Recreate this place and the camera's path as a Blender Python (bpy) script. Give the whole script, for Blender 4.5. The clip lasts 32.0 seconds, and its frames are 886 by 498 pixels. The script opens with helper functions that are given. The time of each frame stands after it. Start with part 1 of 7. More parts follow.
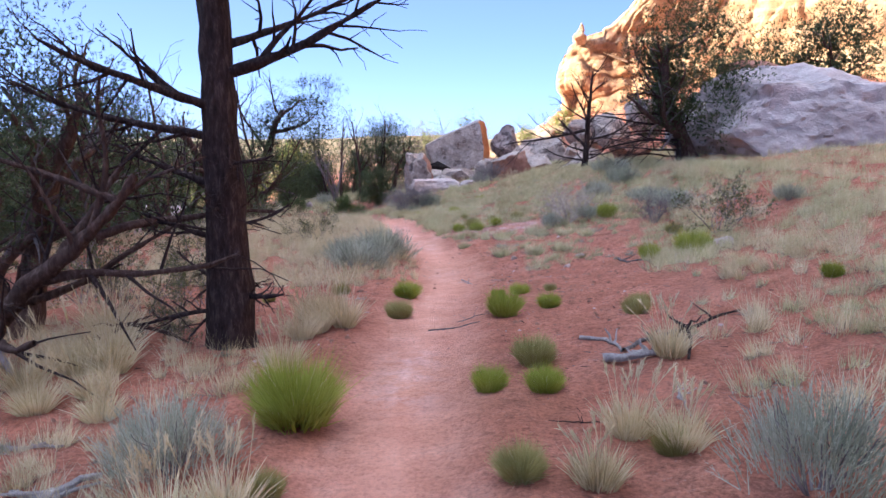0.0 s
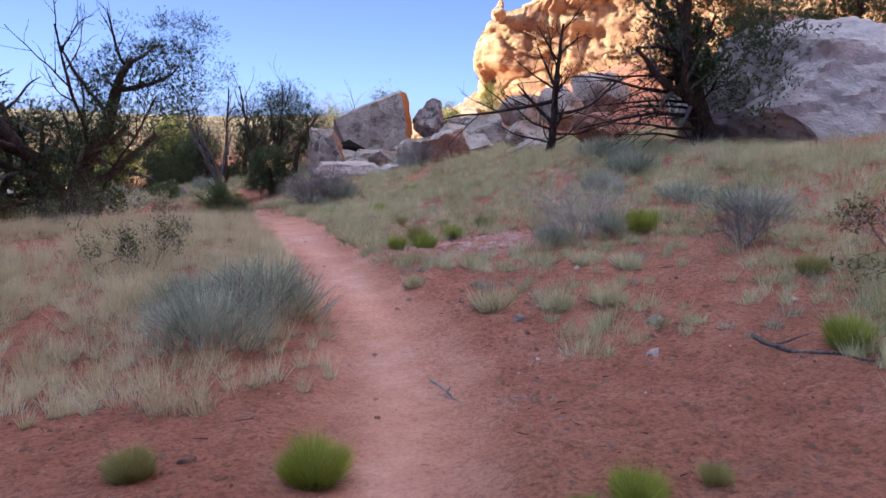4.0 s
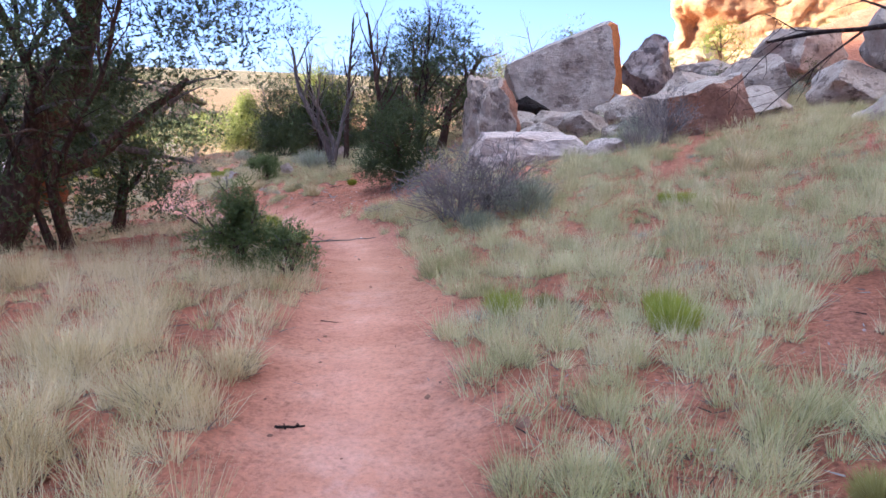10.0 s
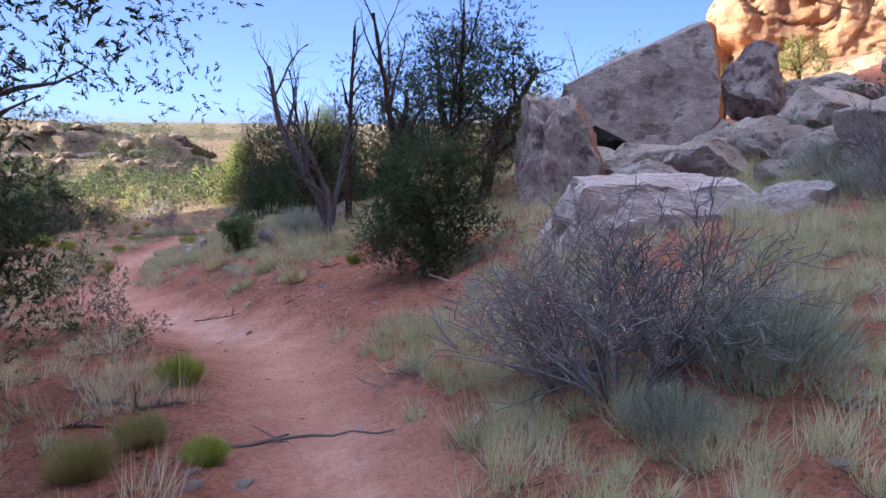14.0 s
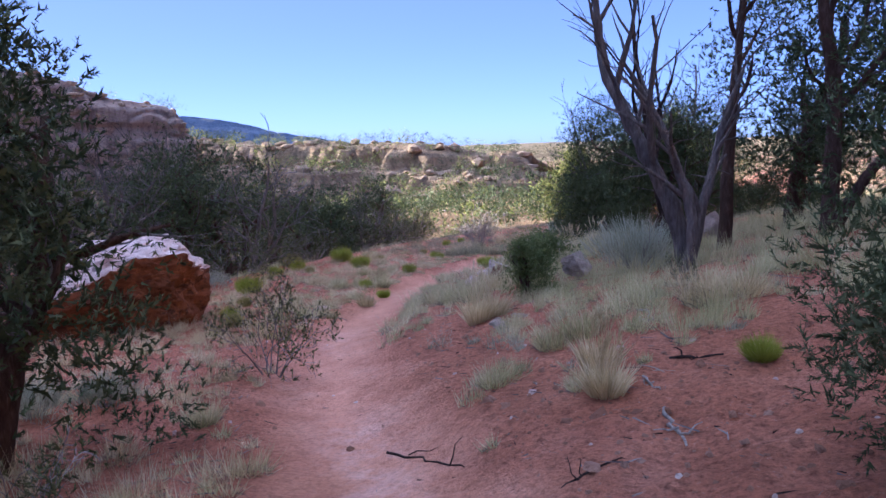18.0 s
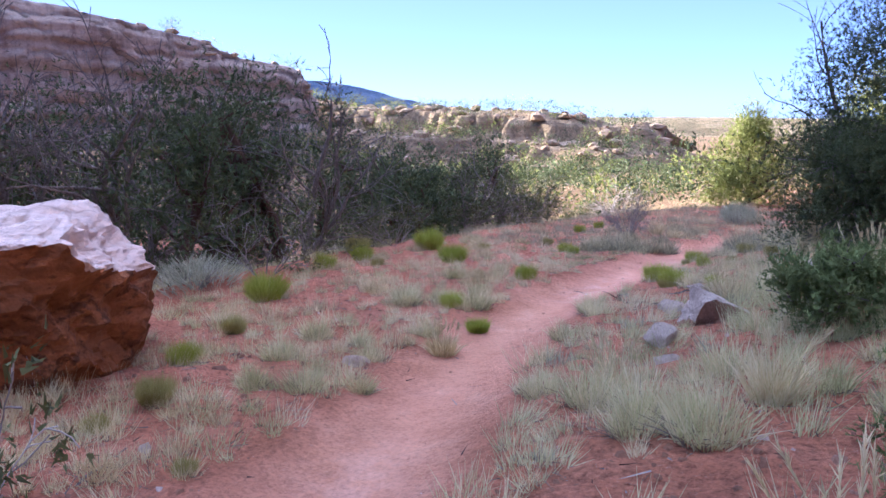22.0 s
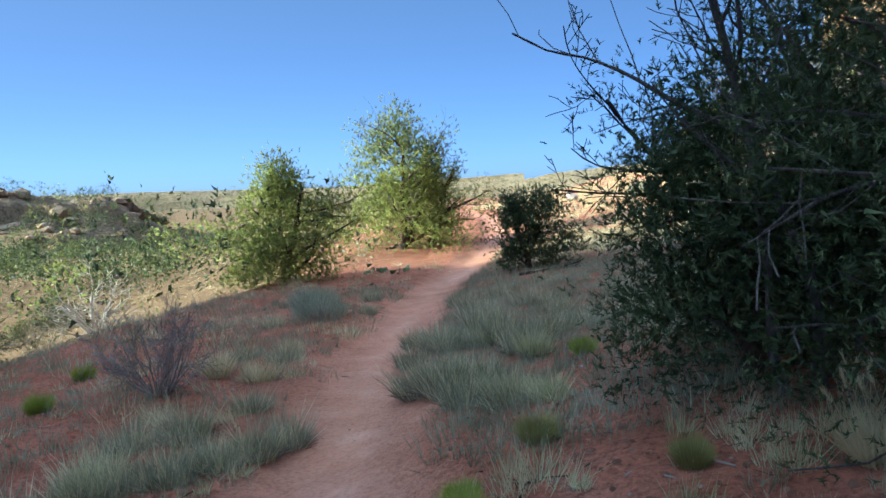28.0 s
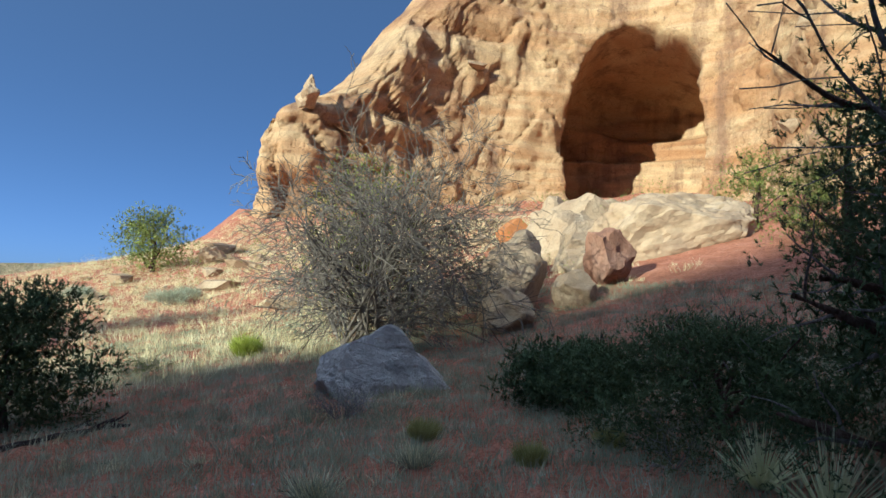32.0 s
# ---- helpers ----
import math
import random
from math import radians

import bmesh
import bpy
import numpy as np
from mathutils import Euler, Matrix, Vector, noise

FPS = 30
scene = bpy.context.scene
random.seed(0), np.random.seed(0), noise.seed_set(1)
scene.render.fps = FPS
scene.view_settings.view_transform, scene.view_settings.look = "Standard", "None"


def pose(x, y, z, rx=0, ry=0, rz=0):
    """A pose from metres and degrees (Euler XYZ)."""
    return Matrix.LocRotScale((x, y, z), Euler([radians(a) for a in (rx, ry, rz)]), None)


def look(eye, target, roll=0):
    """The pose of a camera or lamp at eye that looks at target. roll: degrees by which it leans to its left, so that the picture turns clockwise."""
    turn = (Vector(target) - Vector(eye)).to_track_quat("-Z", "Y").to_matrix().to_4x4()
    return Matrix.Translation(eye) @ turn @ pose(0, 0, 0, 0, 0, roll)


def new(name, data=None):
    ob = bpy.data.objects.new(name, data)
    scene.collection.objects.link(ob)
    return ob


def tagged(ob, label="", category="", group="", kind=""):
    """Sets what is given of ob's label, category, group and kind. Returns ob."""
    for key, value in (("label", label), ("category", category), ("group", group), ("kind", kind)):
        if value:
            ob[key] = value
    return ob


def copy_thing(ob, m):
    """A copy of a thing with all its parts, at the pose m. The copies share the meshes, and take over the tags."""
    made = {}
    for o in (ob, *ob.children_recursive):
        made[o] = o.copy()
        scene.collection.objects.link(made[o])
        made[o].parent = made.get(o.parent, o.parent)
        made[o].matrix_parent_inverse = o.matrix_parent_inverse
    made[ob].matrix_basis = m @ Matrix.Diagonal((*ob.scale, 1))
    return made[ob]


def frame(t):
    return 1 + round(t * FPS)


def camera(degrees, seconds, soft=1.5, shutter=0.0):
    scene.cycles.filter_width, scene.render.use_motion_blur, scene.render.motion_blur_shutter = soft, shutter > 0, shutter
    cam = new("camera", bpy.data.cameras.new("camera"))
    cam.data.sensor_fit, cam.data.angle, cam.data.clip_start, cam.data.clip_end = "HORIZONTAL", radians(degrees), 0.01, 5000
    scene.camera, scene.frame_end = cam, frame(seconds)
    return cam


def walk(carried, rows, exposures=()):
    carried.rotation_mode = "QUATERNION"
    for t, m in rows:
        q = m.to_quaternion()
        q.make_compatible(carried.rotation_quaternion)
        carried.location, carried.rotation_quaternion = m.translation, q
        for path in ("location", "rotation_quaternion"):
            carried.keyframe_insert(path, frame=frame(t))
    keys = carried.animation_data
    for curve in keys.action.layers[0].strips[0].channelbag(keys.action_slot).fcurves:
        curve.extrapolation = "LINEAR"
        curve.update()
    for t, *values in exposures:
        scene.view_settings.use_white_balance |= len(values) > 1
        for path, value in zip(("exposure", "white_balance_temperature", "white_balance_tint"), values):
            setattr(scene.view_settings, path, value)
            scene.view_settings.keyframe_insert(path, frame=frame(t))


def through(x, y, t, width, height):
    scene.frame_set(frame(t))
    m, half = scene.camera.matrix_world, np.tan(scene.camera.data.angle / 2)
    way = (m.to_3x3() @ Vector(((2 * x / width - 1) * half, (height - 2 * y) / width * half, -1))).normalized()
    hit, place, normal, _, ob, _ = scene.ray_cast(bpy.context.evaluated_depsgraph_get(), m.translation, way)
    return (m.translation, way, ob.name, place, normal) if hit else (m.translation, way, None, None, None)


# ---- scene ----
cam = camera(66.5, 32.0)

# seconds, eye x y z, yaw to the left, pitch up, roll
PATH = [
    (0, -0.000, -0.000, 1.630, -0.40, -8.43, -0.46),
    (0.5, -0.173, 0.666, 1.610, -6.82, -7.23, 0.89),
    (1, -0.229, 1.348, 1.599, -10.34, -6.20, 1.61),
    (1.5, -0.288, 2.065, 1.582, -11.50, -6.16, 1.31),
    (2, -0.290, 2.768, 1.540, -11.36, -7.27, 0.93),
    (2.5, -0.310, 3.461, 1.490, -10.55, -9.24, 0.84),
    (3, -0.250, 4.125, 1.498, -9.85, -10.20, 0.89),
    (3.5, -0.267, 4.798, 1.464, -9.25, -10.38, 1.03),
    (5.5, -0.174, 7.709, 1.259, -7.17, -6.56, 1.30),
    (6, -0.024, 8.530, 1.217, -7.87, -9.68, 1.65),
    (6.5, 0.003, 9.212, 1.184, -6.18, -13.08, 0.76),
    (7, 0.072, 9.995, 1.143, 1.37, -10.96, 0.76),
    (7.5, 0.087, 10.714, 1.132, 3.68, -13.46, 0.59),
    (8, 0.089, 11.431, 1.147, 5.70, -13.10, 1.17),
    (8.5, -0.046, 12.108, 1.158, 5.31, -14.69, -0.63),
    (9, -0.209, 12.712, 1.171, 7.29, -16.04, 0.81),
    (9.5, -0.373, 13.342, 1.187, 6.91, -15.01, 0.06),
    (10, -0.515, 13.983, 1.183, 4.85, -13.27, 1.45),
    (10.5, -0.660, 14.579, 1.173, 4.83, -12.63, 1.00),
    (11, -0.793, 15.218, 1.156, 9.43, -11.29, -1.37),
    (11.5, -0.962, 15.802, 1.170, 8.84, -9.47, -0.35),
    (12, -1.048, 16.402, 1.166, 5.52, -10.33, -0.55),
    (12.5, -1.202, 16.981, 1.127, 1.31, -9.08, -0.02),
    (13, -1.288, 17.567, 1.039, 0.28, -8.16, -0.13),
    (13.5, -1.381, 18.145, 0.969, -0.11, -9.11, 1.20),
    (14, -1.411, 18.714, 0.907, 6.18, -9.50, -0.32),
    (14.5, -1.531, 19.277, 0.874, 11.64, -9.32, -0.10),
    (16.5, -2.151, 21.712, 0.472, 11.73, -4.38, 0.31),
    (17, -2.303, 22.239, 0.446, 18.19, -5.82, 0.08),
    (17.5, -2.587, 22.800, 0.422, 27.91, -7.06, -0.41),
    (18, -2.867, 23.398, 0.354, 34.77, -7.47, -1.75),
    (18.5, -3.183, 23.921, 0.314, 35.36, -7.34, -1.82),
    (19, -3.447, 24.503, 0.248, 33.57, -8.48, -1.11),
    (19.5, -3.774, 25.028, 0.206, 33.11, -10.24, 0.83),
    (20, -4.078, 25.569, 0.155, 35.23, -10.94, 1.37),
    (20.5, -4.506, 26.037, 0.114, 38.12, -11.80, 1.90),
    (21, -4.928, 26.487, 0.070, 45.57, -11.53, 1.15),
    (21.5, -5.377, 26.802, 0.057, 46.05, -9.91, 1.40),
    (22, -5.859, 27.205, -0.023, 44.61, -9.83, 0.30),
    (22.5, -6.332, 27.523, -0.066, 43.27, -9.24, -0.23),
    (23, -6.777, 27.951, -0.110, 40.89, -8.32, -0.67),
    (23.5, -7.220, 28.320, -0.135, 37.09, -6.91, -1.13),
    (24, -7.641, 28.751, -0.192, 33.02, -8.40, -1.88),
    (24.5, -8.037, 29.091, -0.220, 28.18, -8.30, -1.45),
    (25, -8.319, 29.556, -0.227, 22.51, -6.86, -1.56),
    (25.5, -8.591, 30.072, -0.208, 17.60, -5.45, -1.66),
    (27.5, -9.411, 32.131, -0.319, 5.43, -5.01, -2.24),
    (28, -9.500, 32.899, -0.321, 1.83, -4.57, -2.69),
    (28.5, -9.700, 33.602, -0.314, -4.28, -3.29, -1.04),
    (29, -9.999, 34.201, -0.301, -10.73, -1.86, 0.04),
    (29.5, -10.287, 34.678, -0.304, -15.29, -1.17, -0.76),
    (30, -10.414, 35.296, -0.309, -19.38, -0.74, -0.99),
    (30.5, -10.533, 35.969, -0.330, -24.86, 0.15, -0.49),
    (31, -10.467, 36.624, -0.330, -31.79, 1.37, 0.52),
    (31.5, -10.452, 37.145, -0.321, -39.39, 3.00, 1.53),
    (32, -10.456, 37.520, -0.326, -47.22, 4.91, 2.46),
]


def gaze(x, y, z, yaw, pitch, roll):
    a, p = radians(yaw), radians(pitch)
    way = Vector((-math.sin(a) * math.cos(p), math.cos(a) * math.cos(p), math.sin(p)))
    return look((x, y, z), Vector((x, y, z)) + way * 2, roll)


EXPOSURES = [(0, 3.05, 5600, 8), (1, 2.6, 5400, 7), (2, 2.35, 5300, 6), (3, 2.75, 5800, 10), (4.5, 2.5, 5500, 8), (6, 2.5, 5300, 7), (7, 3.0, 5600, 9), (8, 3.15, 5750, 9), (9, 3.2, 5850, 6), (10, 3.2, 5650, 5), (12, 2.95, 5700, 8), (13, 2.85, 5400, 8), (14, 2.65, 5350, 8), (17, 2.7, 4900, 10), (18, 2.6, 5100, 15), (19, 2.7, 5050, 14), (20, 3.08, 5250, 14), (21, 3.38, 5400, 14), (22, 3.15, 5200, 14), (23, 3.05, 5000, 14), (24, 2.72, 4950, 13), (25, 2.5, 4800, 10), (28, 2.25, 5050, -16), (29, 2.05, 5150, -16), (30, 2.05, 5300, -14), (31, 1.75, 5200, -15), (32, 1.5, 5000, -14)]
walk(cam, [(r[0], gaze(*r[1:])) for r in PATH], EXPOSURES)

# ---- light ----
SUN_AZ, SUN_EL = 92.0, 15.5  # degrees to the left of +y, and up
world = bpy.data.worlds.new("sky")
scene.world = world
world.use_nodes = True
_wn = world.node_tree.nodes
_sky = _wn.new("ShaderNodeTexSky")
_sky.sky_type = "NISHITA"
_sky.sun_disc = False
_sky.sun_elevation = radians(80)
_sky.altitude = 1600
_sky.sun_rotation = radians(-SUN_AZ)
_sky.air_density, _sky.dust_density, _sky.ozone_density = 0.18, 7.0, 9.0
world.node_tree.links.new(_sky.outputs[0], _wn["Background"].inputs[0])
_wn["Background"].inputs[1].default_value = 0.1

_sun = bpy.data.lights.new("sun", "SUN")
_sun.energy, _sun.angle, _sun.color = 3.5, radians(0.6), (1.0, 0.84, 0.63)
_az, _el = radians(SUN_AZ), radians(SUN_EL)
_from = Vector((-math.sin(_az) * math.cos(_el), math.cos(_az) * math.cos(_el), math.sin(_el)))
new("sun", _sun).matrix_world = look(_from * 50, (0, 0, 0))

# ---- materials ----
M = {}


class Nodes:
    """A short way to wire one material."""

    def __init__(self, name, rough=0.85, spec=0.2):
        self.mat = bpy.data.materials.new(name)
        self.mat.use_nodes = True
        self.tree = self.mat.node_tree
        self.bsdf = self.tree.nodes["Principled BSDF"]
        self.bsdf.inputs["Roughness"].default_value = rough
        self.bsdf.inputs["Specular IOR Level"].default_value = spec
        M[name] = self.mat

    def put(self, kind, **values):
        n = self.tree.nodes.new("ShaderNode" + kind)
        for k, v in values.items():
            n.inputs[k.replace("_", " ")].default_value = v
        return n

    def join(self, a, b):
        self.tree.links.new(a, b)

    def coords(self):
        return self.put("NewGeometry").outputs["Position"]

    def local(self):
        return self.put("TexCoord").outputs["Object"]

    def noise(self, vec, scale, detail=6, rough=0.6, stretch=None):
        if stretch:
            m = self.put("Mapping")
            m.inputs["Scale"].default_value = stretch
            self.join(vec, m.inputs["Vector"])
            vec = m.outputs[0]
        n = self.put("TexNoise", Scale=scale, Detail=detail, Roughness=rough)
        self.join(vec, n.inputs["Vector"])
        return n.outputs["Fac"]

    def ramp(self, fac, stops):
        r = self.put("ValToRGB")
        e = r.color_ramp.elements
        while len(e) < len(stops):
            e.new(0.5)
        for slot, (p, c) in zip(e, stops):
            slot.position, slot.color = p, (*c, 1)
        self.join(fac, r.inputs[0])
        return r.outputs[0]

    def mix(self, fac, a, b, blend="MIX"):
        m = self.tree.nodes.new("ShaderNodeMix")
        m.data_type, m.blend_type = "RGBA", blend
        for slot, v in (("Factor", fac), ("A", a), ("B", b)):
            for s in m.inputs:
                if s.name == slot and s.type == ("VALUE" if slot == "Factor" else "RGBA"):
                    if isinstance(v, (int, float, tuple)):
                        s.default_value = v if not isinstance(v, tuple) else (*v, 1)
                    else:
                        self.join(v, s)
        return next(o for o in m.outputs if o.type == "RGBA")

    def math(self, op, a, b=0.0):
        m = self.tree.nodes.new("ShaderNodeMath")
        m.operation = op
        for s, v in zip(m.inputs, (a, b)):
            if isinstance(v, (int, float)):
                s.default_value = v
            else:
                self.join(v, s)
        return m.outputs[0]

    def colour(self, out):
        self.join(out, self.bsdf.inputs["Base Color"])

    def bump(self, height, strength=0.5, distance=0.02):
        b = self.put("Bump", Strength=strength, Distance=distance)
        self.join(height, b.inputs["Height"])
        self.join(b.outputs[0], self.bsdf.inputs["Normal"])


def soil_material():
    n = Nodes("soil", 0.95, 0.1)
    p = n.coords()
    broad, mid, grain = n.noise(p, 0.35, 5), n.noise(p, 2.6, 6, 0.65), n.noise(p, 38, 5, 0.7)
    soil = n.ramp(mid, [(0.3, (0.37, 0.143, 0.09)), (0.5, (0.50, 0.205, 0.132)), (0.7, (0.59, 0.275, 0.19))])
    pale = n.ramp(mid, [(0.3, (0.53, 0.245, 0.165)), (0.55, (0.63, 0.32, 0.225)), (0.75, (0.70, 0.41, 0.31))])
    salt = n.put("Attribute")
    salt.attribute_name = "crust"
    trail = n.put("Attribute")
    trail.attribute_name = "trail"
    both = n.mix(trail.outputs["Fac"], soil, pale)
    bare = n.ramp(n.noise(p, 1.1, 4), [(0.56, (0, 0, 0)), (0.72, (1, 1, 1))])
    both = n.mix(n.math("MULTIPLY", bare, 0.3), both, (0.55, 0.295, 0.235))
    far = n.ramp(broad, [(0.4, (0, 0, 0)), (0.65, (1, 1, 1))])
    both = n.mix(n.math("MULTIPLY", far, 0.28), both, (0.36, 0.19, 0.10))
    both = n.mix(n.math("MULTIPLY", n.ramp(n.noise(p, 5.0, 6, 0.7), [(0.42, (0, 0, 0)), (0.58, (1, 1, 1))]), salt.outputs["Fac"]), both, (0.68, 0.47, 0.42))
    where = n.put("SeparateXYZ")
    n.join(p, where.inputs[0])
    edge = n.math("ADD", n.math("MULTIPLY", n.math("ADD", where.outputs[0], 11.0), -0.14), n.math("MULTIPLY", n.math("SUBTRACT", n.noise(p, 0.2, 4), 0.5), 2.5))
    edge = n.math("MINIMUM", edge, n.math("MULTIPLY", n.math("SUBTRACT", where.outputs[1], 44.0), 0.2))
    edge = n.ramp(edge, [(0.0, (0, 0, 0)), (1.0, (1, 1, 1))])
    both = n.mix(n.math("MULTIPLY", edge, 0.8), both, n.ramp(mid, [(0.3, (0.13, 0.115, 0.055)), (0.7, (0.27, 0.215, 0.115))]))
    speck = n.ramp(grain, [(0.33, (0.45, 0.42, 0.42)), (0.47, (1, 1, 1)), (0.66, (1.4, 1.35, 1.3))])
    off = n.math("SUBTRACT", 1.0, n.math("MULTIPLY", trail.outputs["Fac"], 0.75))
    clods = n.noise(p, 17, 7, 0.72)
    both = n.mix(n.math("MULTIPLY", n.ramp(clods, [(0.40, (1, 1, 1)), (0.50, (0, 0, 0))]), n.math("MULTIPLY", off, 0.5)), both, (0.19, 0.078, 0.05))
    both = n.mix(n.math("MULTIPLY", n.ramp(n.noise(p, 31, 5, 0.7), [(0.60, (0, 0, 0)), (0.68, (1, 1, 1))]), n.math("MULTIPLY", off, 0.5)), both, (0.56, 0.34, 0.27))
    n.colour(n.mix(n.math("ADD", n.math("MULTIPLY", off, 0.5), 0.2), both, speck, "MULTIPLY"))
    lumps = n.math("ADD", n.math("MULTIPLY", clods, n.math("ADD", n.math("MULTIPLY", off, 1.15), 0.15)), n.math("MULTIPLY", grain, n.math("ADD", n.math("MULTIPLY", off, 0.2), 0.12)))
    n.bump(lumps, 1.0, 0.08)


def rock_material(name, low, main, high, scale=1.0, stain=(0.16, 0.09, 0.07), strata=0.0, stain_at=0.6, banding=0.7):
    n = Nodes(name, 0.9, 0.15)
    p = n.coords() if strata else n.local()
    mid, fine = n.noise(p, 1.3 * scale, 8, 0.65), n.noise(p, 24 * scale, 6, 0.7)
    col = n.ramp(mid, [(0.28, low), (0.5, main), (0.74, high)])
    if strata:
        bands = n.noise(p, 0.55 * strata, 5, 0.6, (0.12, 0.12, 1.6))
        col = n.mix(banding, col, n.ramp(bands, [(0.3, low), (0.45, high), (0.55, main), (0.68, low), (0.8, high)]))
        streak = n.noise(p, 0.35, 5, 0.65, (1.3, 1.3, 0.09))
        col = n.mix(n.ramp(streak, [(0.5, (0, 0, 0)), (0.66, (0.8, 0.8, 0.8))]), col, stain)
    patch = n.noise(p, 0.8 * scale, 6, 0.7)
    col = n.mix(n.ramp(patch, [(0.54, (0, 0, 0)), (0.62, (0.6, 0.6, 0.6))]), col, tuple(0.5 * (a + b) for a, b in zip(low, stain)))
    spots = n.noise(p, 5.5 * scale, 7, 0.72)
    col = n.mix(n.ramp(spots, [(stain_at, (0, 0, 0)), (stain_at + 0.06, (0.7, 0.7, 0.7))]), col, stain)
    crack = n.math("ABSOLUTE", n.math("SUBTRACT", n.noise(p, 0.9 * scale, 3, 0.55), 0.5))
    col = n.mix(n.ramp(crack, [(0.0, (0.4, 0.4, 0.4)), (0.006, (0.0, 0.0, 0.0))]), col, tuple(0.4 * c for c in stain))
    grey = n.ramp(fine, [(0.3, (0.7, 0.7, 0.7)), (0.55, (1, 1, 1)), (0.8, (1.12, 1.12, 1.12))])
    n.colour(n.mix(0.8, col, grey, "MULTIPLY"))
    n.bump(n.math("ADD", n.noise(p, 4 * scale, 8, 0.7), n.math("MULTIPLY", fine, 0.35)), 1.0, 0.11 / scale)


def plant_material(name, stops, rough=0.75, through=0.0, each=0.35, clump=2.6):
    """Blades, leaves and twigs: every island its own shade, every clump another, with a slow change over the ground."""
    n = Nodes(name, rough, 0.18)
    g = n.put("NewGeometry")
    slow, quick = n.noise(g.outputs["Position"], 0.9, 3), n.noise(g.outputs["Position"], clump, 4, 0.65)
    rnd = n.math("ADD", n.math("MULTIPLY", g.outputs["Random Per Island"], each), n.math("MULTIPLY", n.math("SUBTRACT", slow, 0.5), 0.6))
    rnd = n.math("ADD", rnd, n.math("ADD", n.math("MULTIPLY", n.math("SUBTRACT", quick, 0.5), 1.1), 0.5 - each / 2))
    n.colour(n.ramp(rnd, stops))
    if through:
        t = n.put("BsdfTranslucent")
        n.join(n.bsdf.inputs["Base Color"].links[0].from_socket, t.inputs["Color"])
        m = n.put("MixShader", Fac=through)
        out = n.tree.nodes["Material Output"]
        n.join(n.bsdf.outputs[0], m.inputs[1])
        n.join(t.outputs[0], m.inputs[2])
        n.join(m.outputs[0], out.inputs[0])


def bark_material(name, dark, main, pale, stretch=2.8):
    n = Nodes(name, 0.9, 0.12)
    p = n.local()
    grain = n.noise(p, 9, 7, 0.7, (stretch, stretch, 0.8))
    broad = n.noise(p, 1.6, 4)
    c = n.ramp(grain, [(0.3, dark), (0.52, main), (0.75, pale)])
    n.colour(n.mix(n.math("MULTIPLY", broad, 0.5), c, dark))
    n.bump(grain, 1.0, 0.06)


soil_material()
rock_material("pale_rock", (0.25, 0.18, 0.14), (0.47, 0.385, 0.32), (0.64, 0.555, 0.48), 1.0, (0.115, 0.075, 0.06), stain_at=0.545)
rock_material("red_rock", (0.22, 0.105, 0.07), (0.36, 0.19, 0.13), (0.50, 0.33, 0.26), 1.0, (0.10, 0.05, 0.04))
rock_material("orange_rock", (0.34, 0.13, 0.05), (0.50, 0.21, 0.085), (0.58, 0.30, 0.15), 1.0, (0.16, 0.07, 0.05), stain_at=0.66)
rock_material("white_rock", (0.42, 0.335, 0.29), (0.62, 0.51, 0.45), (0.75, 0.65, 0.58), 1.0, (0.2, 0.13, 0.12), stain_at=0.66)
rock_material("spotted_rock", (0.2, 0.15, 0.13), (0.36, 0.29, 0.26), (0.5, 0.44, 0.4), 1.0, (0.07, 0.045, 0.04), stain_at=0.5)
rock_material("cream_rock", (0.34, 0.28, 0.25), (0.50, 0.435, 0.40), (0.63, 0.575, 0.54), 0.6, (0.17, 0.11, 0.09), stain_at=0.60)
rock_material("tan_rock", (0.29, 0.185, 0.115), (0.42, 0.30, 0.20), (0.53, 0.41, 0.295), 1.0, (0.2, 0.13, 0.10), stain_at=0.63)
rock_material("pink_rock", (0.48, 0.33, 0.29), (0.66, 0.52, 0.48), (0.76, 0.66, 0.62), 1.0, (0.25, 0.11, 0.07), stain_at=0.62)
rock_material("brown_rock", (0.12, 0.045, 0.022), (0.26, 0.10, 0.045), (0.40, 0.18, 0.09), 1.2, (0.07, 0.03, 0.02), stain_at=0.55)
rock_material("cliff_rock", (0.36, 0.175, 0.085), (0.49, 0.285, 0.15), (0.60, 0.43, 0.26), 0.25, (0.22, 0.125, 0.085), 0.45, 0.60)
rock_material("butte_rock", (0.29, 0.185, 0.135), (0.41, 0.30, 0.24), (0.51, 0.42, 0.35), 0.12, (0.2, 0.135, 0.115), 0.4, 0.6, 0.4)
rock_material("hill_rock", (0.20, 0.125, 0.075), (0.30, 0.205, 0.125), (0.40, 0.295, 0.19), 0.12, (0.13, 0.10, 0.07), 0.5, 0.58, 0.6)
rock_material("mesa_rock", (0.30, 0.20, 0.11), (0.39, 0.285, 0.165), (0.47, 0.37, 0.235), 0.03, (0.12, 0.13, 0.06), 0.08, 0.56)
# Distance haze is mixed into this base colour as blue.
rock_material("mountain_haze_rock", (0.10, 0.14, 0.22), (0.14, 0.19, 0.28), (0.24, 0.27, 0.34), 0.004, (0.10, 0.14, 0.22), 0.0)
# Near-black material that stands in for shade under the slab.
rock_material("painted_shade_rock", (0.02, 0.015, 0.013), (0.03, 0.022, 0.02), (0.05, 0.04, 0.035), 1.0, (0.015, 0.012, 0.01))
plant_material("straw", [(0.15, (0.40, 0.32, 0.16)), (0.45, (0.67, 0.57, 0.34)), (0.8, (0.82, 0.75, 0.53))], 0.7, 0.3)
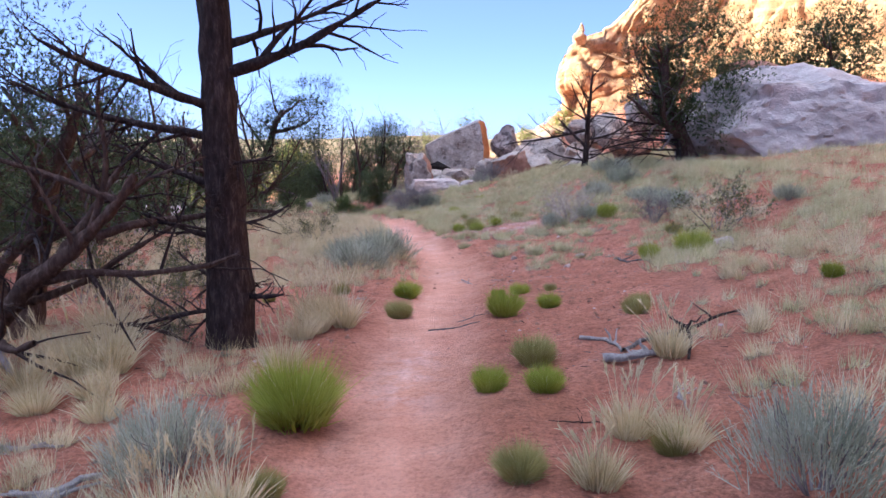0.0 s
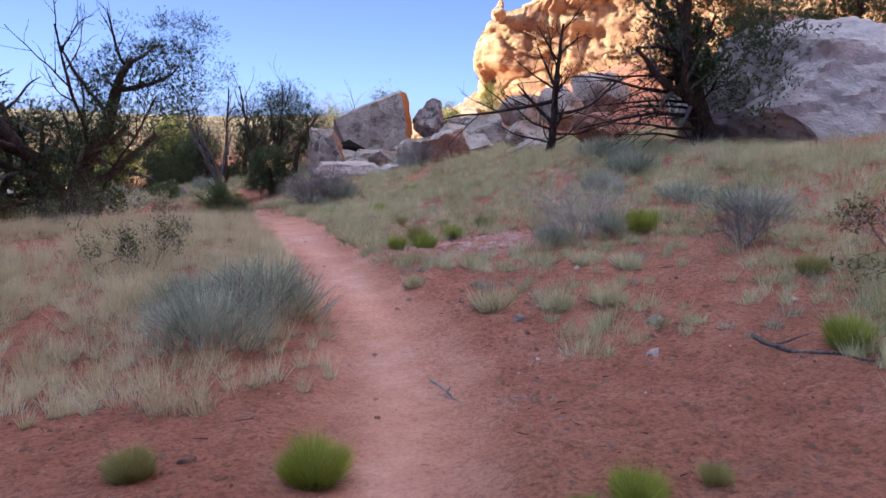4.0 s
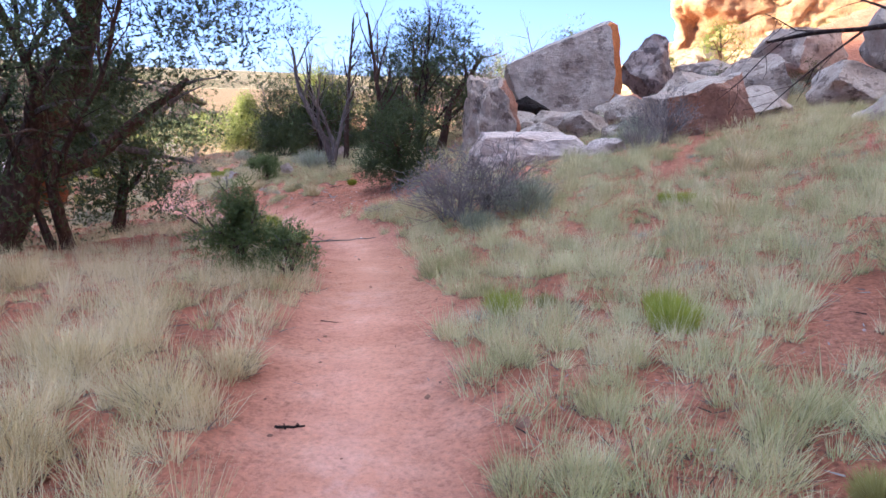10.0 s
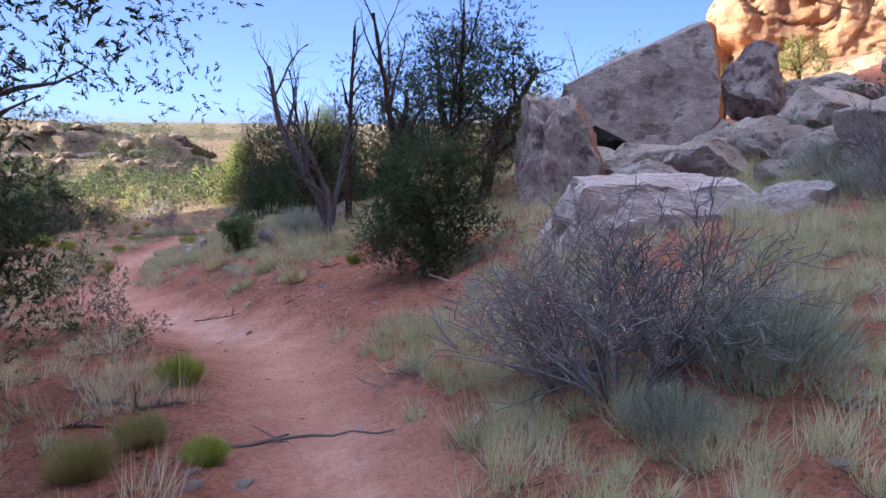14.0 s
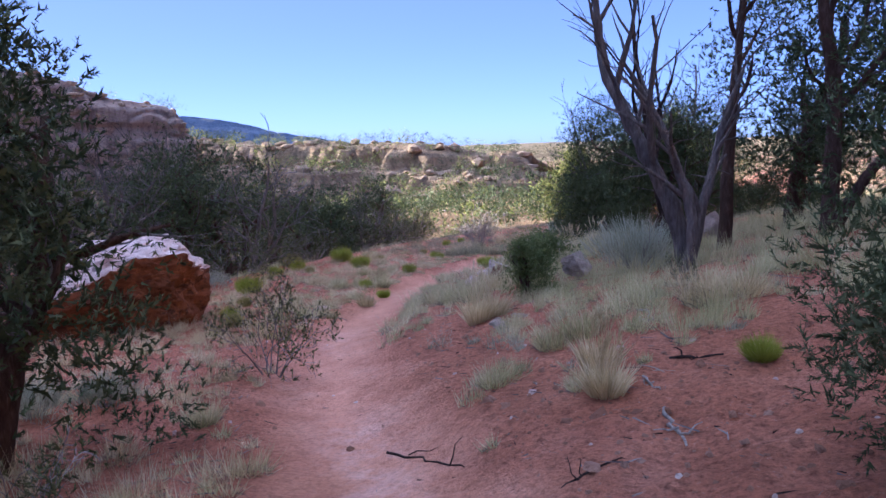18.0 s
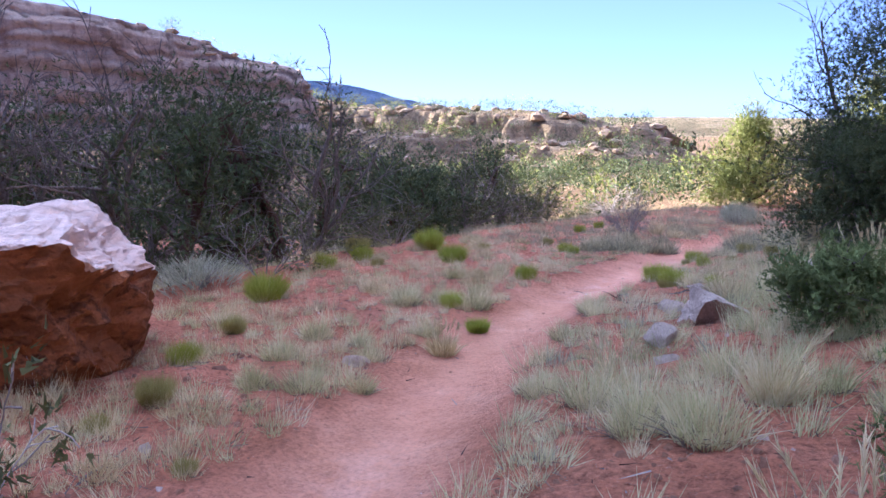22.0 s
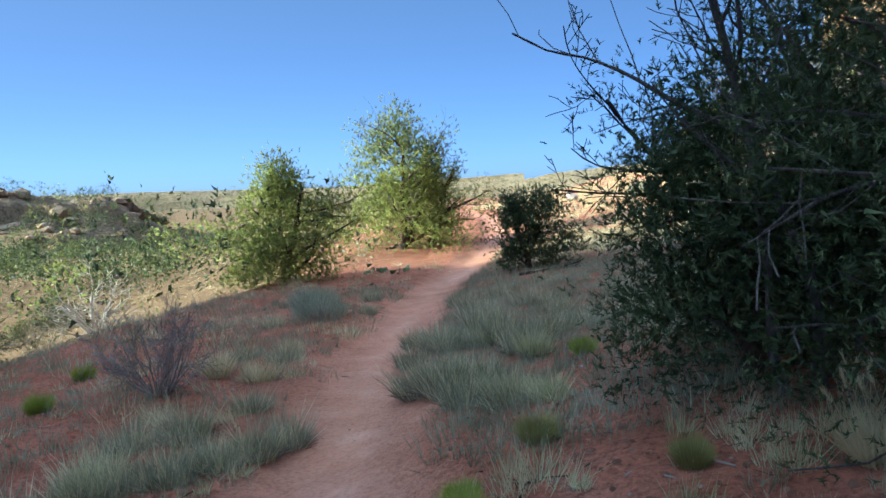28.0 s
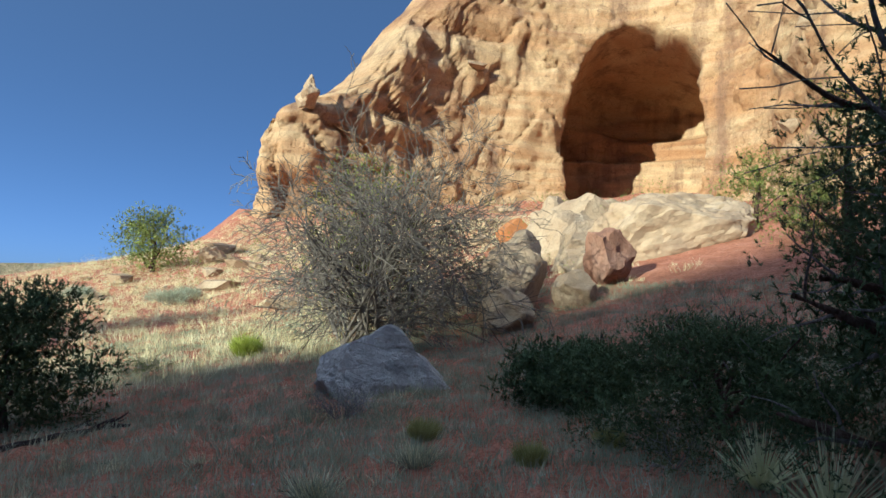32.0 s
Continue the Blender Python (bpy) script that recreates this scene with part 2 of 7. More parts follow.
plant_material("grey_grass", [(0.15, (0.30, 0.30, 0.13)), (0.45, (0.56, 0.54, 0.29)), (0.8, (0.80, 0.75, 0.50))], 0.7, 0.35)
plant_material("thatch", [(0.15, (0.075, 0.06, 0.05)), (0.45, (0.16, 0.135, 0.115)), (0.8, (0.30, 0.255, 0.21))], 0.85)
plant_material("sage", [(0.15, (0.19, 0.205, 0.14)), (0.45, (0.37, 0.39, 0.28)), (0.8, (0.60, 0.61, 0.48))], 0.75, 0.25)
plant_material("tuft_green", [(0.15, (0.19, 0.22, 0.03)), (0.45, (0.32, 0.36, 0.055)), (0.8, (0.48, 0.50, 0.12))], 0.7, 0.3)
plant_material("tuft_olive", [(0.15, (0.21, 0.18, 0.055)), (0.45, (0.33, 0.30, 0.105)), (0.8, (0.48, 0.44, 0.19))], 0.7, 0.3)
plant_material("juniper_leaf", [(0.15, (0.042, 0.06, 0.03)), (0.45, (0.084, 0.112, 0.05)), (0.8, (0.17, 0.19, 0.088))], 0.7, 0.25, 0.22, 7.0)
plant_material("young_leaf", [(0.15, (0.085, 0.115, 0.04)), (0.45, (0.15, 0.195, 0.07)), (0.8, (0.26, 0.30, 0.12))], 0.7, 0.3, 0.22, 7.0)
# Juniper leaf brightened and yellowed: direct sun is put into the colour.
plant_material("sun_tint_leaf", [(0.15, (0.13, 0.16, 0.045)), (0.45, (0.25, 0.28, 0.075)), (0.8, (0.40, 0.41, 0.14))], 0.7, 0.35, 0.22, 7.0)
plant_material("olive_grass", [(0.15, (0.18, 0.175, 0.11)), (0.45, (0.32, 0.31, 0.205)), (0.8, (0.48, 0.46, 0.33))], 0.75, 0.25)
plant_material("shrub_leaf", [(0.15, (0.06, 0.075, 0.03)), (0.45, (0.115, 0.125, 0.05)), (0.8, (0.2, 0.2, 0.09))], 0.7, 0.2, 0.22, 7.0)
plant_material("grey_twig", [(0.15, (0.12, 0.10, 0.095)), (0.45, (0.22, 0.19, 0.18)), (0.8, (0.38, 0.34, 0.32))], 0.85)
plant_material("brown_twig", [(0.15, (0.08, 0.065, 0.055)), (0.45, (0.14, 0.115, 0.10)), (0.8, (0.23, 0.195, 0.165))], 0.85)
plant_material("pale_twig", [(0.15, (0.30, 0.24, 0.19)), (0.45, (0.44, 0.38, 0.32)), (0.8, (0.6, 0.55, 0.48))], 0.85)
plant_material("cactus", [(0.15, (0.12, 0.17, 0.1)), (0.45, (0.18, 0.24, 0.13)), (0.8, (0.25, 0.3, 0.17))], 0.6)
bark_material("dark_bark", (0.018, 0.013, 0.012), (0.065, 0.045, 0.04), (0.19, 0.135, 0.12))
bark_material("juniper_bark", (0.05, 0.03, 0.022), (0.12, 0.075, 0.058), (0.24, 0.175, 0.15))
bark_material("grey_wood", (0.10, 0.085, 0.08), (0.23, 0.2, 0.19), (0.42, 0.38, 0.36), 4)
bark_material("white_wood", (0.3, 0.26, 0.24), (0.5, 0.46, 0.43), (0.66, 0.62, 0.58), 5)
# ---- ground ----
# trail: x, y, height of its middle
TRAIL = [(0.1, -14, 0.2), (0.1, -6, 0.1), (0.02, 0, 0.05), (-0.28, 2.7, 0.0), (-0.25, 4.8, -0.07), (-0.1, 7.7, -0.18), (0.1, 9.9,
         -0.3), (0.05, 11.4, -0.26), (-0.25, 13, -0.22), (-0.75, 15.1, -0.17), (-1.15, 16.8, -0.17), (-1.5, 18.8, -0.3), (-1.85, 20.6, -0.49),
         (-2.7, 22.6, -0.68), (-3.7, 24.4, -0.93), (-5.0, 25.8, -1.2), (-6.6, 27.2, -1.41), (-8.0, 28.8, -1.59), (-9.0, 30.6, -1.71), (-9.7,
         32.4, -1.76), (-10.05, 34.6, -1.79), (-10.3, 37, -1.82), (-10.4, 40, -1.91), (-10.1, 45, -2.04), (-9.2, 50.5, -2.03), (-8.2, 60, -1.66),
         (-10, 75, -1.5),
         (-25, 140, -2.0), (-80, 330, -2.5)]


def smoothed(rows, n):
    """A rounded line through the rows, n steps between two."""
    p = np.array([rows[0], *rows, rows[-1]], float)
    out = []
    for a, b, c, d in zip(p, p[1:], p[2:], p[3:]):
        t = np.linspace(0, 1, n, endpoint=False)[:, None]
        out.append(0.5 * (2 * b + (c - a) * t + (2 * a - 5 * b + 4 * c - d) * t**2 + (3 * b - a - 3 * c + d) * t**3))
    return np.concatenate(out + [p[-1:]])


LINE = smoothed(TRAIL, 10)
_seg = np.diff(LINE, axis=0)


def trail_at(x, y):
    """Distance from the trail's middle (right of it positive) and the height of the trail there."""
    x, y = np.atleast_1d(np.asarray(x, float)), np.atleast_1d(np.asarray(y, float))
    side, height = np.empty(len(x)), np.empty(len(x))
    for i in range(0, len(x), 20000):
        q = np.stack([x[i:i + 20000], y[i:i + 20000]], 1)
        d2 = ((q[:, None] - LINE[None, :, :2]) ** 2).sum(-1)
        k = d2.argmin(1).clip(1, len(LINE) - 2)
        best, bs, bh = np.full(len(q), 1e9), np.zeros(len(q)), np.zeros(len(q))
        for j in (k - 1, k):
            s, o = _seg[j, :2], q - LINE[j, :2]
            u = ((o * s).sum(1) / (s * s).sum(1)).clip(0, 1)
            off = o - u[:, None] * s
            r = np.hypot(off[:, 0], off[:, 1])
            near = r < best
            sign = np.where(s[:, 0] * o[:, 1] - s[:, 1] * o[:, 0] > 0, -1.0, 1.0)
            best = np.where(near, r, best)
            bs = np.where(near, sign * r, bs)
            bh = np.where(near, LINE[j, 2] + u * _seg[j, 2], bh)
        side[i:i + 20000], height[i:i + 20000] = bs, bh
    return side, height


def _wave(x, y, scale, seed):
    """Smooth random relief between -1 and 1, from a few crossing waves."""
    rng = np.random.default_rng(seed)
    out = 0
    for _ in range(6):
        a, f, p = rng.uniform(0, 6.28), rng.uniform(0.6, 1.6) / scale, rng.uniform(0, 6.28)
        out = out + np.sin(x * np.cos(a) * f * 6.28 + y * np.sin(a) * f * 6.28 + p + 0.7 * np.sin(y * f * 4 + p))
    return out / 6


def smoothstep(a, b, v):
    t = np.clip((v - a) / (b - a), 0, 1)
    return t * t * (3 - 2 * t)


def ground_z(x, y, fine=True):
    x, y = np.atleast_1d(np.asarray(x, float)), np.atleast_1d(np.asarray(y, float))
    d, z = trail_at(x, y)
    r, l = np.maximum(d, 0), np.maximum(-d, 0)
    r6, r8 = np.minimum(r, 6), np.minimum(r, 8)
    south = 0.05 * r6 + 0.028 * r6**2 + 0.13 * np.clip(r - 6, 0, 40)
    middle = 0.25 * np.minimum(r, 3) + 0.17 * np.clip(r - 3, 0, 5) + 0.13 * np.clip(r - 8, 0, 40)
    north = (0.14 * r8 + 0.3 * np.clip(r - 8, 0, 18)) * (1 - smoothstep(72, 110, y))
    u, v = smoothstep(20, 25, y), smoothstep(34, 41, y)
    z = z + (south * (1 - u) + middle * u) * (1 - v) + north * v
    # talus below the cliff
    s = (x - 13.3) * 0.851 - (y - 76.5) * 0.526
    c = -(x - 13.3) * 0.526 - (y - 76.5) * 0.851
    z = np.maximum(z, (5 + 0.12 * np.clip(s, -10, 40)) - 0.33 * np.maximum(c, -3) - 0.9 * np.clip(-s - 1, 0, 60))
    # the wash on the left and the slope that rises behind it
    fall = 0.27 * np.clip(l - 4.2, 0, 13) + 0.06 * np.clip(l - 17, 0, 28)
    z = z - 0.02 * np.minimum(l, 5) - fall * np.interp(y, [0, 18, 30, 44, 60], [0.1, 0.3, 1.0, 1.0, 0.75])
    z = z + 0.03 * np.clip(l - 48, 0, 80)
    far = smoothstep(110, 300, np.hypot(x + 6, y - 25))
    z = z * (1 - far) - 3.0 * far
    if fine:
        near = np.abs(d)
        z = z - 0.05 * (1 - smoothstep(0.28, 0.62, near)) + 0.02 * np.exp(-((near - 0.75) / 0.18) ** 2)
        off = smoothstep(0.35, 0.9, near)
        z = z + off * (0.05 * _wave(x, y, 2.4, 3) + 0.022 * _wave(x, y, 0.8, 4)) + (0.006 + 0.012 * off) * _wave(x, y, 0.33, 5)
        crust = _wave(x, y, 0.42, 15) + 0.6 * _wave(x, y, 0.21, 16)
        z = z + off * (1 - smoothstep(6, 12, near)) * 0.016 * smoothstep(-0.15, 0.2, crust)
        z = z + smoothstep(8, 30, near) * 0.5 * _wave(x, y, 17, 6)
    return z


# ---- ground mesh ----
def spaced(a, b, step, far, grow):
    """Even steps from a to b, then ever longer ones out to far on both sides."""
    mid, out, s = list(np.arange(a, b, step)), [], step
    while sum(out) < far:
        s *= grow
        out.append(s)
    ends = np.cumsum(out)
    return np.array([a - e for e in ends[::-1]] + mid + [mid[-1] + e for e in ends])


def sheet(name, co, nu, nv, material):
    """A grid mesh of nu rows of nv points."""
    me = bpy.data.meshes.new(name)
    i = np.arange(nu * nv).reshape(nu, nv)
    f = np.stack([i[:-1, :-1], i[1:, :-1], i[1:, 1:], i[:-1, 1:]], -1).reshape(-1, 4)
    fill_mesh(me, co, f)
    me.shade_smooth()
    me.materials.append(material)
    return me


def fill_mesh(me, co, f):
    """Vertices and faces of one kind into an empty mesh."""
    co, f = np.asarray(co, np.float32), np.asarray(f, np.int32)
    n, k = f.shape
    me.vertices.add(len(co))
    me.vertices.foreach_set("co", co.ravel())
    me.loops.add(n * k)
    me.loops.foreach_set("vertex_index", f.ravel())
    me.polygons.add(n)
    me.polygons.foreach_set("loop_start", np.arange(0, n * k, k, dtype=np.int32))
    me.update(calc_edges=True)


def build_ground():
    gx, gy = spaced(-15, 7, 0.125, 4200, 1.14), spaced(-3, 46, 0.125, 4200, 1.14)
    x, y = np.meshgrid(gx, gy, indexing="ij")
    x, y = x.ravel(), y.ravel()
    me = sheet("ground", np.stack([x, y, ground_z(x, y)], 1), len(gx), len(gy), M["soil"])
    d, _ = trail_at(x, y)
    mask = me.attributes.new("trail", "FLOAT", "POINT")
    worn = 1 - smoothstep(0.35, 0.75, np.abs(d) + 0.16 * _wave(x, y, 1.1, 8))
    worn = worn * (0.66 + 0.34 * np.exp(-((d + 0.08 * _wave(x, y, 2.0, 9)) / 0.2) ** 2))
    mask.data.foreach_set("value", worn.astype(np.float32))
    pale = me.attributes.new("crust", "FLOAT", "POINT")
    pale.data.foreach_set("value", (0.85 * np.exp(-(((x - 1.3) / 1.3) ** 2 + ((y - 14.0) / 0.5) ** 2) ** 2) + 0.45 * np.exp(-((d / 0.25) ** 2)) * smoothstep(0.0, 0.5, _wave(x, y, 4.0, 12))).astype(np.float32))
    tagged(new("ground", me), "red sandy desert soil with a worn footpath", "ground", kind="structure")


build_ground()

# ---- cliffs, hills and the distance ----
def fbm(co, scale, octaves=5, gain=0.5):
    """Layered noise at an array of places."""
    out = np.zeros(len(co))
    for k, p in enumerate(co):
        v, a, s = 0.0, 1.0, scale
        for _ in range(octaves):
            v += a * noise.noise(Vector((p[0] * s, p[1] * s, p[2] * s)))
            a, s = a * gain, s * 2.1
        out[k] = v
    return out


def wall_sheet(name, rows, nu, nv, relief, ledge, material, carve=None, lean=0.12, seed=0, bury=1.5, flutes=0.0, deep=(3.0, 9.0, 22.0), joints=(6.0, 4.0, 0.0)):
    """A rock wall along a line of (x, y, foot, top), with ledges, relief and hollows. The rock is left of the line's run."""
    line = smoothed(rows, 12)
    run = np.r_[0, np.cumsum(np.hypot(*np.diff(line[:, :2], axis=0).T))]
    s = np.linspace(0, run[-1], nu)
    x, y, lo, hi = (np.interp(s, run, line[:, k]) for k in range(4))
    tx, ty = np.gradient(x), np.gradient(y)
    norm = np.hypot(tx, ty)
    nx, ny = ty / norm, -tx / norm  # out of the rock
    v = np.linspace(0, 1, nv)
    S, V = np.meshgrid(s, v, indexing="ij")
    Z = (lo - bury)[:, None] + (hi - lo + bury)[:, None] * V
    X, Y = x[:, None] + 0 * V, y[:, None] + 0 * V
    co = np.stack([X.ravel(), Y.ravel(), Z.ravel()], 1)
    rough = fbm(co * (1, 1, 0.7) + seed, relief[0], 5, 0.55).reshape(nu, nv) * relief[1]
    bands = fbm(np.stack([co[:, 0] * 0.06, co[:, 1] * 0.06, co[:, 2]], 1) + seed, ledge[0], 3).reshape(nu, nv)
    fine = fbm(co * (1, 1, 0.45) + seed + 5, relief[0] * 5, 4, 0.6).reshape(nu, nv)
    flute = fbm(co * (1, 1, 0.1) + seed + 9, relief[0] * 2.6, 4, 0.55).reshape(nu, nv)
    rough = 0.6 * rough + relief[1] * (0.10 * (0.35 - np.abs(fine)) + flutes * (0.3 - np.abs(flute)))
    warp = 1.6 * fbm(co * (1, 1, 0.6) + seed + 21, relief[0] * 1.3, 2).reshape(nu, nv)
    su, sv = (S + 0.28 * Z) / joints[0] + warp, (Z + 0.1 * S) / joints[1] + warp * 0.7
    ci = np.floor(su)
    sv = sv + 0.37 * np.mod(ci, 3)
    cell = np.sin(ci * 12.7 + np.floor(sv) * 31.3 + seed) * 43758.5
    edge = np.minimum(np.minimum(su % 1, 1 - su % 1) * joints[0], np.minimum(sv % 1, 1 - sv % 1) * joints[1])
    rough = rough + joints[2] * (cell - np.floor(cell) - 0.5 - 0.45 * (1 - smoothstep(0.0, 0.55, edge)))
    out = rough + ledge[1] * np.clip(bands * 2.2, -1, 1) - lean * (Z - lo[:, None])
    top = smoothstep(0.9, 1.0, V)
    out = out - top * (hi - lo)[:, None] * 0.06
    if carve:
        out = out - carve(S, Z, lo[:, None] + 0 * V)
    X, Y = X + nx[:, None] * out, Y + ny[:, None] * out
    # a cap that runs back from the rim
    back = np.array(deep)
    cx = X[:, -1:] - nx[:, None] * back
    cy = Y[:, -1:] - ny[:, None] * back
    cz = Z[:, -1:] + np.array([0.3, 0.5, -0.8]) + rough[:, -1:] * 0.4
    co = np.stack([np.c_[X, cx].ravel(), np.c_[Y, cy].ravel(), np.c_[Z, cz].ravel()], 1)
    me = sheet(name, co, nu, nv + 3, material)
    return new(name, me), co.reshape(nu, nv + 3, 3)


def alcove(S, Z, lo):
    """The deep arched hollow, a smaller one inside it and the notch below the prow."""
    arch = smoothstep(1.0, 0.82, np.sqrt(((S - ALCOVE) / 5.4) ** 2 + ((Z - 12.0) / 12.5) ** 2)) * smoothstep(7.8, 9.0, Z)
    upper = smoothstep(1.0, 0.6, np.sqrt(((S - ALCOVE - 1.5) / 3.6) ** 2 + ((Z - 20.0) / 3.2) ** 2))
    shelf = smoothstep(14.5, 15.2, Z) * arch
    under = smoothstep(1.0, 0.3, np.sqrt(((S - PROW) / 5.0) ** 2 + ((Z - 6.0) / 2.6) ** 2))
    return 11.0 * arch + 2.0 * shelf + 3.5 * upper + 2.3 * under


ALCOVE, PROW = 78.6, 50.2


def build_far():
    # sunlit cliff on the right, from behind its prow past the alcove and on behind the camera
    rows = [(50, 106, 5, 8), (30, 91, 5, 9), (17.0, 80.5, 4.4, 11.0), (12.9, 76.5, 4.2, 11.6), (14.8, 73.9, 4.5, 13.2), (17.2, 73.1, 5, 13.9), (18.4, 72.9, 5, 14.2), (19.8, 72.7, 5.2, 15.6), (21.5, 72.4, 5.5, 17.8), (23.5, 72.0, 6, 20.8), (26.5, 71.4, 6, 25), (31, 70, 7, 31),
            (37.5, 65.5, 8, 35), (40.5, 60, 8, 36), (38.5, 52.5, 8, 35), (30, 49.0, 7, 33), (23.6, 45.9, 6.0, 30), (24.5, 38, 6.2, 30), (36, 24, 7, 33), (50, 4, 8, 34), (60, -20, 7, 34)]
    ob, co = wall_sheet("cliff", rows, 660, 120, (0.16, 1.4), (0.5, 0.3), M["cliff_rock"], alcove, 0.08, 3.0, 1.5, 0.16, (1.5, 4.0, 7.0), (6.5, 5.0, 0.65))
    tagged(ob, "sunlit orange sandstone cliff with ledges and a deep alcove", "cliff", kind="structure")
    # shaded canyon wall on the left, which keeps the low sun off the trail
    # Rows below y 57 are unseen; their heights are set to shade the trail.
    rows = [(-146, 118.5, -9, -4), (-139, 118, -9, 2), (-134.5, 117, -9, 7.5), (-131.5, 115.5, -9, 10.8), (-130.2, 113, -9, 11.9), (-130.5, 110.5, -9, 12.5), (-132.5, 108.6, -9, 11.6), (-135, 107, -9, 14.2), (-137.5, 102.5, -9, 15.3), (-139, 96, -9, 17.4), (-140, 90, -9, 19.2), (-140, 75, -9, 21.2), (-141, 60, -9, 22.5), (-142, 50, -9, 27.5), (-142, 44, -9, 32.5), (-142, 41, -9, 36),
            (-143, 37, -9, 42), (-145, 28, -9, 50), (-148, 16, -9, 57), (-150, -20, -9, 58), (-140, -80, -9, 54), (-100, -140, -9, 44)]
    ob, co = wall_sheet("canyon_wall", rows[::-1], 520, 84, (0.05, 2.2), (0.28, 0.9), M["butte_rock"], None, 0.12, 11.0, 1.5, 0.3, (1.5, 3.0, 5.0), (8.5, 5.0, 1.7))
    tagged(ob, "shaded canyon wall of banded sandstone with a flat rim", "cliff", kind="structure")
    # low hill of ledges beyond the wash
    line = smoothed([(-190, 118, 9.3, 0), (-166, 120, 8.8, 0), (-145, 124.7, 7.6, 0), (-124.6, 126.8, 5.6, 0), (-103, 128, 5.1, 0), (-87.7, 128, 4.1, 0), (-77, 128.8, 3.3, 0), (-69, 129, 1.8, 0), (-60, 129.6, 1.5, 0), (-56.5, 131, -1.7, 0), (-50, 138, -5.2, 0)], 12)
    nu, nv = 300, 90
    run = np.r_[0, np.cumsum(np.hypot(*np.diff(line[:, :2], axis=0).T))]
    s = np.linspace(0, run[-1], nu)
    x, y, hi = (np.interp(s, run, line[:, k]) for k in range(3))
    tx, ty = np.gradient(x), np.gradient(y)
    norm = np.hypot(tx, ty)
    nx, ny = ty / norm, -tx / norm
    v = np.linspace(0, 1.5, nv)
    back = (1 - v) * 46.0
    X, Y = x[:, None] + nx[:, None] * back, y[:, None] + ny[:, None] * back
    co = np.stack([X.ravel(), Y.ravel(), 0 * X.ravel()], 1)
    bumps = fbm(co, 0.045, 4).reshape(nu, nv)
    t = np.clip(v[None] + bumps * 0.16, 0, 1)
    steps = t * 5 + fbm(co + 9, 0.02, 2).reshape(nu, nv) * 0.5
    stair = (np.floor(steps) + smoothstep(0.72, 0.92, steps - np.floor(steps))) / 5
    jut = 0.03 * np.sign(fbm(co + 31, 0.11, 2).reshape(nu, nv)) + 0.035 * fbm(co + 5, 0.25, 3).reshape(nu, nv)
    rim = smoothstep(0.80, 0.83, v[None] + bumps * 0.1 + jut)
    mid = smoothstep(0.60, 0.62, v[None] + bumps * 0.12 - jut)
    rise = np.clip(0.36 * t + 0.22 * stair + 0.16 * mid + 0.26 * rim, 0, 1.06)
    Z = -7.5 + (hi[:, None] + 7.5) * rise + fbm(co, 0.3, 3).reshape(nu, nv) * 0.4 - np.maximum(v[None] - 1.05, 0) * 9
    ob = new("ledge_hill", sheet("ledge_hill", np.stack([X.ravel(), Y.ravel(), Z.ravel()], 1), nu, nv, M["hill_rock"]))
    tagged(ob, "low hill of sandstone ledges dotted with shrubs", "hill", kind="structure")
    # mesas and mountains round the horizon
    def ridge(name, label, material, dist, az0, az1, heights, relief, seed):
        az = np.radians(np.linspace(az0, az1, 9))
        rows = [(-math.sin(a) * dist - 5, math.cos(a) * dist + 20, -4, h) for a, h in zip(az, heights)]
        ob, _ = wall_sheet(name, rows, 160, 22, relief, (0.05, dist * 0.006), material, None, 2.6, seed, 4)
        tagged(ob, label, "mesa", kind="structure")
    ridge("mesa_far", "far flat-topped mesa in evening light", M["mesa_rock"], 620, 60, -5, (14, 13, 12, 12.5, 14.5, 13.5, 12, 14.5, 16.5), (0.012, 7), 31)
    ridge("mesa_near", "bare tan ridge in evening light", M["mesa_rock"], 420, 4, -34, (-2, 3, 8, 12, 15, 17, 19, 17, 14), (0.02, 7), 37)
    ridge("mountains", "far mountains with blue haze in their colour", M["mountain_haze_rock"], 2900, 74, 36, (270, 260, 240, 215, 245, 185, 120, 55, 10), (0.002, 60), 41)
    ridge("mesa_behind", "far mesa on the other side", M["mesa_rock"], 1500, 300, 80, (30, 35, 40, 45, 50, 45, 40, 40, 40), (0.01, 14), 47)


build_far()

# ---- kit: plants, wood and stones ----
def zat(x, y):
    return float(ground_z(x, y)[0])


def part(name, me, parent=None, label="", kind=""):
    ob = new(name, me)
    if kind:
        ob["kind"] = kind
    if parent:
        ob.parent = parent
    if label:
        ob["label"] = label
    return ob


def quads(name, co, faces, material, smooth=False):
    me = bpy.data.meshes.new(name)
    fill_mesh(me, co, faces)
    me.materials.append(material)
    if smooth:
        me.shade_smooth()
    return me


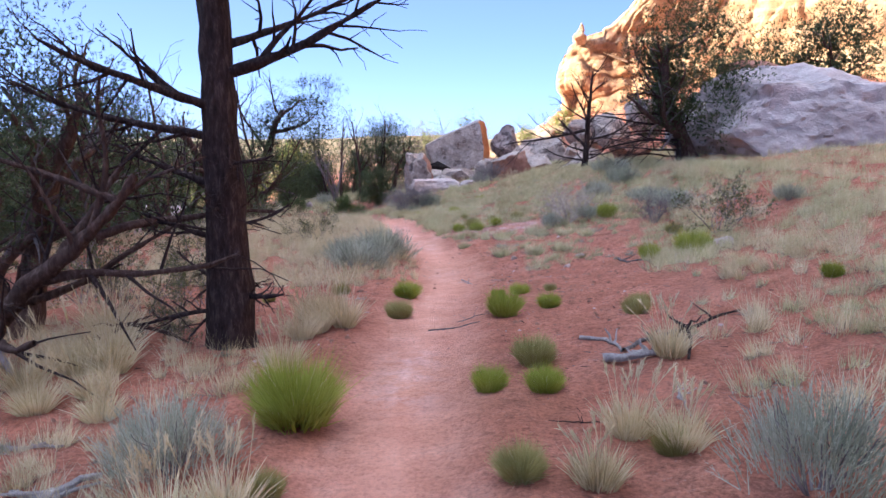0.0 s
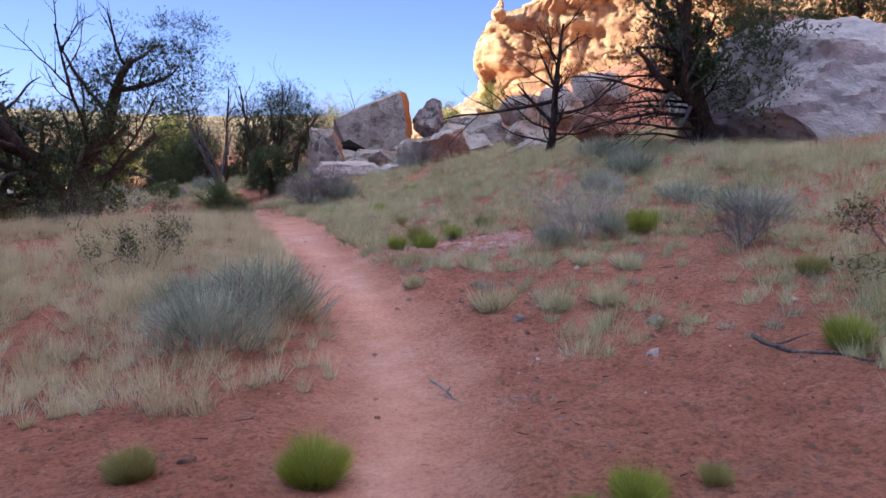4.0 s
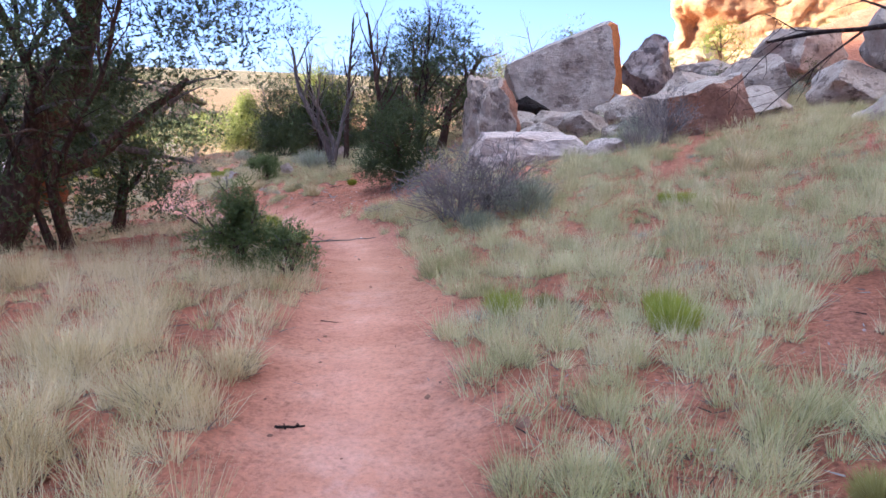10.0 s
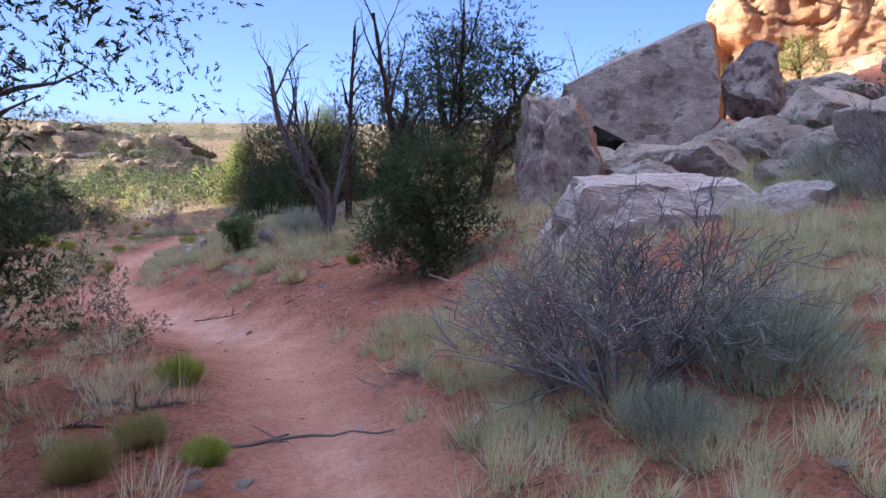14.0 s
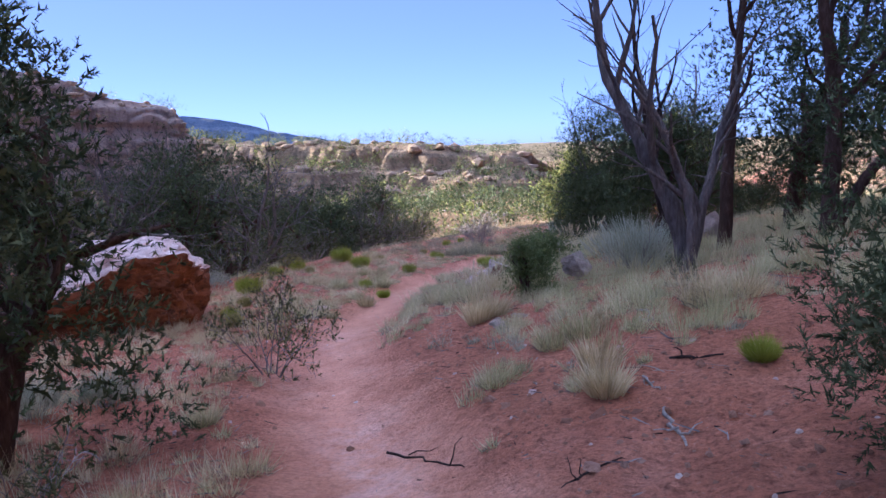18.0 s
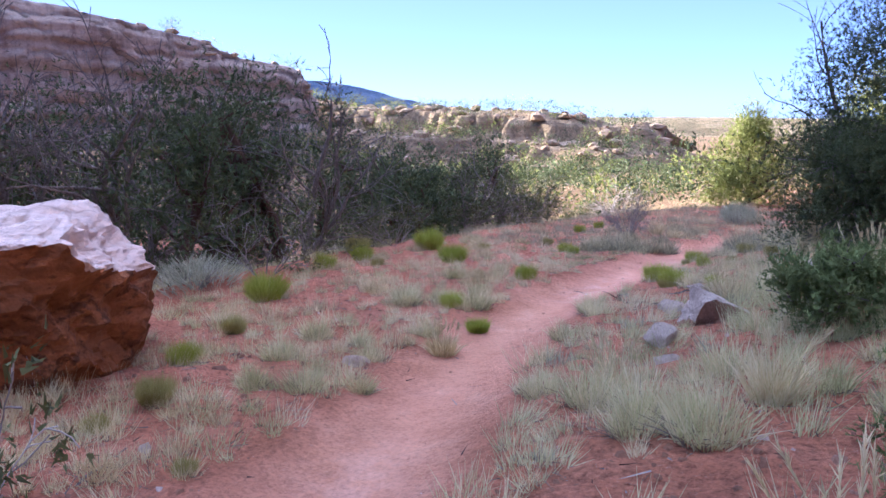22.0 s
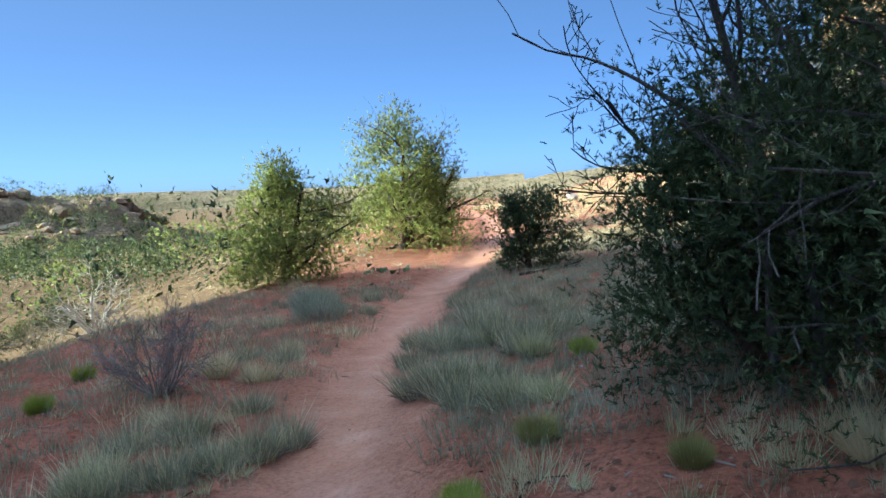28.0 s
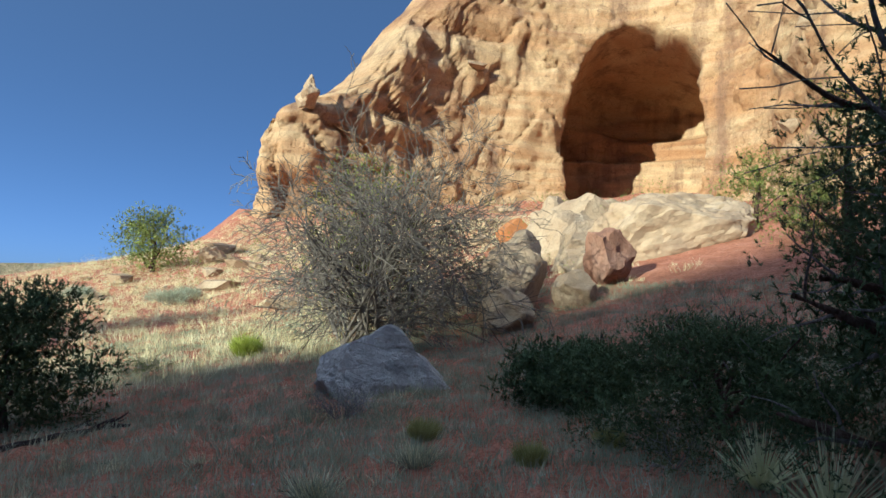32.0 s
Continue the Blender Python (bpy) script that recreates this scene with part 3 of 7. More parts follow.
def blades(rng, base, way, length, width, droop=0.3, segs=3):
    """Thin pointed blades: each a strip of triangles from its base along its way, bending down towards the tip."""
    n = len(base)
    way = way / np.linalg.norm(way, axis=1, keepdims=True)
    side = np.cross(way, rng.normal(size=(n, 3)))
    side /= np.linalg.norm(side, axis=1, keepdims=True) + 1e-9
    m = 2 * segs + 1
    out = np.empty((n, m, 3))
    flat = way * (1, 1, 0)
    for k in range(segs + 1):
        t = k / segs
        mid = base + way * (length * t)[:, None] + (flat * 0.7 - (0, 0, 1)) * (droop * length * t * t)[:, None]
        if k == segs:
            out[:, m - 1] = mid
        else:
            w = width * (1 - 0.5 * t)
            out[:, 2 * k], out[:, 2 * k + 1] = mid - side * w[:, None] / 2, mid + side * w[:, None] / 2
    tri = [(m - 3, m - 2, m - 1)]
    for k in range(segs - 1):
        tri += [(2 * k, 2 * k + 1, 2 * k + 3), (2 * k, 2 * k + 3, 2 * k + 2)]
    f = (np.arange(n)[:, None, None] * m + np.array(tri)[None]).reshape(-1, 3)
    return out.reshape(-1, 3), f


def stack(pieces):
    """Several (points, faces) as one."""
    co, fs, n = [], [], 0
    for c, f in pieces:
        co.append(c)
        fs.append(f + n)
        n += len(c)
    return np.concatenate(co), np.concatenate(fs)


def tube(pts, rad, sides):
    """A round, tapering tube along a line of points."""
    pts, rad = np.asarray(pts, float), np.asarray(rad, float)
    t = np.gradient(pts, axis=0)
    t /= np.linalg.norm(t, axis=1, keepdims=True) + 1e-9
    up = np.array([0.31, 0.17, 0.93]) if abs(t[0, 2]) < 0.8 else np.array([0.9, 0.3, 0.1])
    u = np.cross(t, up)
    u /= np.linalg.norm(u, axis=1, keepdims=True) + 1e-9
    v = np.cross(t, u)
    a = np.arange(sides) * 2 * math.pi / sides
    ring = u[:, None] * np.cos(a)[None, :, None] + v[:, None] * np.sin(a)[None, :, None]
    co = pts[:, None] + ring * rad[:, None, None]
    n = len(pts)
    i = np.arange(n * sides).reshape(n, sides)
    j = np.roll(i, -1, 1)
    f = np.stack([i[:-1], j[:-1], j[1:], i[1:]], -1).reshape(-1, 4)
    return co.reshape(-1, 3), f


def grow(rng, start, way, length, radius, spec, level=0, out=None):
    """Branches upon branches. spec: a row a level: children, spread in degrees, length ratio, wobble, pull upward, first child at."""
    out = [] if out is None else out
    kids, spread, ratio, wobble, lift, first = spec[min(level, len(spec) - 1)]
    n = (9, 6, 3, 3)[min(level, 3)]
    pts, way = [np.array(start, float)], np.array(way, float)
    for _ in range(n):
        way = way + rng.normal(size=3) * wobble + np.array([0, 0, lift])
        way /= np.linalg.norm(way)
        pts.append(pts[-1] + way * length / n)
    pts = np.array(pts)
    tip = 0.25 if level < len(spec) - 1 else 0.12
    rad = radius * np.linspace(1, tip, len(pts)) ** 0.9
    out.append((level, pts, rad))
    if level + 1 < len(spec):
        for k in range(kids):
            t = first + (1 - first) * (k + rng.uniform(0.1, 0.9)) / kids
            i = min(int(t * n), n - 1)
            p = pts[i] + (pts[i + 1] - pts[i]) * (t * n - i)
            d = pts[i + 1] - pts[i]
            d /= np.linalg.norm(d)
            across = np.cross(d, rng.normal(size=3))
            across /= np.linalg.norm(across)
            a = radians(spread * rng.uniform(0.65, 1.25))
            r = np.interp(t * n, range(len(rad)), rad)
            grow(rng, p, d * math.cos(a) + across * math.sin(a), length * ratio * rng.uniform(0.6, 1.2) * (1.15 - 0.5 * t), r * rng.uniform(0.45, 0.7), spec, level + 1, out)
    return out


def wood_mesh(name, limbs, levels, material, thin=0.0):
    pieces = []
    for level, pts, rad in limbs:
        if level in levels:
            sides = 10 if rad[0] > 0.08 else 5 if rad[0] > 0.025 else 3
            pieces.append(tube(pts, np.maximum(rad, thin), sides))
    if not pieces:
        return None
    co, f = stack(pieces)
    return quads(name, co, f, material, True)


def gnarl(me, amount, scale):
    """Ridged, uneven bark on a wood mesh."""
    n = len(me.vertices)
    co, no = np.empty(n * 3, np.float32), np.empty(n * 3, np.float32)
    me.vertices.foreach_get("co", co)
    me.vertices.foreach_get("normal", no)
    co, no = co.reshape(-1, 3), no.reshape(-1, 3)
    me.vertices.foreach_set("co", (co + no * (fbm(co * (1, 1, 0.3), scale, 3) * amount)[:, None]).astype(np.float32).ravel())
    me.update()


def leaf_clumps(rng, centres, radii, count, length, width, squash=0.8, sprig=12):
    """Scale leaves in small tufts, the tufts sitting on uneven lumps round the given centres; larger lumps get more."""
    m = max(1, count // sprig)
    share = radii ** 1.7
    pick = rng.choice(len(centres), m, p=share / share.sum())
    off = rng.normal(size=(m, 3)) + (0, 0, 0.25)
    off /= np.linalg.norm(off, axis=1, keepdims=True)
    far = rng.uniform(0.12, 1.0, m) ** 0.4 * rng.choice([0.75, 1.0, 1.1], m, p=[0.4, 0.5, 0.1])
    base = centres[pick] + off * (far * radii[pick])[:, None] * (1, 1, squash)
    way = off * 0.9 + rng.normal(size=(m, 3)) * 0.35 + (0, 0, 0.4)
    way /= np.linalg.norm(way, axis=1, keepdims=True)
    k = np.repeat(np.arange(m), sprig)
    t = rng.uniform(0, 1, len(k))
    b2 = base[k] + way[k] * (t * length * 2.0)[:, None]
    w2 = way[k] + rng.normal(size=(len(k), 3)) * 0.6
    size = rng.uniform(0.6, 1.35, len(k)) * (1.2 - 0.5 * t)
    co, f = blades(rng, b2, w2, length * size, width * size, 0.0, 1)
    # rounded shading: leaves of one tuft catch the light together
    out = way + rng.normal(size=(m, 3)) * 0.12
    out = np.repeat(out / np.linalg.norm(out, axis=1, keepdims=True), sprig, 0)
    face = np.cross(co[f[:, 1]] - co[f[:, 0]], co[f[:, 2]] - co[f[:, 0]])
    back = (face * out).sum(1) < 0
    f[back] = f[back][:, ::-1]
    return co, f, np.repeat(out, 3, 0)


def foliage(name, material, *spec):
    co, f, out = leaf_clumps(*spec)
    me = quads(name, co, f, M[material], True)
    me.normals_split_custom_set_from_vertices(out.astype(np.float32))
    return me


def tips(limbs, levels, rng, lo=0.45):
    """Places along the outer part of the limbs, where foliage sits."""
    out = []
    for level, pts, rad in limbs:
        if level in levels:
            for _ in range(2):
                i = rng.integers(int(len(pts) * lo), len(pts))
                out.append(pts[i])
    return np.array(out)


def crown_spots(rng, n, height, width, shape, foot):
    """Places for clumps all through a crown of a given outline, denser near its surface."""
    t = rng.uniform(foot, 1, n)
    if shape == "cone":
        t = foot + (1 - foot) * ((t - foot) / (1 - foot)) ** 1.6
        r = 0.5 * width * (1.02 - t) ** 0.75 * (0.75 + 0.25 * np.sin(9 * t + rng.uniform(0, 6)))
    elif shape == "egg":
        r = 0.5 * width * np.sqrt(np.clip(1 - ((t - 0.28) / 0.74) ** 2, 0.02, 1))
    else:
        r = 0.5 * width * np.sqrt(np.clip(1 - ((t - 0.45) / 0.58) ** 2, 0.02, 1))
    a = rng.uniform(0, 6.283, n)
    lobes = 0.95 + 0.13 * np.sin(3 * a + rng.uniform(0, 6)) + 0.09 * np.sin(5 * a + 4 * t + rng.uniform(0, 6))
    r = r * lobes * rng.uniform(0.1, 1.0, n) ** 0.35
    return np.stack([np.cos(a) * r, np.sin(a) * r, t * height], 1)


def limb_parts(limbs, root, material, gn, label):
    """The trunk and each main limb as parts of their own."""
    for level, pts, rad in limbs:
        if level < 2 and (level == 0 or rad[0] > 0.006):
            sides = 12 if rad[0] > 0.08 else 6 if rad[0] > 0.03 else 5
            fine = np.linspace(0, len(pts) - 1, (3 if level == 0 else 2) * len(pts))
            p = np.stack([np.interp(fine, range(len(pts)), pts[:, c]) for c in range(3)], 1)
            r = np.interp(fine, range(len(pts)), rad)
            if level == 0:
                r = r * (1 + 0.25 * np.exp(-fine * 1.6))
            name = "trunk" if level == 0 else "limb"
            me = quads(name, *tube(p, np.maximum(r, 0.004), sides), M[material], True)
            gnarl(me, gn * min(1.0, rad[0] / 0.08), 13)
            part(name, me, root, label if level == 0 else "")


def juniper(x, y, height, width, seed, label, leaves=9000, leaf="juniper_leaf", stems=((0.0, 0.0, 1.0, 1.0),), bare=0.25, low=0.2, full=0, shape="round", foot=0.08, group="junipers", name="juniper_tree", spray=0.042, clump=1.0, thick=1.0, lean=(0.0, 0.0)):
    """A juniper: twisted stems, limbs, bare grey twigs and a ragged crown in clumps. full: clumps all through the crown's outline."""
    rng = np.random.default_rng(seed)
    root = new(name)
    root.location = (x, y, zat(x, y) - 0.06)
    tagged(root, label, "tree", group)
    r0 = (0.028 * height + 0.02) * thick
    spec = [(8, 60, 0.45 * width / height + 0.1, 0.14, 0.05, low), (5, 50, 0.55, 0.2, 0.07, 0.25), (4, 45, 0.5, 0.22, 0.05, 0.25)]
    limbs = []
    for a, b, c, share in stems:
        limbs += grow(rng, (0.04 * rng.normal(), 0.04 * rng.normal(), 0), (a, b, c), height * 0.78 * share, r0 * (0.5 + 0.5 * share), spec)
    limb_parts(limbs, root, "juniper_bark", 0.02, "twisted shreddy brown trunk")
    part("twigwork", wood_mesh("twigwork", limbs, (2,), M["grey_wood"], 0.003), root, "bare grey twigs", "stuff")
    spots = tips(limbs, (1, 2), rng)
    spots = spots[rng.uniform(size=len(spots)) > bare]
    size = 0.085 * clump * math.sqrt(width * height)
    rad = size * rng.uniform(0.5, 1.2, len(spots))
    if full:
        mid = np.outer(spots[:, 2] / height, lean)
        keep = (spots[:, 2] < height * 0.95) & (spots[:, 2] > 0.04 * height) & (np.hypot(spots[:, 0] - mid[:, 0], spots[:, 1] - mid[:, 1]) < 0.52 * width)
        more = crown_spots(rng, full, height, width, shape, foot)
        more[:, :2] += np.outer(more[:, 2] / height, lean)
        spots, rad = np.concatenate([spots[keep], more]), np.concatenate([rad[keep], size * rng.uniform(0.7, 1.6, full)])
    part("crown", foliage("crown", leaf, rng, spots, rad, leaves, spray, spray * (0.23 if spray < 0.03 else 0.32), 0.8, 14), root, "ragged crown of scale leaves in tufts", "stuff")
    axis = np.array([0.0, 0.0, 0.48 * height]) + np.append(np.array(lean) * 0.48, 0.0)
    part("inner_crown", foliage("inner_crown", leaf, rng, axis + (spots - axis) * 0.74, rad * 0.9, int(leaves * 0.22), spray * 1.9, spray * 0.6, 0.8, 8), root, "dense inner foliage", "stuff")
    return root


def dead_tree(x, y, height, seed, label, spec, radius, material="dark_bark", twig="dark_bark", lean=(0.0, 0.0), name="dead_tree", stems=1, thin=0.003, gn=0.02, group="", sink=0.06, arms=()):
    """A leafless tree; arms: limbs at a height, turn in degrees, length, rise and radius, besides those that grow by chance."""
    rng = np.random.default_rng(seed)
    root = new(name)
    root.location = (x, y, zat(x, y) - sink)
    tagged(root, label, "tree", group)
    limbs = []
    for k in range(stems):
        way = np.array([lean[0], lean[1], 1.0]) + (rng.normal(size=3) * 0.28 if k else 0)
        limbs += grow(rng, (0.06 * k * rng.normal(), 0.06 * k * rng.normal(), 0), way, height * (1 if not k else rng.uniform(0.6, 0.95)), radius * (1 if not k else 0.7), spec)
    for h, turn, ln, rise, r in arms:
        a = radians(turn)
        mid = limbs[0][1][np.abs(limbs[0][1][:, 2] - h).argmin()]
        limbs += grow(rng, (mid[0], mid[1], h), (math.cos(a), math.sin(a), rise), ln, r, spec, 1)
    limb_parts(limbs, root, material, gn, "weathered bare trunk")
    twigs = wood_mesh("twigwork", limbs, tuple(range(2, len(spec))), M[twig], thin)
    if twigs:
        part("twigwork", twigs, root, "dry leafless twigs", "stuff")
    return root


_made = {}


def placed(key, make, x, y, size, turn, label, category, group, name):
    """The first of a kind is built at unit size; the others are copies of it."""
    m = Matrix.Translation((x, y, zat(x, y) - 0.02)) @ Matrix.Rotation(turn, 4, "Z")
    if key not in _made:
        _made[key] = make()
        _made[key].name = name
        ob = _made[key]
        ob.matrix_basis = m
    else:
        ob = copy_thing(_made[key], m)
    ob.scale = size
    tagged(ob, label, category, group)
    return ob


def make_tuft(kind, seed):
    """A dense dome of fine stems, 1 m across."""
    def make():
        rng = np.random.default_rng(seed)
        n = 2300
        a, r = rng.uniform(0, 6.283, n), 0.36 * rng.uniform(0, 1, n) ** 0.55
        lump = 1 + 0.16 * np.sin(3 * a + seed) + 0.10 * np.sin(7 * a + 2 * seed)
        base = np.stack([np.cos(a) * r * 0.75, np.sin(a) * r * 0.75, 0.02 + 0.2 * rng.uniform(0, 1, n)], 1)
        way = np.stack([np.cos(a) * r * 1.3, np.sin(a) * r * 1.3, np.full(n, 0.75)], 1) + rng.normal(size=(n, 3)) * 0.13
        ln = 0.62 * lump * np.sqrt(np.clip(1.1 - (r / 0.42) ** 2, 0.15, 1)) * rng.uniform(0.6, 1.05, n)
        co, f = blades(rng, base, way, ln, np.full(n, 0.012), 0.05, 1)
        ob = new("tuft", quads("tuft", co, f, M["tuft_" + kind]))
        dry = 130
        w2 = way[:dry] * (1.25, 1.25, 0.9) + rng.normal(size=(dry, 3)) * 0.2 + (0, 0, 0.15)
        part("dry_straw", quads("dry_straw", *blades(rng, base[:dry] * 0.3, w2, ln[:dry] * 1.15, np.full(dry, 0.007), 0.15, 2), M["straw"]), ob, "dry straw-coloured stems", "stuff")
        return ob
    return make


def tuft(x, y, width, kind):
    k = random.randrange(3)
    label = "round bright green snakeweed tuft on red soil" if kind == "green" else "round olive-brown snakeweed tuft on red soil"
    s = width * random.uniform(0.95, 1.1)
    return placed((kind, k), make_tuft(kind, 10 + k), x, y, (s, s, s * random.uniform(0.78, 0.95)), random.uniform(0, 6.28), label, "shrub", kind + " tufts", "snakeweed_tuft")


def make_sage(seed):
    """Grey rabbitbrush, 1 m wide and 1 m high: woody foot, upright pale stems with fine leaves."""
    def make():
        rng = np.random.default_rng(seed)
        root = new("rabbitbrush")
        limbs = []
        for _ in range(16):
            a = rng.uniform(0, 6.283)
            limbs += grow(rng, (0.04 * math.cos(a), 0.04 * math.sin(a), 0), (math.cos(a) * 0.55, math.sin(a) * 0.55, 1), rng.uniform(0.35, 0.65), 0.012, [(4, 30, 0.55, 0.08, 0.04, 0.3), (0, 0, 0, 0.1, 0.05, 0)])
        part("stemwork", wood_mesh("stemwork", limbs, (0, 1), M["grey_twig"], 0.003), root, "woody grey stems", "stuff")
        n = 760
        a, r = rng.uniform(0, 6.283, n), 0.40 * rng.uniform(0, 1, n) ** 0.55
        lump = 1 + 0.22 * np.sin(3 * a + seed) + 0.14 * np.sin(5 * a + 2 * seed)
        r = r * lump
        h = 0.52 * np.sqrt(np.clip(1.0 - (r / 0.56) ** 2, 0.02, 1)) * rng.uniform(0.25, 1.0, n)
        base = np.stack([np.cos(a) * r, np.sin(a) * r, h], 1)
        way = np.stack([np.cos(a) * r, np.sin(a) * r, 0 * a], 1) * 1.0 + rng.normal(size=(n, 3)) * 0.16 + (0, 0, 0.9)
        wand = rng.uniform(0.2, 0.42, n) * (1.12 - 0.7 * r)
        co1 = blades(rng, base, way, wand, np.full(n, 0.008), 0.04, 2)
        m = 7500
        k = rng.integers(0, n, m)
        t = rng.uniform(0.0, 1.0, m)
        wk = way[k] / np.linalg.norm(way[k], axis=1, keepdims=True)
        b2 = base[k] + wk * (wand[k] * t * 0.95)[:, None]
        co2 = blades(rng, b2, wk + rng.normal(size=(m, 3)) * 0.34, rng.uniform(0.02, 0.055, m) * (1.2 - 0.6 * t), np.full(m, 0.0055), 0.0, 1)
        part("foliage", quads("foliage", *stack([co1, co2]), M["sage"]), root, "upright blue-grey leafy shoots", "stuff")
        return root
    return make


def sage(x, y, width, height):
    k = random.randrange(4)
    return placed(("sage", k), make_sage(40 + k), x, y, (width, width, height), random.uniform(0, 6.28), "blue-grey rabbitbrush with upright leafy stems", "shrub", "rabbitbrushes", "rabbitbrush")


def make_twig_bush(seed, material, thin, stems=20, leafy=0):
    def make():
        rng = np.random.default_rng(seed)
        root = new("dead_bush")
        limbs = []
        for _ in range(stems):
            a = rng.uniform(0, 6.283)
            s = rng.uniform(0.25, 1.1)
            limbs += grow(rng, (0.08 * math.cos(a), 0.08 * math.sin(a), 0), (math.cos(a) * s, math.sin(a) * s, 0.9), rng.uniform(0.55, 0.85), 0.0085,
                          [(5, 42, 0.55, 0.13, 0.03, 0.2), (4, 45, 0.55, 0.17, 0.02, 0.2), (0, 0, 0, 0.2, 0.0, 0)])
        part("stemwork", wood_mesh("stemwork", limbs, (0,), M[material], thin), root, "", "stuff")
        part("twigwork", wood_mesh("twigwork", limbs, (1, 2), M[material], thin), root, "", "stuff")
        if leafy:
            spots = tips(limbs, (1, 2), rng, 0.3)
            part("leaves", foliage("leaves", "shrub_leaf", rng, spots, np.full(len(spots), 0.06), leafy, 0.034, 0.011, 0.8, 6), root, "small olive leaves", "stuff")
        return root
    return make


def twig_bush(x, y, width, height, kind="grey_twig", label="leafless grey bush of tangled twigs"):
    k = random.randrange(2)
    return placed(("twig", kind, k), make_twig_bush(60 + k, kind, 0.0028, 32), x, y, (width * 0.8, width * 0.8, height * 1.1), random.uniform(0, 6.28), label, "shrub", "leafless bushes", "dead_bush")


def shrub(x, y, width, height):
    k = random.randrange(3)
    return placed(("shrub", k), make_twig_bush(70 + k, "grey_twig", 0.0025, 7, 3600), x, y, (width * 0.8, width * 0.8, height * 1.1), random.uniform(0, 6.28), "olive-green desert shrub with dark twigs", "shrub", "olive shrubs", "desert_shrub")


def rock_mesh(name, seed, cuts, rough, material, sub=4, faces=()):
    """An angular block about 1 m across: a ball cut flat by planes (nx, ny, nz, offset), then weathered. faces: (nx, ny, nz, material) for sides of another colour."""
    rng = np.random.default_rng(seed)
    bm = bmesh.new()
    bmesh.ops.create_icosphere(bm, subdivisions=sub, radius=0.64)
    co = np.array([v.co[:] for v in bm.verts])
    planes = [np.array(c, float) for c in cuts]
    for _ in range(9 if cuts else 17):
        d = rng.normal(size=3)
        planes.append(np.r_[d / np.linalg.norm(d), rng.uniform(0.44, 0.54) if cuts else rng.uniform(0.30, 0.47)])
    for _ in range(2):
        for p in planes:
            nrm = p[:3] / np.linalg.norm(p[:3])
            over = np.maximum(co @ nrm - p[3], 0)
            co = co - nrm * over[:, None]
    plain = co.copy()
    nor = co / (np.linalg.norm(co, axis=1, keepdims=True) + 1e-9)
    rel = fbm(co + seed, 2.0, 6, 0.6)
    chips = np.maximum(fbm(co * 1.0 + seed * 2 + 7, 3.1, 3, 0.5) - 0.15, 0)
    co = co + nor * (rel * rough - chips * rough * 1.4)[:, None]
    for v, c in zip(bm.verts, co):
        v.co = c
    bm.normal_update()
    me = bpy.data.meshes.new(name)
    me.materials.append(M[material])
    for k, (a, b, c, mat) in enumerate(faces):
        me.materials.append(M[mat])
        d = Vector((a, b, c)).normalized()
        for f in bm.faces:
            i, j, k2 = (v.index for v in f.verts)
            flat = np.cross(plain[j] - plain[i], plain[k2] - plain[i])
            if flat @ np.array(d) > 0.66 * (np.linalg.norm(flat) + 1e-12):
                f.material_index = k + 1
    for f in bm.faces:
        f.smooth = True
    bm.to_mesh(me)
    bm.free()
    me.set_sharp_from_angle(angle=radians(24))
    return me


def boulder(x, y, z, size, turn, seed, label, material="pale_rock", cuts=(), rough=0.07, sub=4, faces=(), name="boulder", group="boulders"):
    """A block with its middle at z."""
    ob = new(name, rock_mesh(name, seed, cuts, rough, material, sub, faces))
    ob.matrix_basis = pose(x, y, z, *turn)
    ob.scale = size
    return tagged(ob, label, "rock", group)


def small_stone(x, y, width, height):
    k = random.randrange(4)
    key = ("stone", k)
    if key not in _made:
        _made[key] = rock_mesh("stone", 300 + k, (), 0.06, "white_rock", 3)
    ob = new("stone", _made[key])
    ob.matrix_basis = Matrix.Translation((x, y, zat(x, y) + height * 0.18)) @ Matrix.Rotation(random.uniform(0, 6.28), 4, "Z")
    ob.scale = (width * 1.05, width * 0.8, height * 1.2)
    return tagged(ob, "small pale stone lying on red soil", "stone", "small stones")


def stick(x0, y0, x1, y1, radius, material, label, seed, lift=0.0, kids=2):
    """A fallen branch from one place on the ground to another."""
    rng = np.random.default_rng(seed)
    n = 9
    t = np.linspace(0, 1, n)
    ln = math.hypot(x1 - x0, y1 - y0)
    bend = np.sin(t * math.pi) * rng.normal() * 0.12 * ln
    px = x0 + (x1 - x0) * t - (y1 - y0) / ln * bend + rng.normal(size=n) * 0.02 * ln
    py = y0 + (y1 - y0) * t + (x1 - x0) / ln * bend + rng.normal(size=n) * 0.02 * ln
    pz = ground_z(px, py) + radius * 0.6 + lift * np.sin(t * math.pi)
    pieces = [tube(np.stack([px, py, pz], 1), radius * np.linspace(1, 0.45, n), 6)]
    for _ in range(kids):
        i = rng.integers(2, n - 2)
        d = rng.normal(size=3) * (1, 1, 0.4) + (0, 0, 0.5)
        d /= np.linalg.norm(d)
        p0 = np.array([px[i], py[i], pz[i]])
        k = np.linspace(0, 1, 4)[:, None]
        pieces.append(tube(p0 + d * k * ln * 0.28 + rng.normal(size=(4, 3)) * 0.01, radius * 0.55 * np.linspace(1, 0.3, 4), 5))
    ob = new("fallen_branch", quads("fallen_branch", *stack(pieces), M[material], True))
    return tagged(ob, label, "branch", "fallen branches")

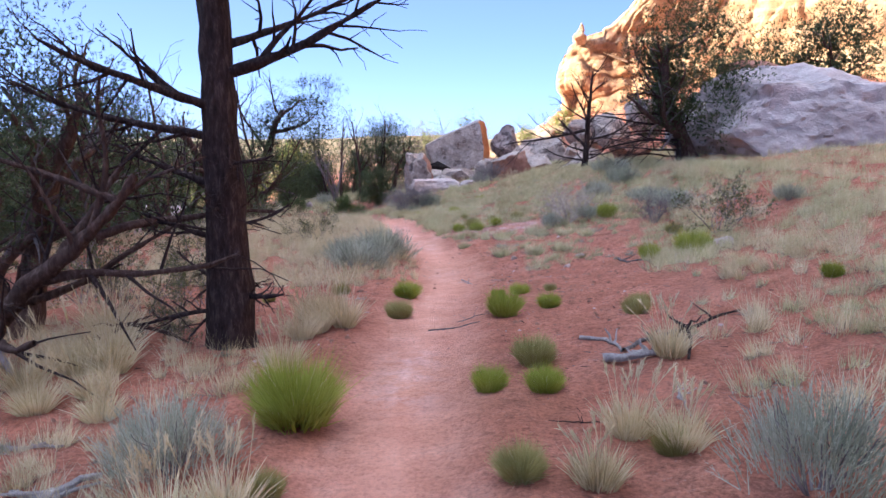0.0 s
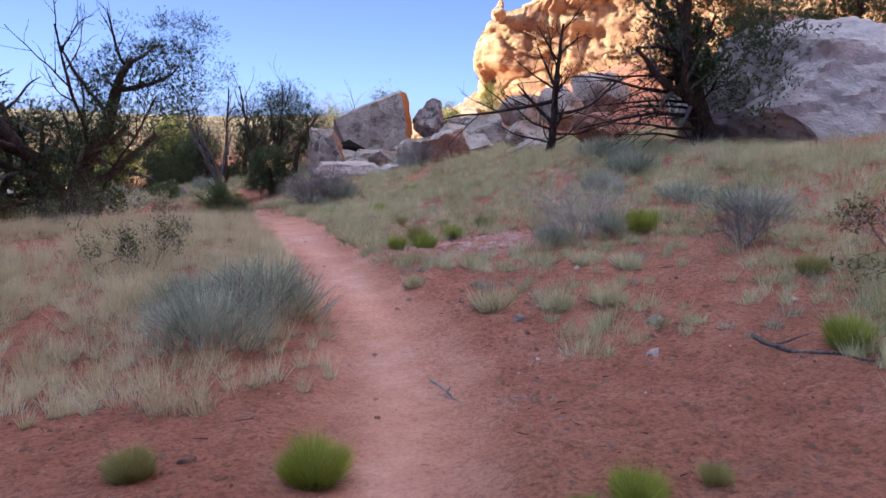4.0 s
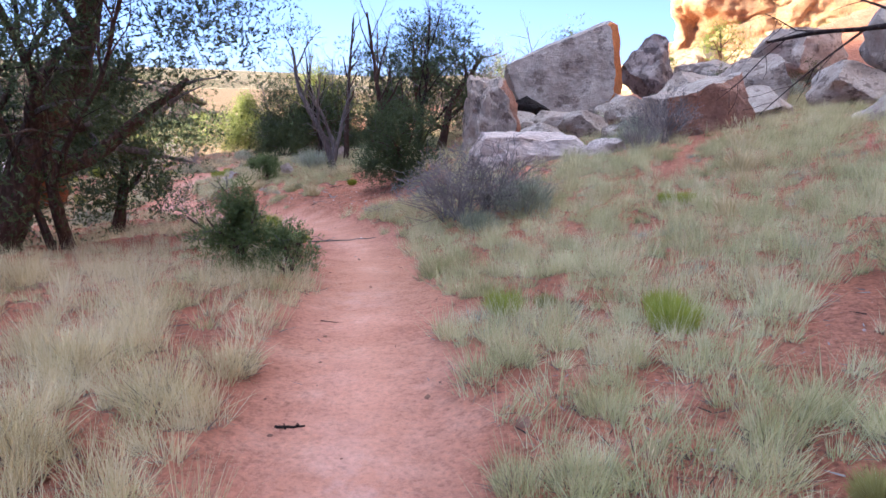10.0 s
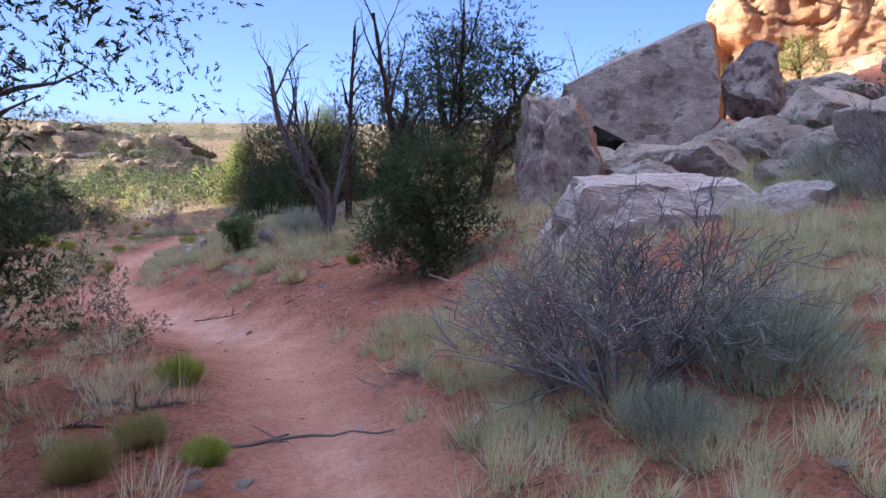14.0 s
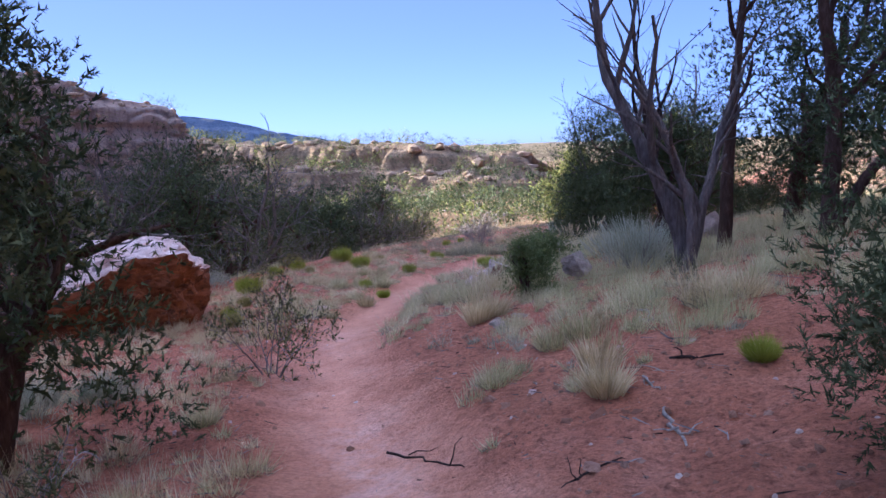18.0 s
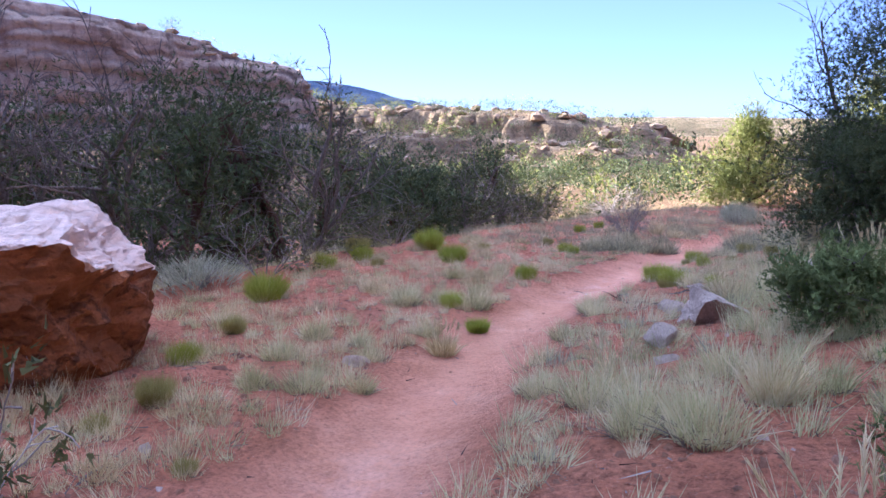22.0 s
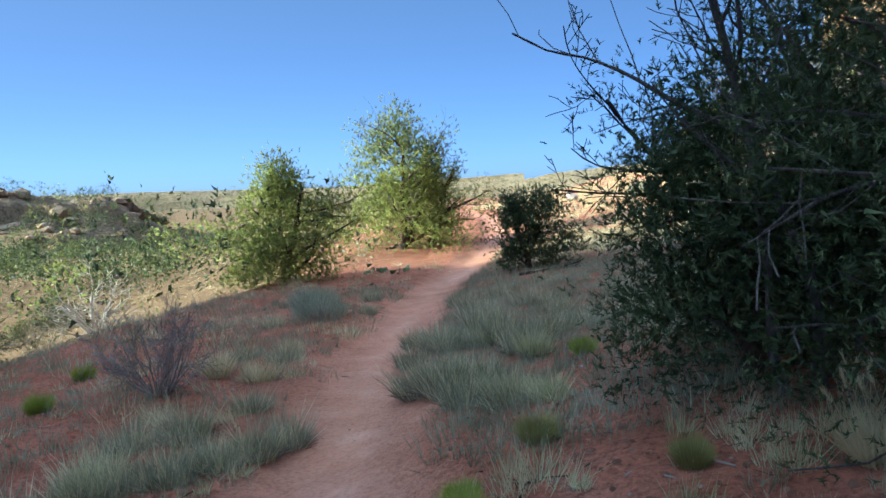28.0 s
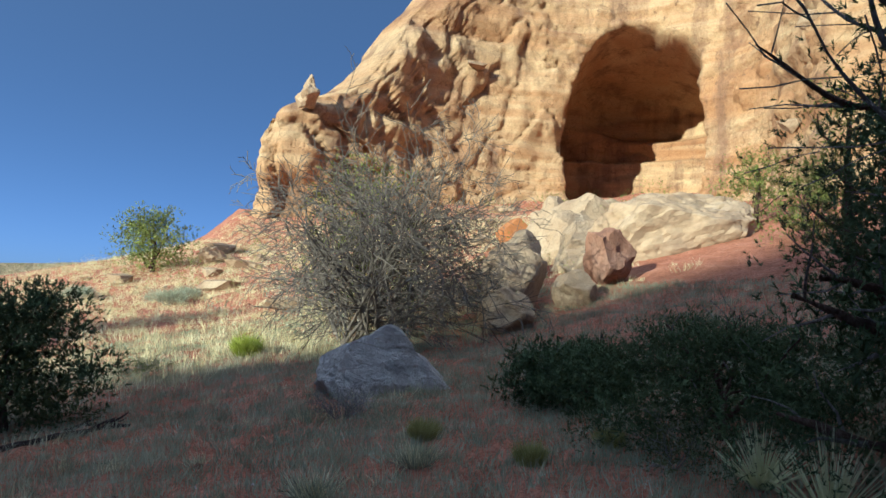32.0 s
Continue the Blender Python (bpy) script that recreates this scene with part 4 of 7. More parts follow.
# ---- trees ----
BARE = [(9, 62, 0.42, 0.07, 0.03, 0.2), (6, 48, 0.5, 0.14, 0.04, 0.2), (5, 45, 0.5, 0.18, 0.02, 0.2)]
SNAG = [(7, 38, 0.45, 0.095, 0.04, 0.25), (5, 40, 0.5, 0.13, 0.07, 0.25), (4, 42, 0.5, 0.16, 0.03, 0.2)]
STALK = [(9, 45, 0.2, 0.02, 0.02, 0.3), (4, 42, 0.5, 0.13, 0.05, 0.25), (2, 40, 0.5, 0.2, 0.0, 0.3)]
dead_tree(-1.9, 6.04, 6.0, 3, "tall dead pine with rough dark bark and bare limbs", [(5, 70, 0.3, 0.008, 0.0, 0.6), (8, 48, 0.42, 0.09, 0.03, 0.15), (4, 45, 0.5, 0.18, 0.02, 0.2), (2, 40, 0.5, 0.2, 0.0, 0.3)], 0.2, name="dead_pine", gn=0.035,
          arms=[(2.5, 5, 1.6, 0.3, 0.06), (2.72, 25, 1.5, 0.2, 0.04), (0.52, -5, 0.55, 0.05, 0.035), (1.05, 200, 0.9, 0.2, 0.03), (0.4, 185, 0.8, 0.1, 0.035), (1.55, 165, 1.4, 0.1, 0.04), (1.95, 195, 1.7, 0.3, 0.045), (2.2, 230, 1.5, 0.3, 0.05),
                (1.2, 20, 0.6, -0.1, 0.02), (0.8, 40, 0.45, -0.5, 0.018), (1.7, 330, 0.7, 0.1, 0.022), (3.1, 340, 2.0, 0.3, 0.05), (3.3, 170, 2.2, 0.3, 0.05), (3.8, 60, 1.9, 0.4, 0.045), (0.65, 150, 0.7, 0.1, 0.03), (1.35, 260, 0.6, 0.1, 0.02)])
juniper(-4.3, 6.7, 3.4, 3.0, 21, "old leaning juniper with dark twisted limbs", 42000, stems=((0.45, 0.1, 1, 1), (-0.3, 0.2, 0.9, 0.8)), bare=0.3, thick=1.4, full=90, foot=0.42, spray=0.026, clump=0.8)
juniper(-6.3, 21.0, 4.6, 4.2, 22, "large spreading juniper with a reddish twisted trunk", 150000, stems=((0.85, 0.35, 0.75, 1.15), (0.1, 0.1, 1, 1), (-0.5, -0.2, 0.9, 0.8)), bare=0.05, full=230, foot=0.05, thick=1.5, spray=0.0299, lean=(2.5, 1.1), clump=0.72, shape="egg")
juniper(-8.8, 20.5, 4.4, 4.0, 23, "large juniper with a dark ragged crown", 40000, bare=0.15, full=190, stems=((0, 0, 1, 1), (0.5, -0.3, 0.9, 0.8)), spray=0.042, clump=1.1, shape="egg", foot=0.02)
juniper(-7.4, 14.6, 3.9, 4.2, 24, "ragged juniper with many dead branches", 40000, bare=0.15, full=190, stems=((0, 0, 1, 1), (-0.5, 0.1, 0.9, 0.9)), clump=1.1, spray=0.042, shape="egg", foot=0.02)
juniper(-9.8, 16.5, 4.2, 4.2, 25, "dark juniper among dry grass", 40000, bare=0.15, full=190, stems=((0, 0, 1, 1), (0.4, 0.3, 0.9, 0.8)), clump=1.1, spray=0.042, shape="egg", foot=0.02)
juniper(-7.4, 9.8, 3.2, 3.8, 26, "ragged juniper with many dead branches", 40000, bare=0.15, full=190, stems=((0, 0, 1, 1), (0.5, 0.2, 0.9, 0.9)), clump=1.1, spray=0.042, shape="egg", foot=0.02)
juniper(-2.35, 25.75, 1.45, 1.7, 27, "dense dark green juniper touching the ground", 90000, bare=0.0, low=0.08, full=300, foot=0.02, spray=0.023, clump=1.2)
juniper(-3.9, 32.0, 3.0, 2.4, 28, "dark juniper with bare upper branches", 36000, bare=0.3, full=110, spray=0.034)
juniper(-2.6, 31.2, 3.3, 2.6, 29, "dark juniper with bare upper branches", 40000, bare=0.3, full=120, spray=0.034)
juniper(-1.9, 29.6, 3.2, 2.2, 60, "dark juniper beside dead snags", 34000, bare=0.3, full=110, spray=0.034, foot=0.2)
juniper(-5.8, 32.9, 2.0, 1.8, 30, "dark green juniper beside dead snags", 26000, bare=0.1, low=0.1, full=140, spray=0.034)
juniper(-7.5, 35.6, 2.55, 2.8, 31, "large dark juniper beside the trail with dead twigs", 130000, bare=0.1, low=0.05, full=320, shape="egg", foot=0.01, stems=((0, 0, 1, 1), (0.3, 0.2, 0.9, 0.8)), spray=0.0235, clump=1.1)
juniper(-6.4, 37.5, 2.8, 2.4, 32, "tall dark juniper beside the trail with dead twigs", 76000, bare=0.15, low=0.08, full=250, shape="egg", foot=0.01, stems=((0, 0, 1, 1), (0.2, 0.2, 1, 0.9)), spray=0.027, clump=1.1)
juniper(-8.0, 36.4, 1.6, 1.8, 56, "low dark juniper under a larger one", 52000, bare=0.05, low=0.05, full=190, foot=0.0, spray=0.029, shape="egg", clump=1.2)
juniper(-7.4, 34.8, 1.2, 1.9, 57, "low dark juniper under a larger one", 45000, bare=0.05, low=0.05, full=170, foot=0.0, spray=0.028, shape="egg", clump=1.2)
dead_tree(-7.35, 35.6, 1.3, 74, "pale dead twigs before a dark juniper", [(6, 55, 0.6, 0.12, 0.0, 0.2), (6, 48, 0.55, 0.15, -0.01, 0.2), (4, 45, 0.5, 0.2, -0.02, 0.2)], 0.03, "grey_wood", "grey_wood", name="dead_snag", thin=0.004, group="dead snags",
          arms=[(0.9, 190, 1.3, 0.0, 0.016), (0.6, 170, 1.2, -0.1, 0.014), (1.1, 205, 1.3, -0.12, 0.016), (0.4, 220, 1.2, 0.0, 0.013), (0.75, 240, 1.3, 0.05, 0.015), (1.0, 160, 1.2, 0.1, 0.014), (1.2, 225, 1.2, 0.1, 0.014), (0.5, 200, 1.4, -0.05, 0.014)])
dead_tree(-7.9, 36.0, 2.7, 73, "bare twisted branches rising out of a juniper", [(7, 45, 0.45, 0.1, 0.04, 0.35), (5, 45, 0.5, 0.16, 0.05, 0.2), (4, 45, 0.5, 0.2, 0.0, 0.2)], 0.035, "grey_wood", "grey_wood", (0.1, 0.0), "dead_snag", 3, group="dead snags")
juniper(-7.3, 37.05, 1.0, 1.7, 58, "low dark juniper under a larger one", 46000, bare=0.05, low=0.05, full=170, foot=0.0, spray=0.028, shape="egg", clump=1.2)
juniper(-4.6, 38.2, 2.35, 1.9, 54, "tall dark juniper with an open crown", 60000, bare=0.2, low=0.2, full=170, foot=0.06, spray=0.028, shape="egg")
juniper(-5.7, 39.3, 0.85, 2.2, 33, "low dark juniper with bare reaching branches", 80000, bare=0.2, low=0.08, full=220, foot=0.01, spray=0.021, shape="egg")
juniper(-4.8, 41.0, 0.6, 1.6, 34, "low sprawling juniper in shade", 20000, bare=0.0, low=0.05, full=140, foot=0.02)
juniper(-2.66, 19.36, 0.82, 1.15, 35, "young green juniper beside the trail", 40000, "young_leaf", bare=0.0, low=0.05, full=110, shape="cone", foot=0.02, name="young_juniper", spray=0.017, clump=0.8)
juniper(-2.25, 19.25, 0.5, 0.6, 59, "young green juniper beside the trail", 16000, "young_leaf", bare=0.0, low=0.05, full=60, foot=0.02, name="young_juniper", spray=0.016)
juniper(-5.95, 29.4, 0.72, 0.66, 36, "young green juniper beside the trail", 30000, "young_leaf", bare=0.0, low=0.05, full=110, foot=0.03, name="young_juniper", spray=0.015)
juniper(-6.9, 31.5, 0.5, 0.9, 37, "low green juniper behind pale rocks", 16000, "young_leaf", bare=0.0, low=0.05, full=80, foot=0.03, name="young_juniper", spray=0.028)
juniper(-13.7, 48.2, 2.75, 4.8, 38, "sunlit conical juniper beyond the shade", 52000, "sun_tint_leaf", bare=0.0, low=0.05, clump=1.3, full=340, shape="cone", foot=0.01, spray=0.052)
juniper(-11.4, 54.0, 4.3, 6.8, 39, "tall sunlit juniper with several tops", 76000, "sun_tint_leaf", bare=0.0, clump=1.15, low=0.05, full=400, shape="cone", foot=0.02, stems=((0, 0, 1, 1), (0.35, 0, 1, 0.9)), spray=0.056)
juniper(-10.5, 54.6, 3.4, 2.4, 53, "sunlit juniper beside a taller one", 24000, "sun_tint_leaf", bare=0.0, low=0.05, full=180, shape="cone", foot=0.03, spray=0.05)
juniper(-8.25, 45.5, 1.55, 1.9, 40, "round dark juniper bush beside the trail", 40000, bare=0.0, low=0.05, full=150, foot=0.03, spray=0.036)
juniper(3.2, 68.0, 2.9, 4.3, 41, "round juniper on the sunlit slope", 24000, "sun_tint_leaf", bare=0.0, low=0.05, full=130, foot=0.03, spray=0.07)
juniper(1.9, 40.0, 3.4, 2.2, 42, "sunlit yellow-green juniper behind boulders", 10000, "sun_tint_leaf", bare=0.1, low=0.2, full=60)
juniper(-17.0, 32.8, 3.9, 4.2, 44, "juniper with pale dead limbs", 16000, bare=0.35, low=0.08, full=100, stems=((0, 0, 1, 1), (0.6, 0.1, 0.8, 0.9), (-0.6, 0.1, 0.8, 0.9)), spray=0.055)
juniper(-20.0, 30.5, 4.7, 4.4, 45, "juniper with pale dead limbs", 16000, bare=0.35, low=0.08, full=100, stems=((0, 0, 1, 1), (0.6, 0.1, 0.8, 0.9)), spray=0.055)
juniper(-16.0, 28.0, 3.9, 3.6, 46, "juniper with pale dead limbs", 16000, bare=0.3, low=0.08, full=100, stems=((0, 0, 1, 1), (0.5, 0.4, 0.8, 0.9)), spray=0.055)
juniper(-22.5, 36.5, 5.4, 4.4, 47, "dark juniper in the wash", 16000, bare=0.15, low=0.1, full=100, spray=0.055)
juniper(-17.5, 38.5, 1.8, 3.0, 48, "dark juniper in the wash", 16000, bare=0.15, low=0.1, full=100, spray=0.055)
juniper(6.4, 17.2, 4.0, 3.4, 49, "leaning juniper behind a boulder with dead lower twigs", 90000, stems=((-0.55, 0.0, 0.9, 1.0), (-0.2, 0.2, 1, 0.9)), bare=0.1, full=240, thick=1.5, foot=0.12, lean=(0.1, 0.4), spray=0.038, clump=0.8)
juniper(11.7, 20.6, 3.8, 3.6, 50, "juniper above large pale boulder on the slopes", 40000, bare=0.15, full=190, foot=0.3, clump=0.95, spray=0.05)
juniper(9.6, 20.4, 3.4, 2.2, 55, "juniper above large pale boulder on the slopes", 18000, bare=0.25, full=60, foot=0.5)
juniper(8.2, 43.5, 2.0, 2.4, 51, "sunlit juniper among talus rocks", 12000, "sun_tint_leaf", bare=0.1, full=90)
juniper(5.2, 41.5, 1.6, 2.2, 52, "sunlit juniper among talus rocks", 11000, "sun_tint_leaf", bare=0.1, full=90)
dead_tree(4.45, 20.6, 3.0, 61, "dead dark tree with many bare branches", [(10, 50, 0.42, 0.05, 0.04, 0.12), (6, 45, 0.5, 0.13, 0.05, 0.2), (4, 45, 0.5, 0.18, 0.02, 0.2), (2, 40, 0.5, 0.2, 0.0, 0.3)], 0.10,
          arms=[(1.25, 178, 2.6, -0.3, 0.05), (0.95, 5, 2.6, 0.02, 0.045), (0.6, 200, 1.7, 0.15, 0.03), (0.5, 340, 1.6, 0.2, 0.03), (0.3, 170, 1.3, 0.1, 0.03), (0.35, 20, 1.4, 0.1, 0.03), (1.5, 150, 1.2, 0.6, 0.03), (1.4, 30, 1.2, 0.8, 0.03), (0.25, 230, 1.2, 0.05, 0.025), (0.7, 260, 1.0, 0.2, 0.025)])
dead_tree(6.0, 17.0, 1.6, 72, "tangle of dead dark branches under a juniper", [(4, 60, 0.5, 0.1, 0.0, 0.2), (7, 45, 0.5, 0.13, 0.02, 0.15), (4, 45, 0.5, 0.18, 0.0, 0.2), (2, 40, 0.5, 0.2, 0.0, 0.3)], 0.07,
          arms=[(0.9, 180, 2.4, 0.1, 0.04), (0.6, 170, 2.2, 0.0, 0.04), (0.35, 190, 2.0, 0.0, 0.035), (1.2, 165, 2.0, 0.25, 0.035), (0.8, 200, 1.9, -0.1, 0.03), (1.3, 190, 1.7, 0.3, 0.03), (0.5, 215, 1.6, 0.1, 0.03), (0.7, 150, 1.8, 0.1, 0.03), (0.2, 175, 1.6, 0.0, 0.03)])
dead_tree(-4.42, 29.4, 2.9, 62, "grey forked dead juniper snag", SNAG, 0.085, "grey_wood", "grey_wood", (-0.18, 0.0), "dead_snag", 3, group="dead snags")
dead_tree(-4.3, 30.2, 3.4, 63, "thin straight dead grey snag without twigs", STALK, 0.07, "juniper_bark", "grey_wood", (0.02, 0.0), "dead_snag", 1, group="dead snags")
dead_tree(-3.4, 29.9, 3.3, 64, "dark dead juniper snag with bare twigs", SNAG, 0.075, "juniper_bark", "grey_wood", (0.05, 0.0), "dead_snag", 2, group="dead snags")
dead_tree(-2.5, 29.5, 3.3, 65, "dark dead juniper snag with bare twigs", SNAG, 0.05, "dark_bark", "grey_wood", (0.1, 0.0), "dead_snag", 2, group="dead snags")
dead_tree(-4.9, 30.6, 2.9, 66, "dark dead juniper snag with bare twigs", SNAG, 0.05, "dark_bark", "grey_wood", (-0.1, 0.0), "dead_snag", 1, group="dead snags")
dead_tree(0.5, 38.5, 3.4, 67, "pale leafless tree behind boulders", BARE, 0.04, "white_wood", "pale_twig", stems=3)
dead_tree(-19.0, 49.5, 1.5, 68, "pale dead tree with a tangle of bare branches", [(7, 60, 0.8, 0.12, 0.0, 0.05), (6, 48, 0.55, 0.16, 0.0, 0.1), (4, 45, 0.55, 0.2, 0.0, 0.15)], 0.06, "pale_twig", "pale_twig", stems=6, thin=0.009)
TANGLE = [(11, 60, 0.7, 0.1, -0.01, 0.05), (7, 48, 0.55, 0.15, -0.02, 0.1), (5, 45, 0.55, 0.2, -0.04, 0.15), (2, 40, 0.6, 0.2, -0.05, 0.2)]
_bush = dead_tree(-2.5, 47.0, 3.5, 69, "big sunlit leafless bush of fine grey twigs", TANGLE, 0.045, "brown_twig", "brown_twig", stems=15, name="dead_bush", thin=0.0055)
_bush.scale = (1.15, 1.15, 1.08)
dead_tree(-7.4, 37.2, 1.9, 71, "bare dark branches reaching over the trail side", [(7, 45, 0.5, 0.1, 0.03, 0.3), (6, 45, 0.5, 0.14, 0.05, 0.2), (4, 45, 0.5, 0.18, 0.02, 0.2), (2, 40, 0.5, 0.2, 0.0, 0.3)], 0.035, lean=(-0.9, 0.1), stems=2)

# ---- boulders ----
boulder(0.9, 32.0, 1.7, (2.9, 1.7, 2.5), (0, 0, -8), 101, "huge tilted sandstone slab leaning on rocks", "pale_rock",
        [(-0.45, -0.08, 0.89, 0.28), (1, -0.1, 0.12, 0.47), (-1, -0.1, 0.1, 0.5), (0.05, 0, -1, 0.42), (-0.5, 0, -0.86, 0.5), (0.05, -1, 0.22, 0.36), (0, 1, 0, 0.38)], 0.03, 6, [(1, -0.1, 0.1, "orange_rock")], "slab_boulder")
boulder(3.2, 33.5, 1.75, (1.5, 1.5, 1.7), (5, 8, 20), 102, "round dark-spotted boulder beside a slab", "spotted_rock", (), 0.06, 5)
boulder(-0.8, 28.7, 0.55, (1.25, 1.2, 1.9), (0, -8, 10), 103, "upright boulder with a reddish broken side", "pale_rock", [(0.8, -0.3, 0.35, 0.42), (-0.9, 0, 0.3, 0.42), (0.1, -0.1, 1, 0.45), (0, -1, 0.1, 0.42), (0, 1, 0, 0.42), (1, 0, -0.2, 0.42)], 0.09, 5, [(1, -0.2, 0, "red_rock")])
boulder(-0.1, 25.4, 0.02, (2.05, 1.3, 1.35), (0, 0, 12), 104, "long flat white boulder", "white_rock", [(0, 0, 1, 0.34), (0, -1, 0.2, 0.4), (-1, 0, 0.3, 0.45), (1, 0, 0.3, 0.5)], 0.09, 5)
boulder(1.05, 25.0, 0.2, (0.9, 0.7, 0.75), (0, 10, 0), 105, "small white boulder beside a long one", "white_rock", (), 0.08)
boulder(2.75, 25.8, 0.78, (1.8, 1.4, 1.7), (0, -18, 8), 106, "slanted boulder with a flat top and red side", "pale_rock", [(0, 0, 1, 0.34), (0.1, -1, 0, 0.34), (1, 0, 0, 0.4), (-1, 0, 0.3, 0.45)], 0.06, 5, [(0.1, -1, -0.1, "red_rock")])
boulder(1.3, 29.6, 0.32, (2.4, 1.6, 1.1), (0, 4, -5), 107, "flat pale boulder below the slab", "pale_rock", [(0, 0, 1, 0.34), (0, -1, 0, 0.4)], 0.07)
boulder(0.2, 29.2, 0.15, (1.0, 0.9, 0.7), (0, 12, 15), 108, "pale broken boulder below a slab", "pale_rock", (), 0.08)
boulder(2.0, 30.4, 0.5, (1.3, 0.9, 0.8), (0, -6, 30), 109, "pale broken boulder below a slab", "pale_rock", (), 0.08)
# Solid block whose near-black colour paints the shade of the gap.
boulder(0.2, 31.4, 0.75, (1.2, 0.5, 0.6), (0, 20, -5), 110, "near-black block painted as shade under the slab", "painted_shade_rock", (), 0.05)
boulder(4.9, 29.9, 1.35, (2.4, 1.6, 1.3), (0, -10, 25), 111, "pale sandstone boulder on the slope", "pale_rock", (), 0.07)
boulder(7.0, 28.0, 2.2, (2.2, 1.7, 1.7), (8, 0, 60), 112, "pale sandstone boulder on the slope", "pale_rock", (), 0.07)
boulder(8.75, 17.0, 2.1, (4.9, 3.4, 3.3), (0, 0, -6), 113, "very large pale boulder with a dark hollow under its edge", "cream_rock", [(-0.86, -0.25, 0.42, 0.40), (0, -1, 0.28, 0.36), (-0.2, -0.3, 1, 0.38), (-0.8, -0.3, -0.6, 0.42), (0.9, 0, 0.25, 0.46), (0.35, -0.2, 0.95, 0.42)], 0.075, 6)
boulder(11.9, 15.6, 2.0, (1.9, 1.8, 2.0), (0, 10, 40), 114, "large pale boulder leaning on a bigger one", "pale_rock", (), 0.07, 5)
boulder(8.3, 18.2, 3.35, (2.2, 1.5, 0.95), (0, -8, 10), 115, "reddish boulder on top of the pale one", "red_rock", (), 0.07)
boulder(13.8, 18.2, zat(13.8, 18.2) + 0.75, (3.2, 2.4, 2.6), (0, 14, 30), 134, "dark shaded boulder high on the slope", "red_rock", (), 0.06, 5)
for _x, _y, _w, _k in ((2.3, 28.9, 1.1, 151), (1.1, 28.1, 0.9, 152), (0.25, 27.5, 0.8, 153), (2.3, 27.3, 1.0, 154), (3.4, 28.6, 1.2, 155), (3.9, 27.0, 1.1, 156), (-0.2, 30.2, 0.9, 157), (4.3, 31.6, 1.4, 158), (2.3, 31.6, 1.1, 159), (5.8, 27.2, 1.3, 160), (-0.5, 27.0, 0.55, 161), (1.75, 26.6, 0.6, 162)):
    boulder(_x, _y, zat(_x, _y) + 0.16 * _w, (_w * 1.3, _w, _w * 0.75), (6, 9, _k * 41), _k, "pale broken sandstone block among grass", "pale_rock", [(0.2, -0.3, 1, 0.30), (0.1, -1, 0.15, 0.38), (-0.9, -0.2, 0.3, 0.4)], 0.06)
boulder(5.2, 24.2, 1.0, (1.6, 1.1, 1.0), (0, -10, 15), 116, "pale sandstone boulder on the slope", "pale_rock", (), 0.07)
boulder(6.4, 22.6, 1.5, (1.9, 1.4, 1.2), (0, 6, 70), 117, "reddish sandstone boulder on the slope", "red_rock", (), 0.07)
boulder(5.0, 34.4, 1.55, (2.7, 1.7, 1.1), (0, 10, 30), 118, "flat pale boulder on the slope", "pale_rock", (), 0.07, 5)
boulder(7.5, 34.5, 2.4, (3.0, 2.0, 1.9), (0, -8, 20), 119, "pale sandstone boulder on the slope", "pale_rock", (), 0.06)
boulder(9.5, 31.0, 3.0, (2.8, 2.0, 2.0), (0, 12, 80), 120, "pale sandstone boulder on the slope", "pale_rock", (), 0.06)
boulder(-11.35, 28.15, -1.3, (2.2, 1.9, 1.5), (0, -4, 42), 121, "big block with a pink-white top and red sides", "pink_rock", [(0.05, 0, 1, 0.40), (0.9, 0.1, -0.25, 0.42), (0, -1, -0.25, 0.42), (-1, 0, 0, 0.46), (0.6, -0.7, -0.3, 0.44)], 0.10, 6, [(0.9, 0, -0.45, "brown_rock"), (0, -1, -0.5, "brown_rock"), (0.6, -0.6, -0.5, "brown_rock"), (0, 0, -1, "brown_rock")])
boulder(-7.78, 31.95, -1.33, (0.52, 0.42, 0.46), (0, 24, 45), 122, "tilted pale rock with a brown underside", "white_rock", [(0, 0, 1, 0.30), (-1, 0, 0, 0.4), (0, -1, 0, 0.4)], 0.08, 4, [(-0.6, 0, -0.8, "red_rock"), (0, -1, -0.3, "red_rock")])
boulder(-7.3, 33.1, -1.2, (0.95, 0.6, 0.5), (0, -8, 45), 123, "flat white rock beside the trail", "white_rock", (), 0.07)
boulder(-4.6, 30.92, -0.45, (0.26, 0.2, 0.3), (0, 0, 20), 124, "small upright white rock", "white_rock", (), 0.08)
boulder(-5.7, 29.9, -0.78, (0.42, 0.3, 0.28), (0, 0, 20), 125, "small pale rock on the bank", "white_rock", (), 0.08)
boulder(-5.05, 43.3, -1.22, (1.6, 1.1, 1.3), (0, 14, -45), 126, "pointed grey boulder in shade", "cream_rock", [(0, -1, 0.3, 0.36), (0.6, 0, 0.8, 0.36), (-0.7, 0, 0.7, 0.40)], 0.06, 5)
boulder(-0.1, 45.2, 0.4, (1.5, 1.3, 1.7), (0, 10, -20), 127, "sunlit white boulder among grass", "tan_rock", (), 0.07)
boulder(2.0, 44.4, 0.75, (1.3, 1.1, 1.5), (0, 30, 10), 128, "dark pointed boulder among grass", "red_rock", (), 0.07)
boulder(6.5, 44.6, 1.75, (5.2, 3.0, 2.8), (0, -16, -40), 129, "large sunlit tan boulder on the talus", "tan_rock", (), 0.07, 6)
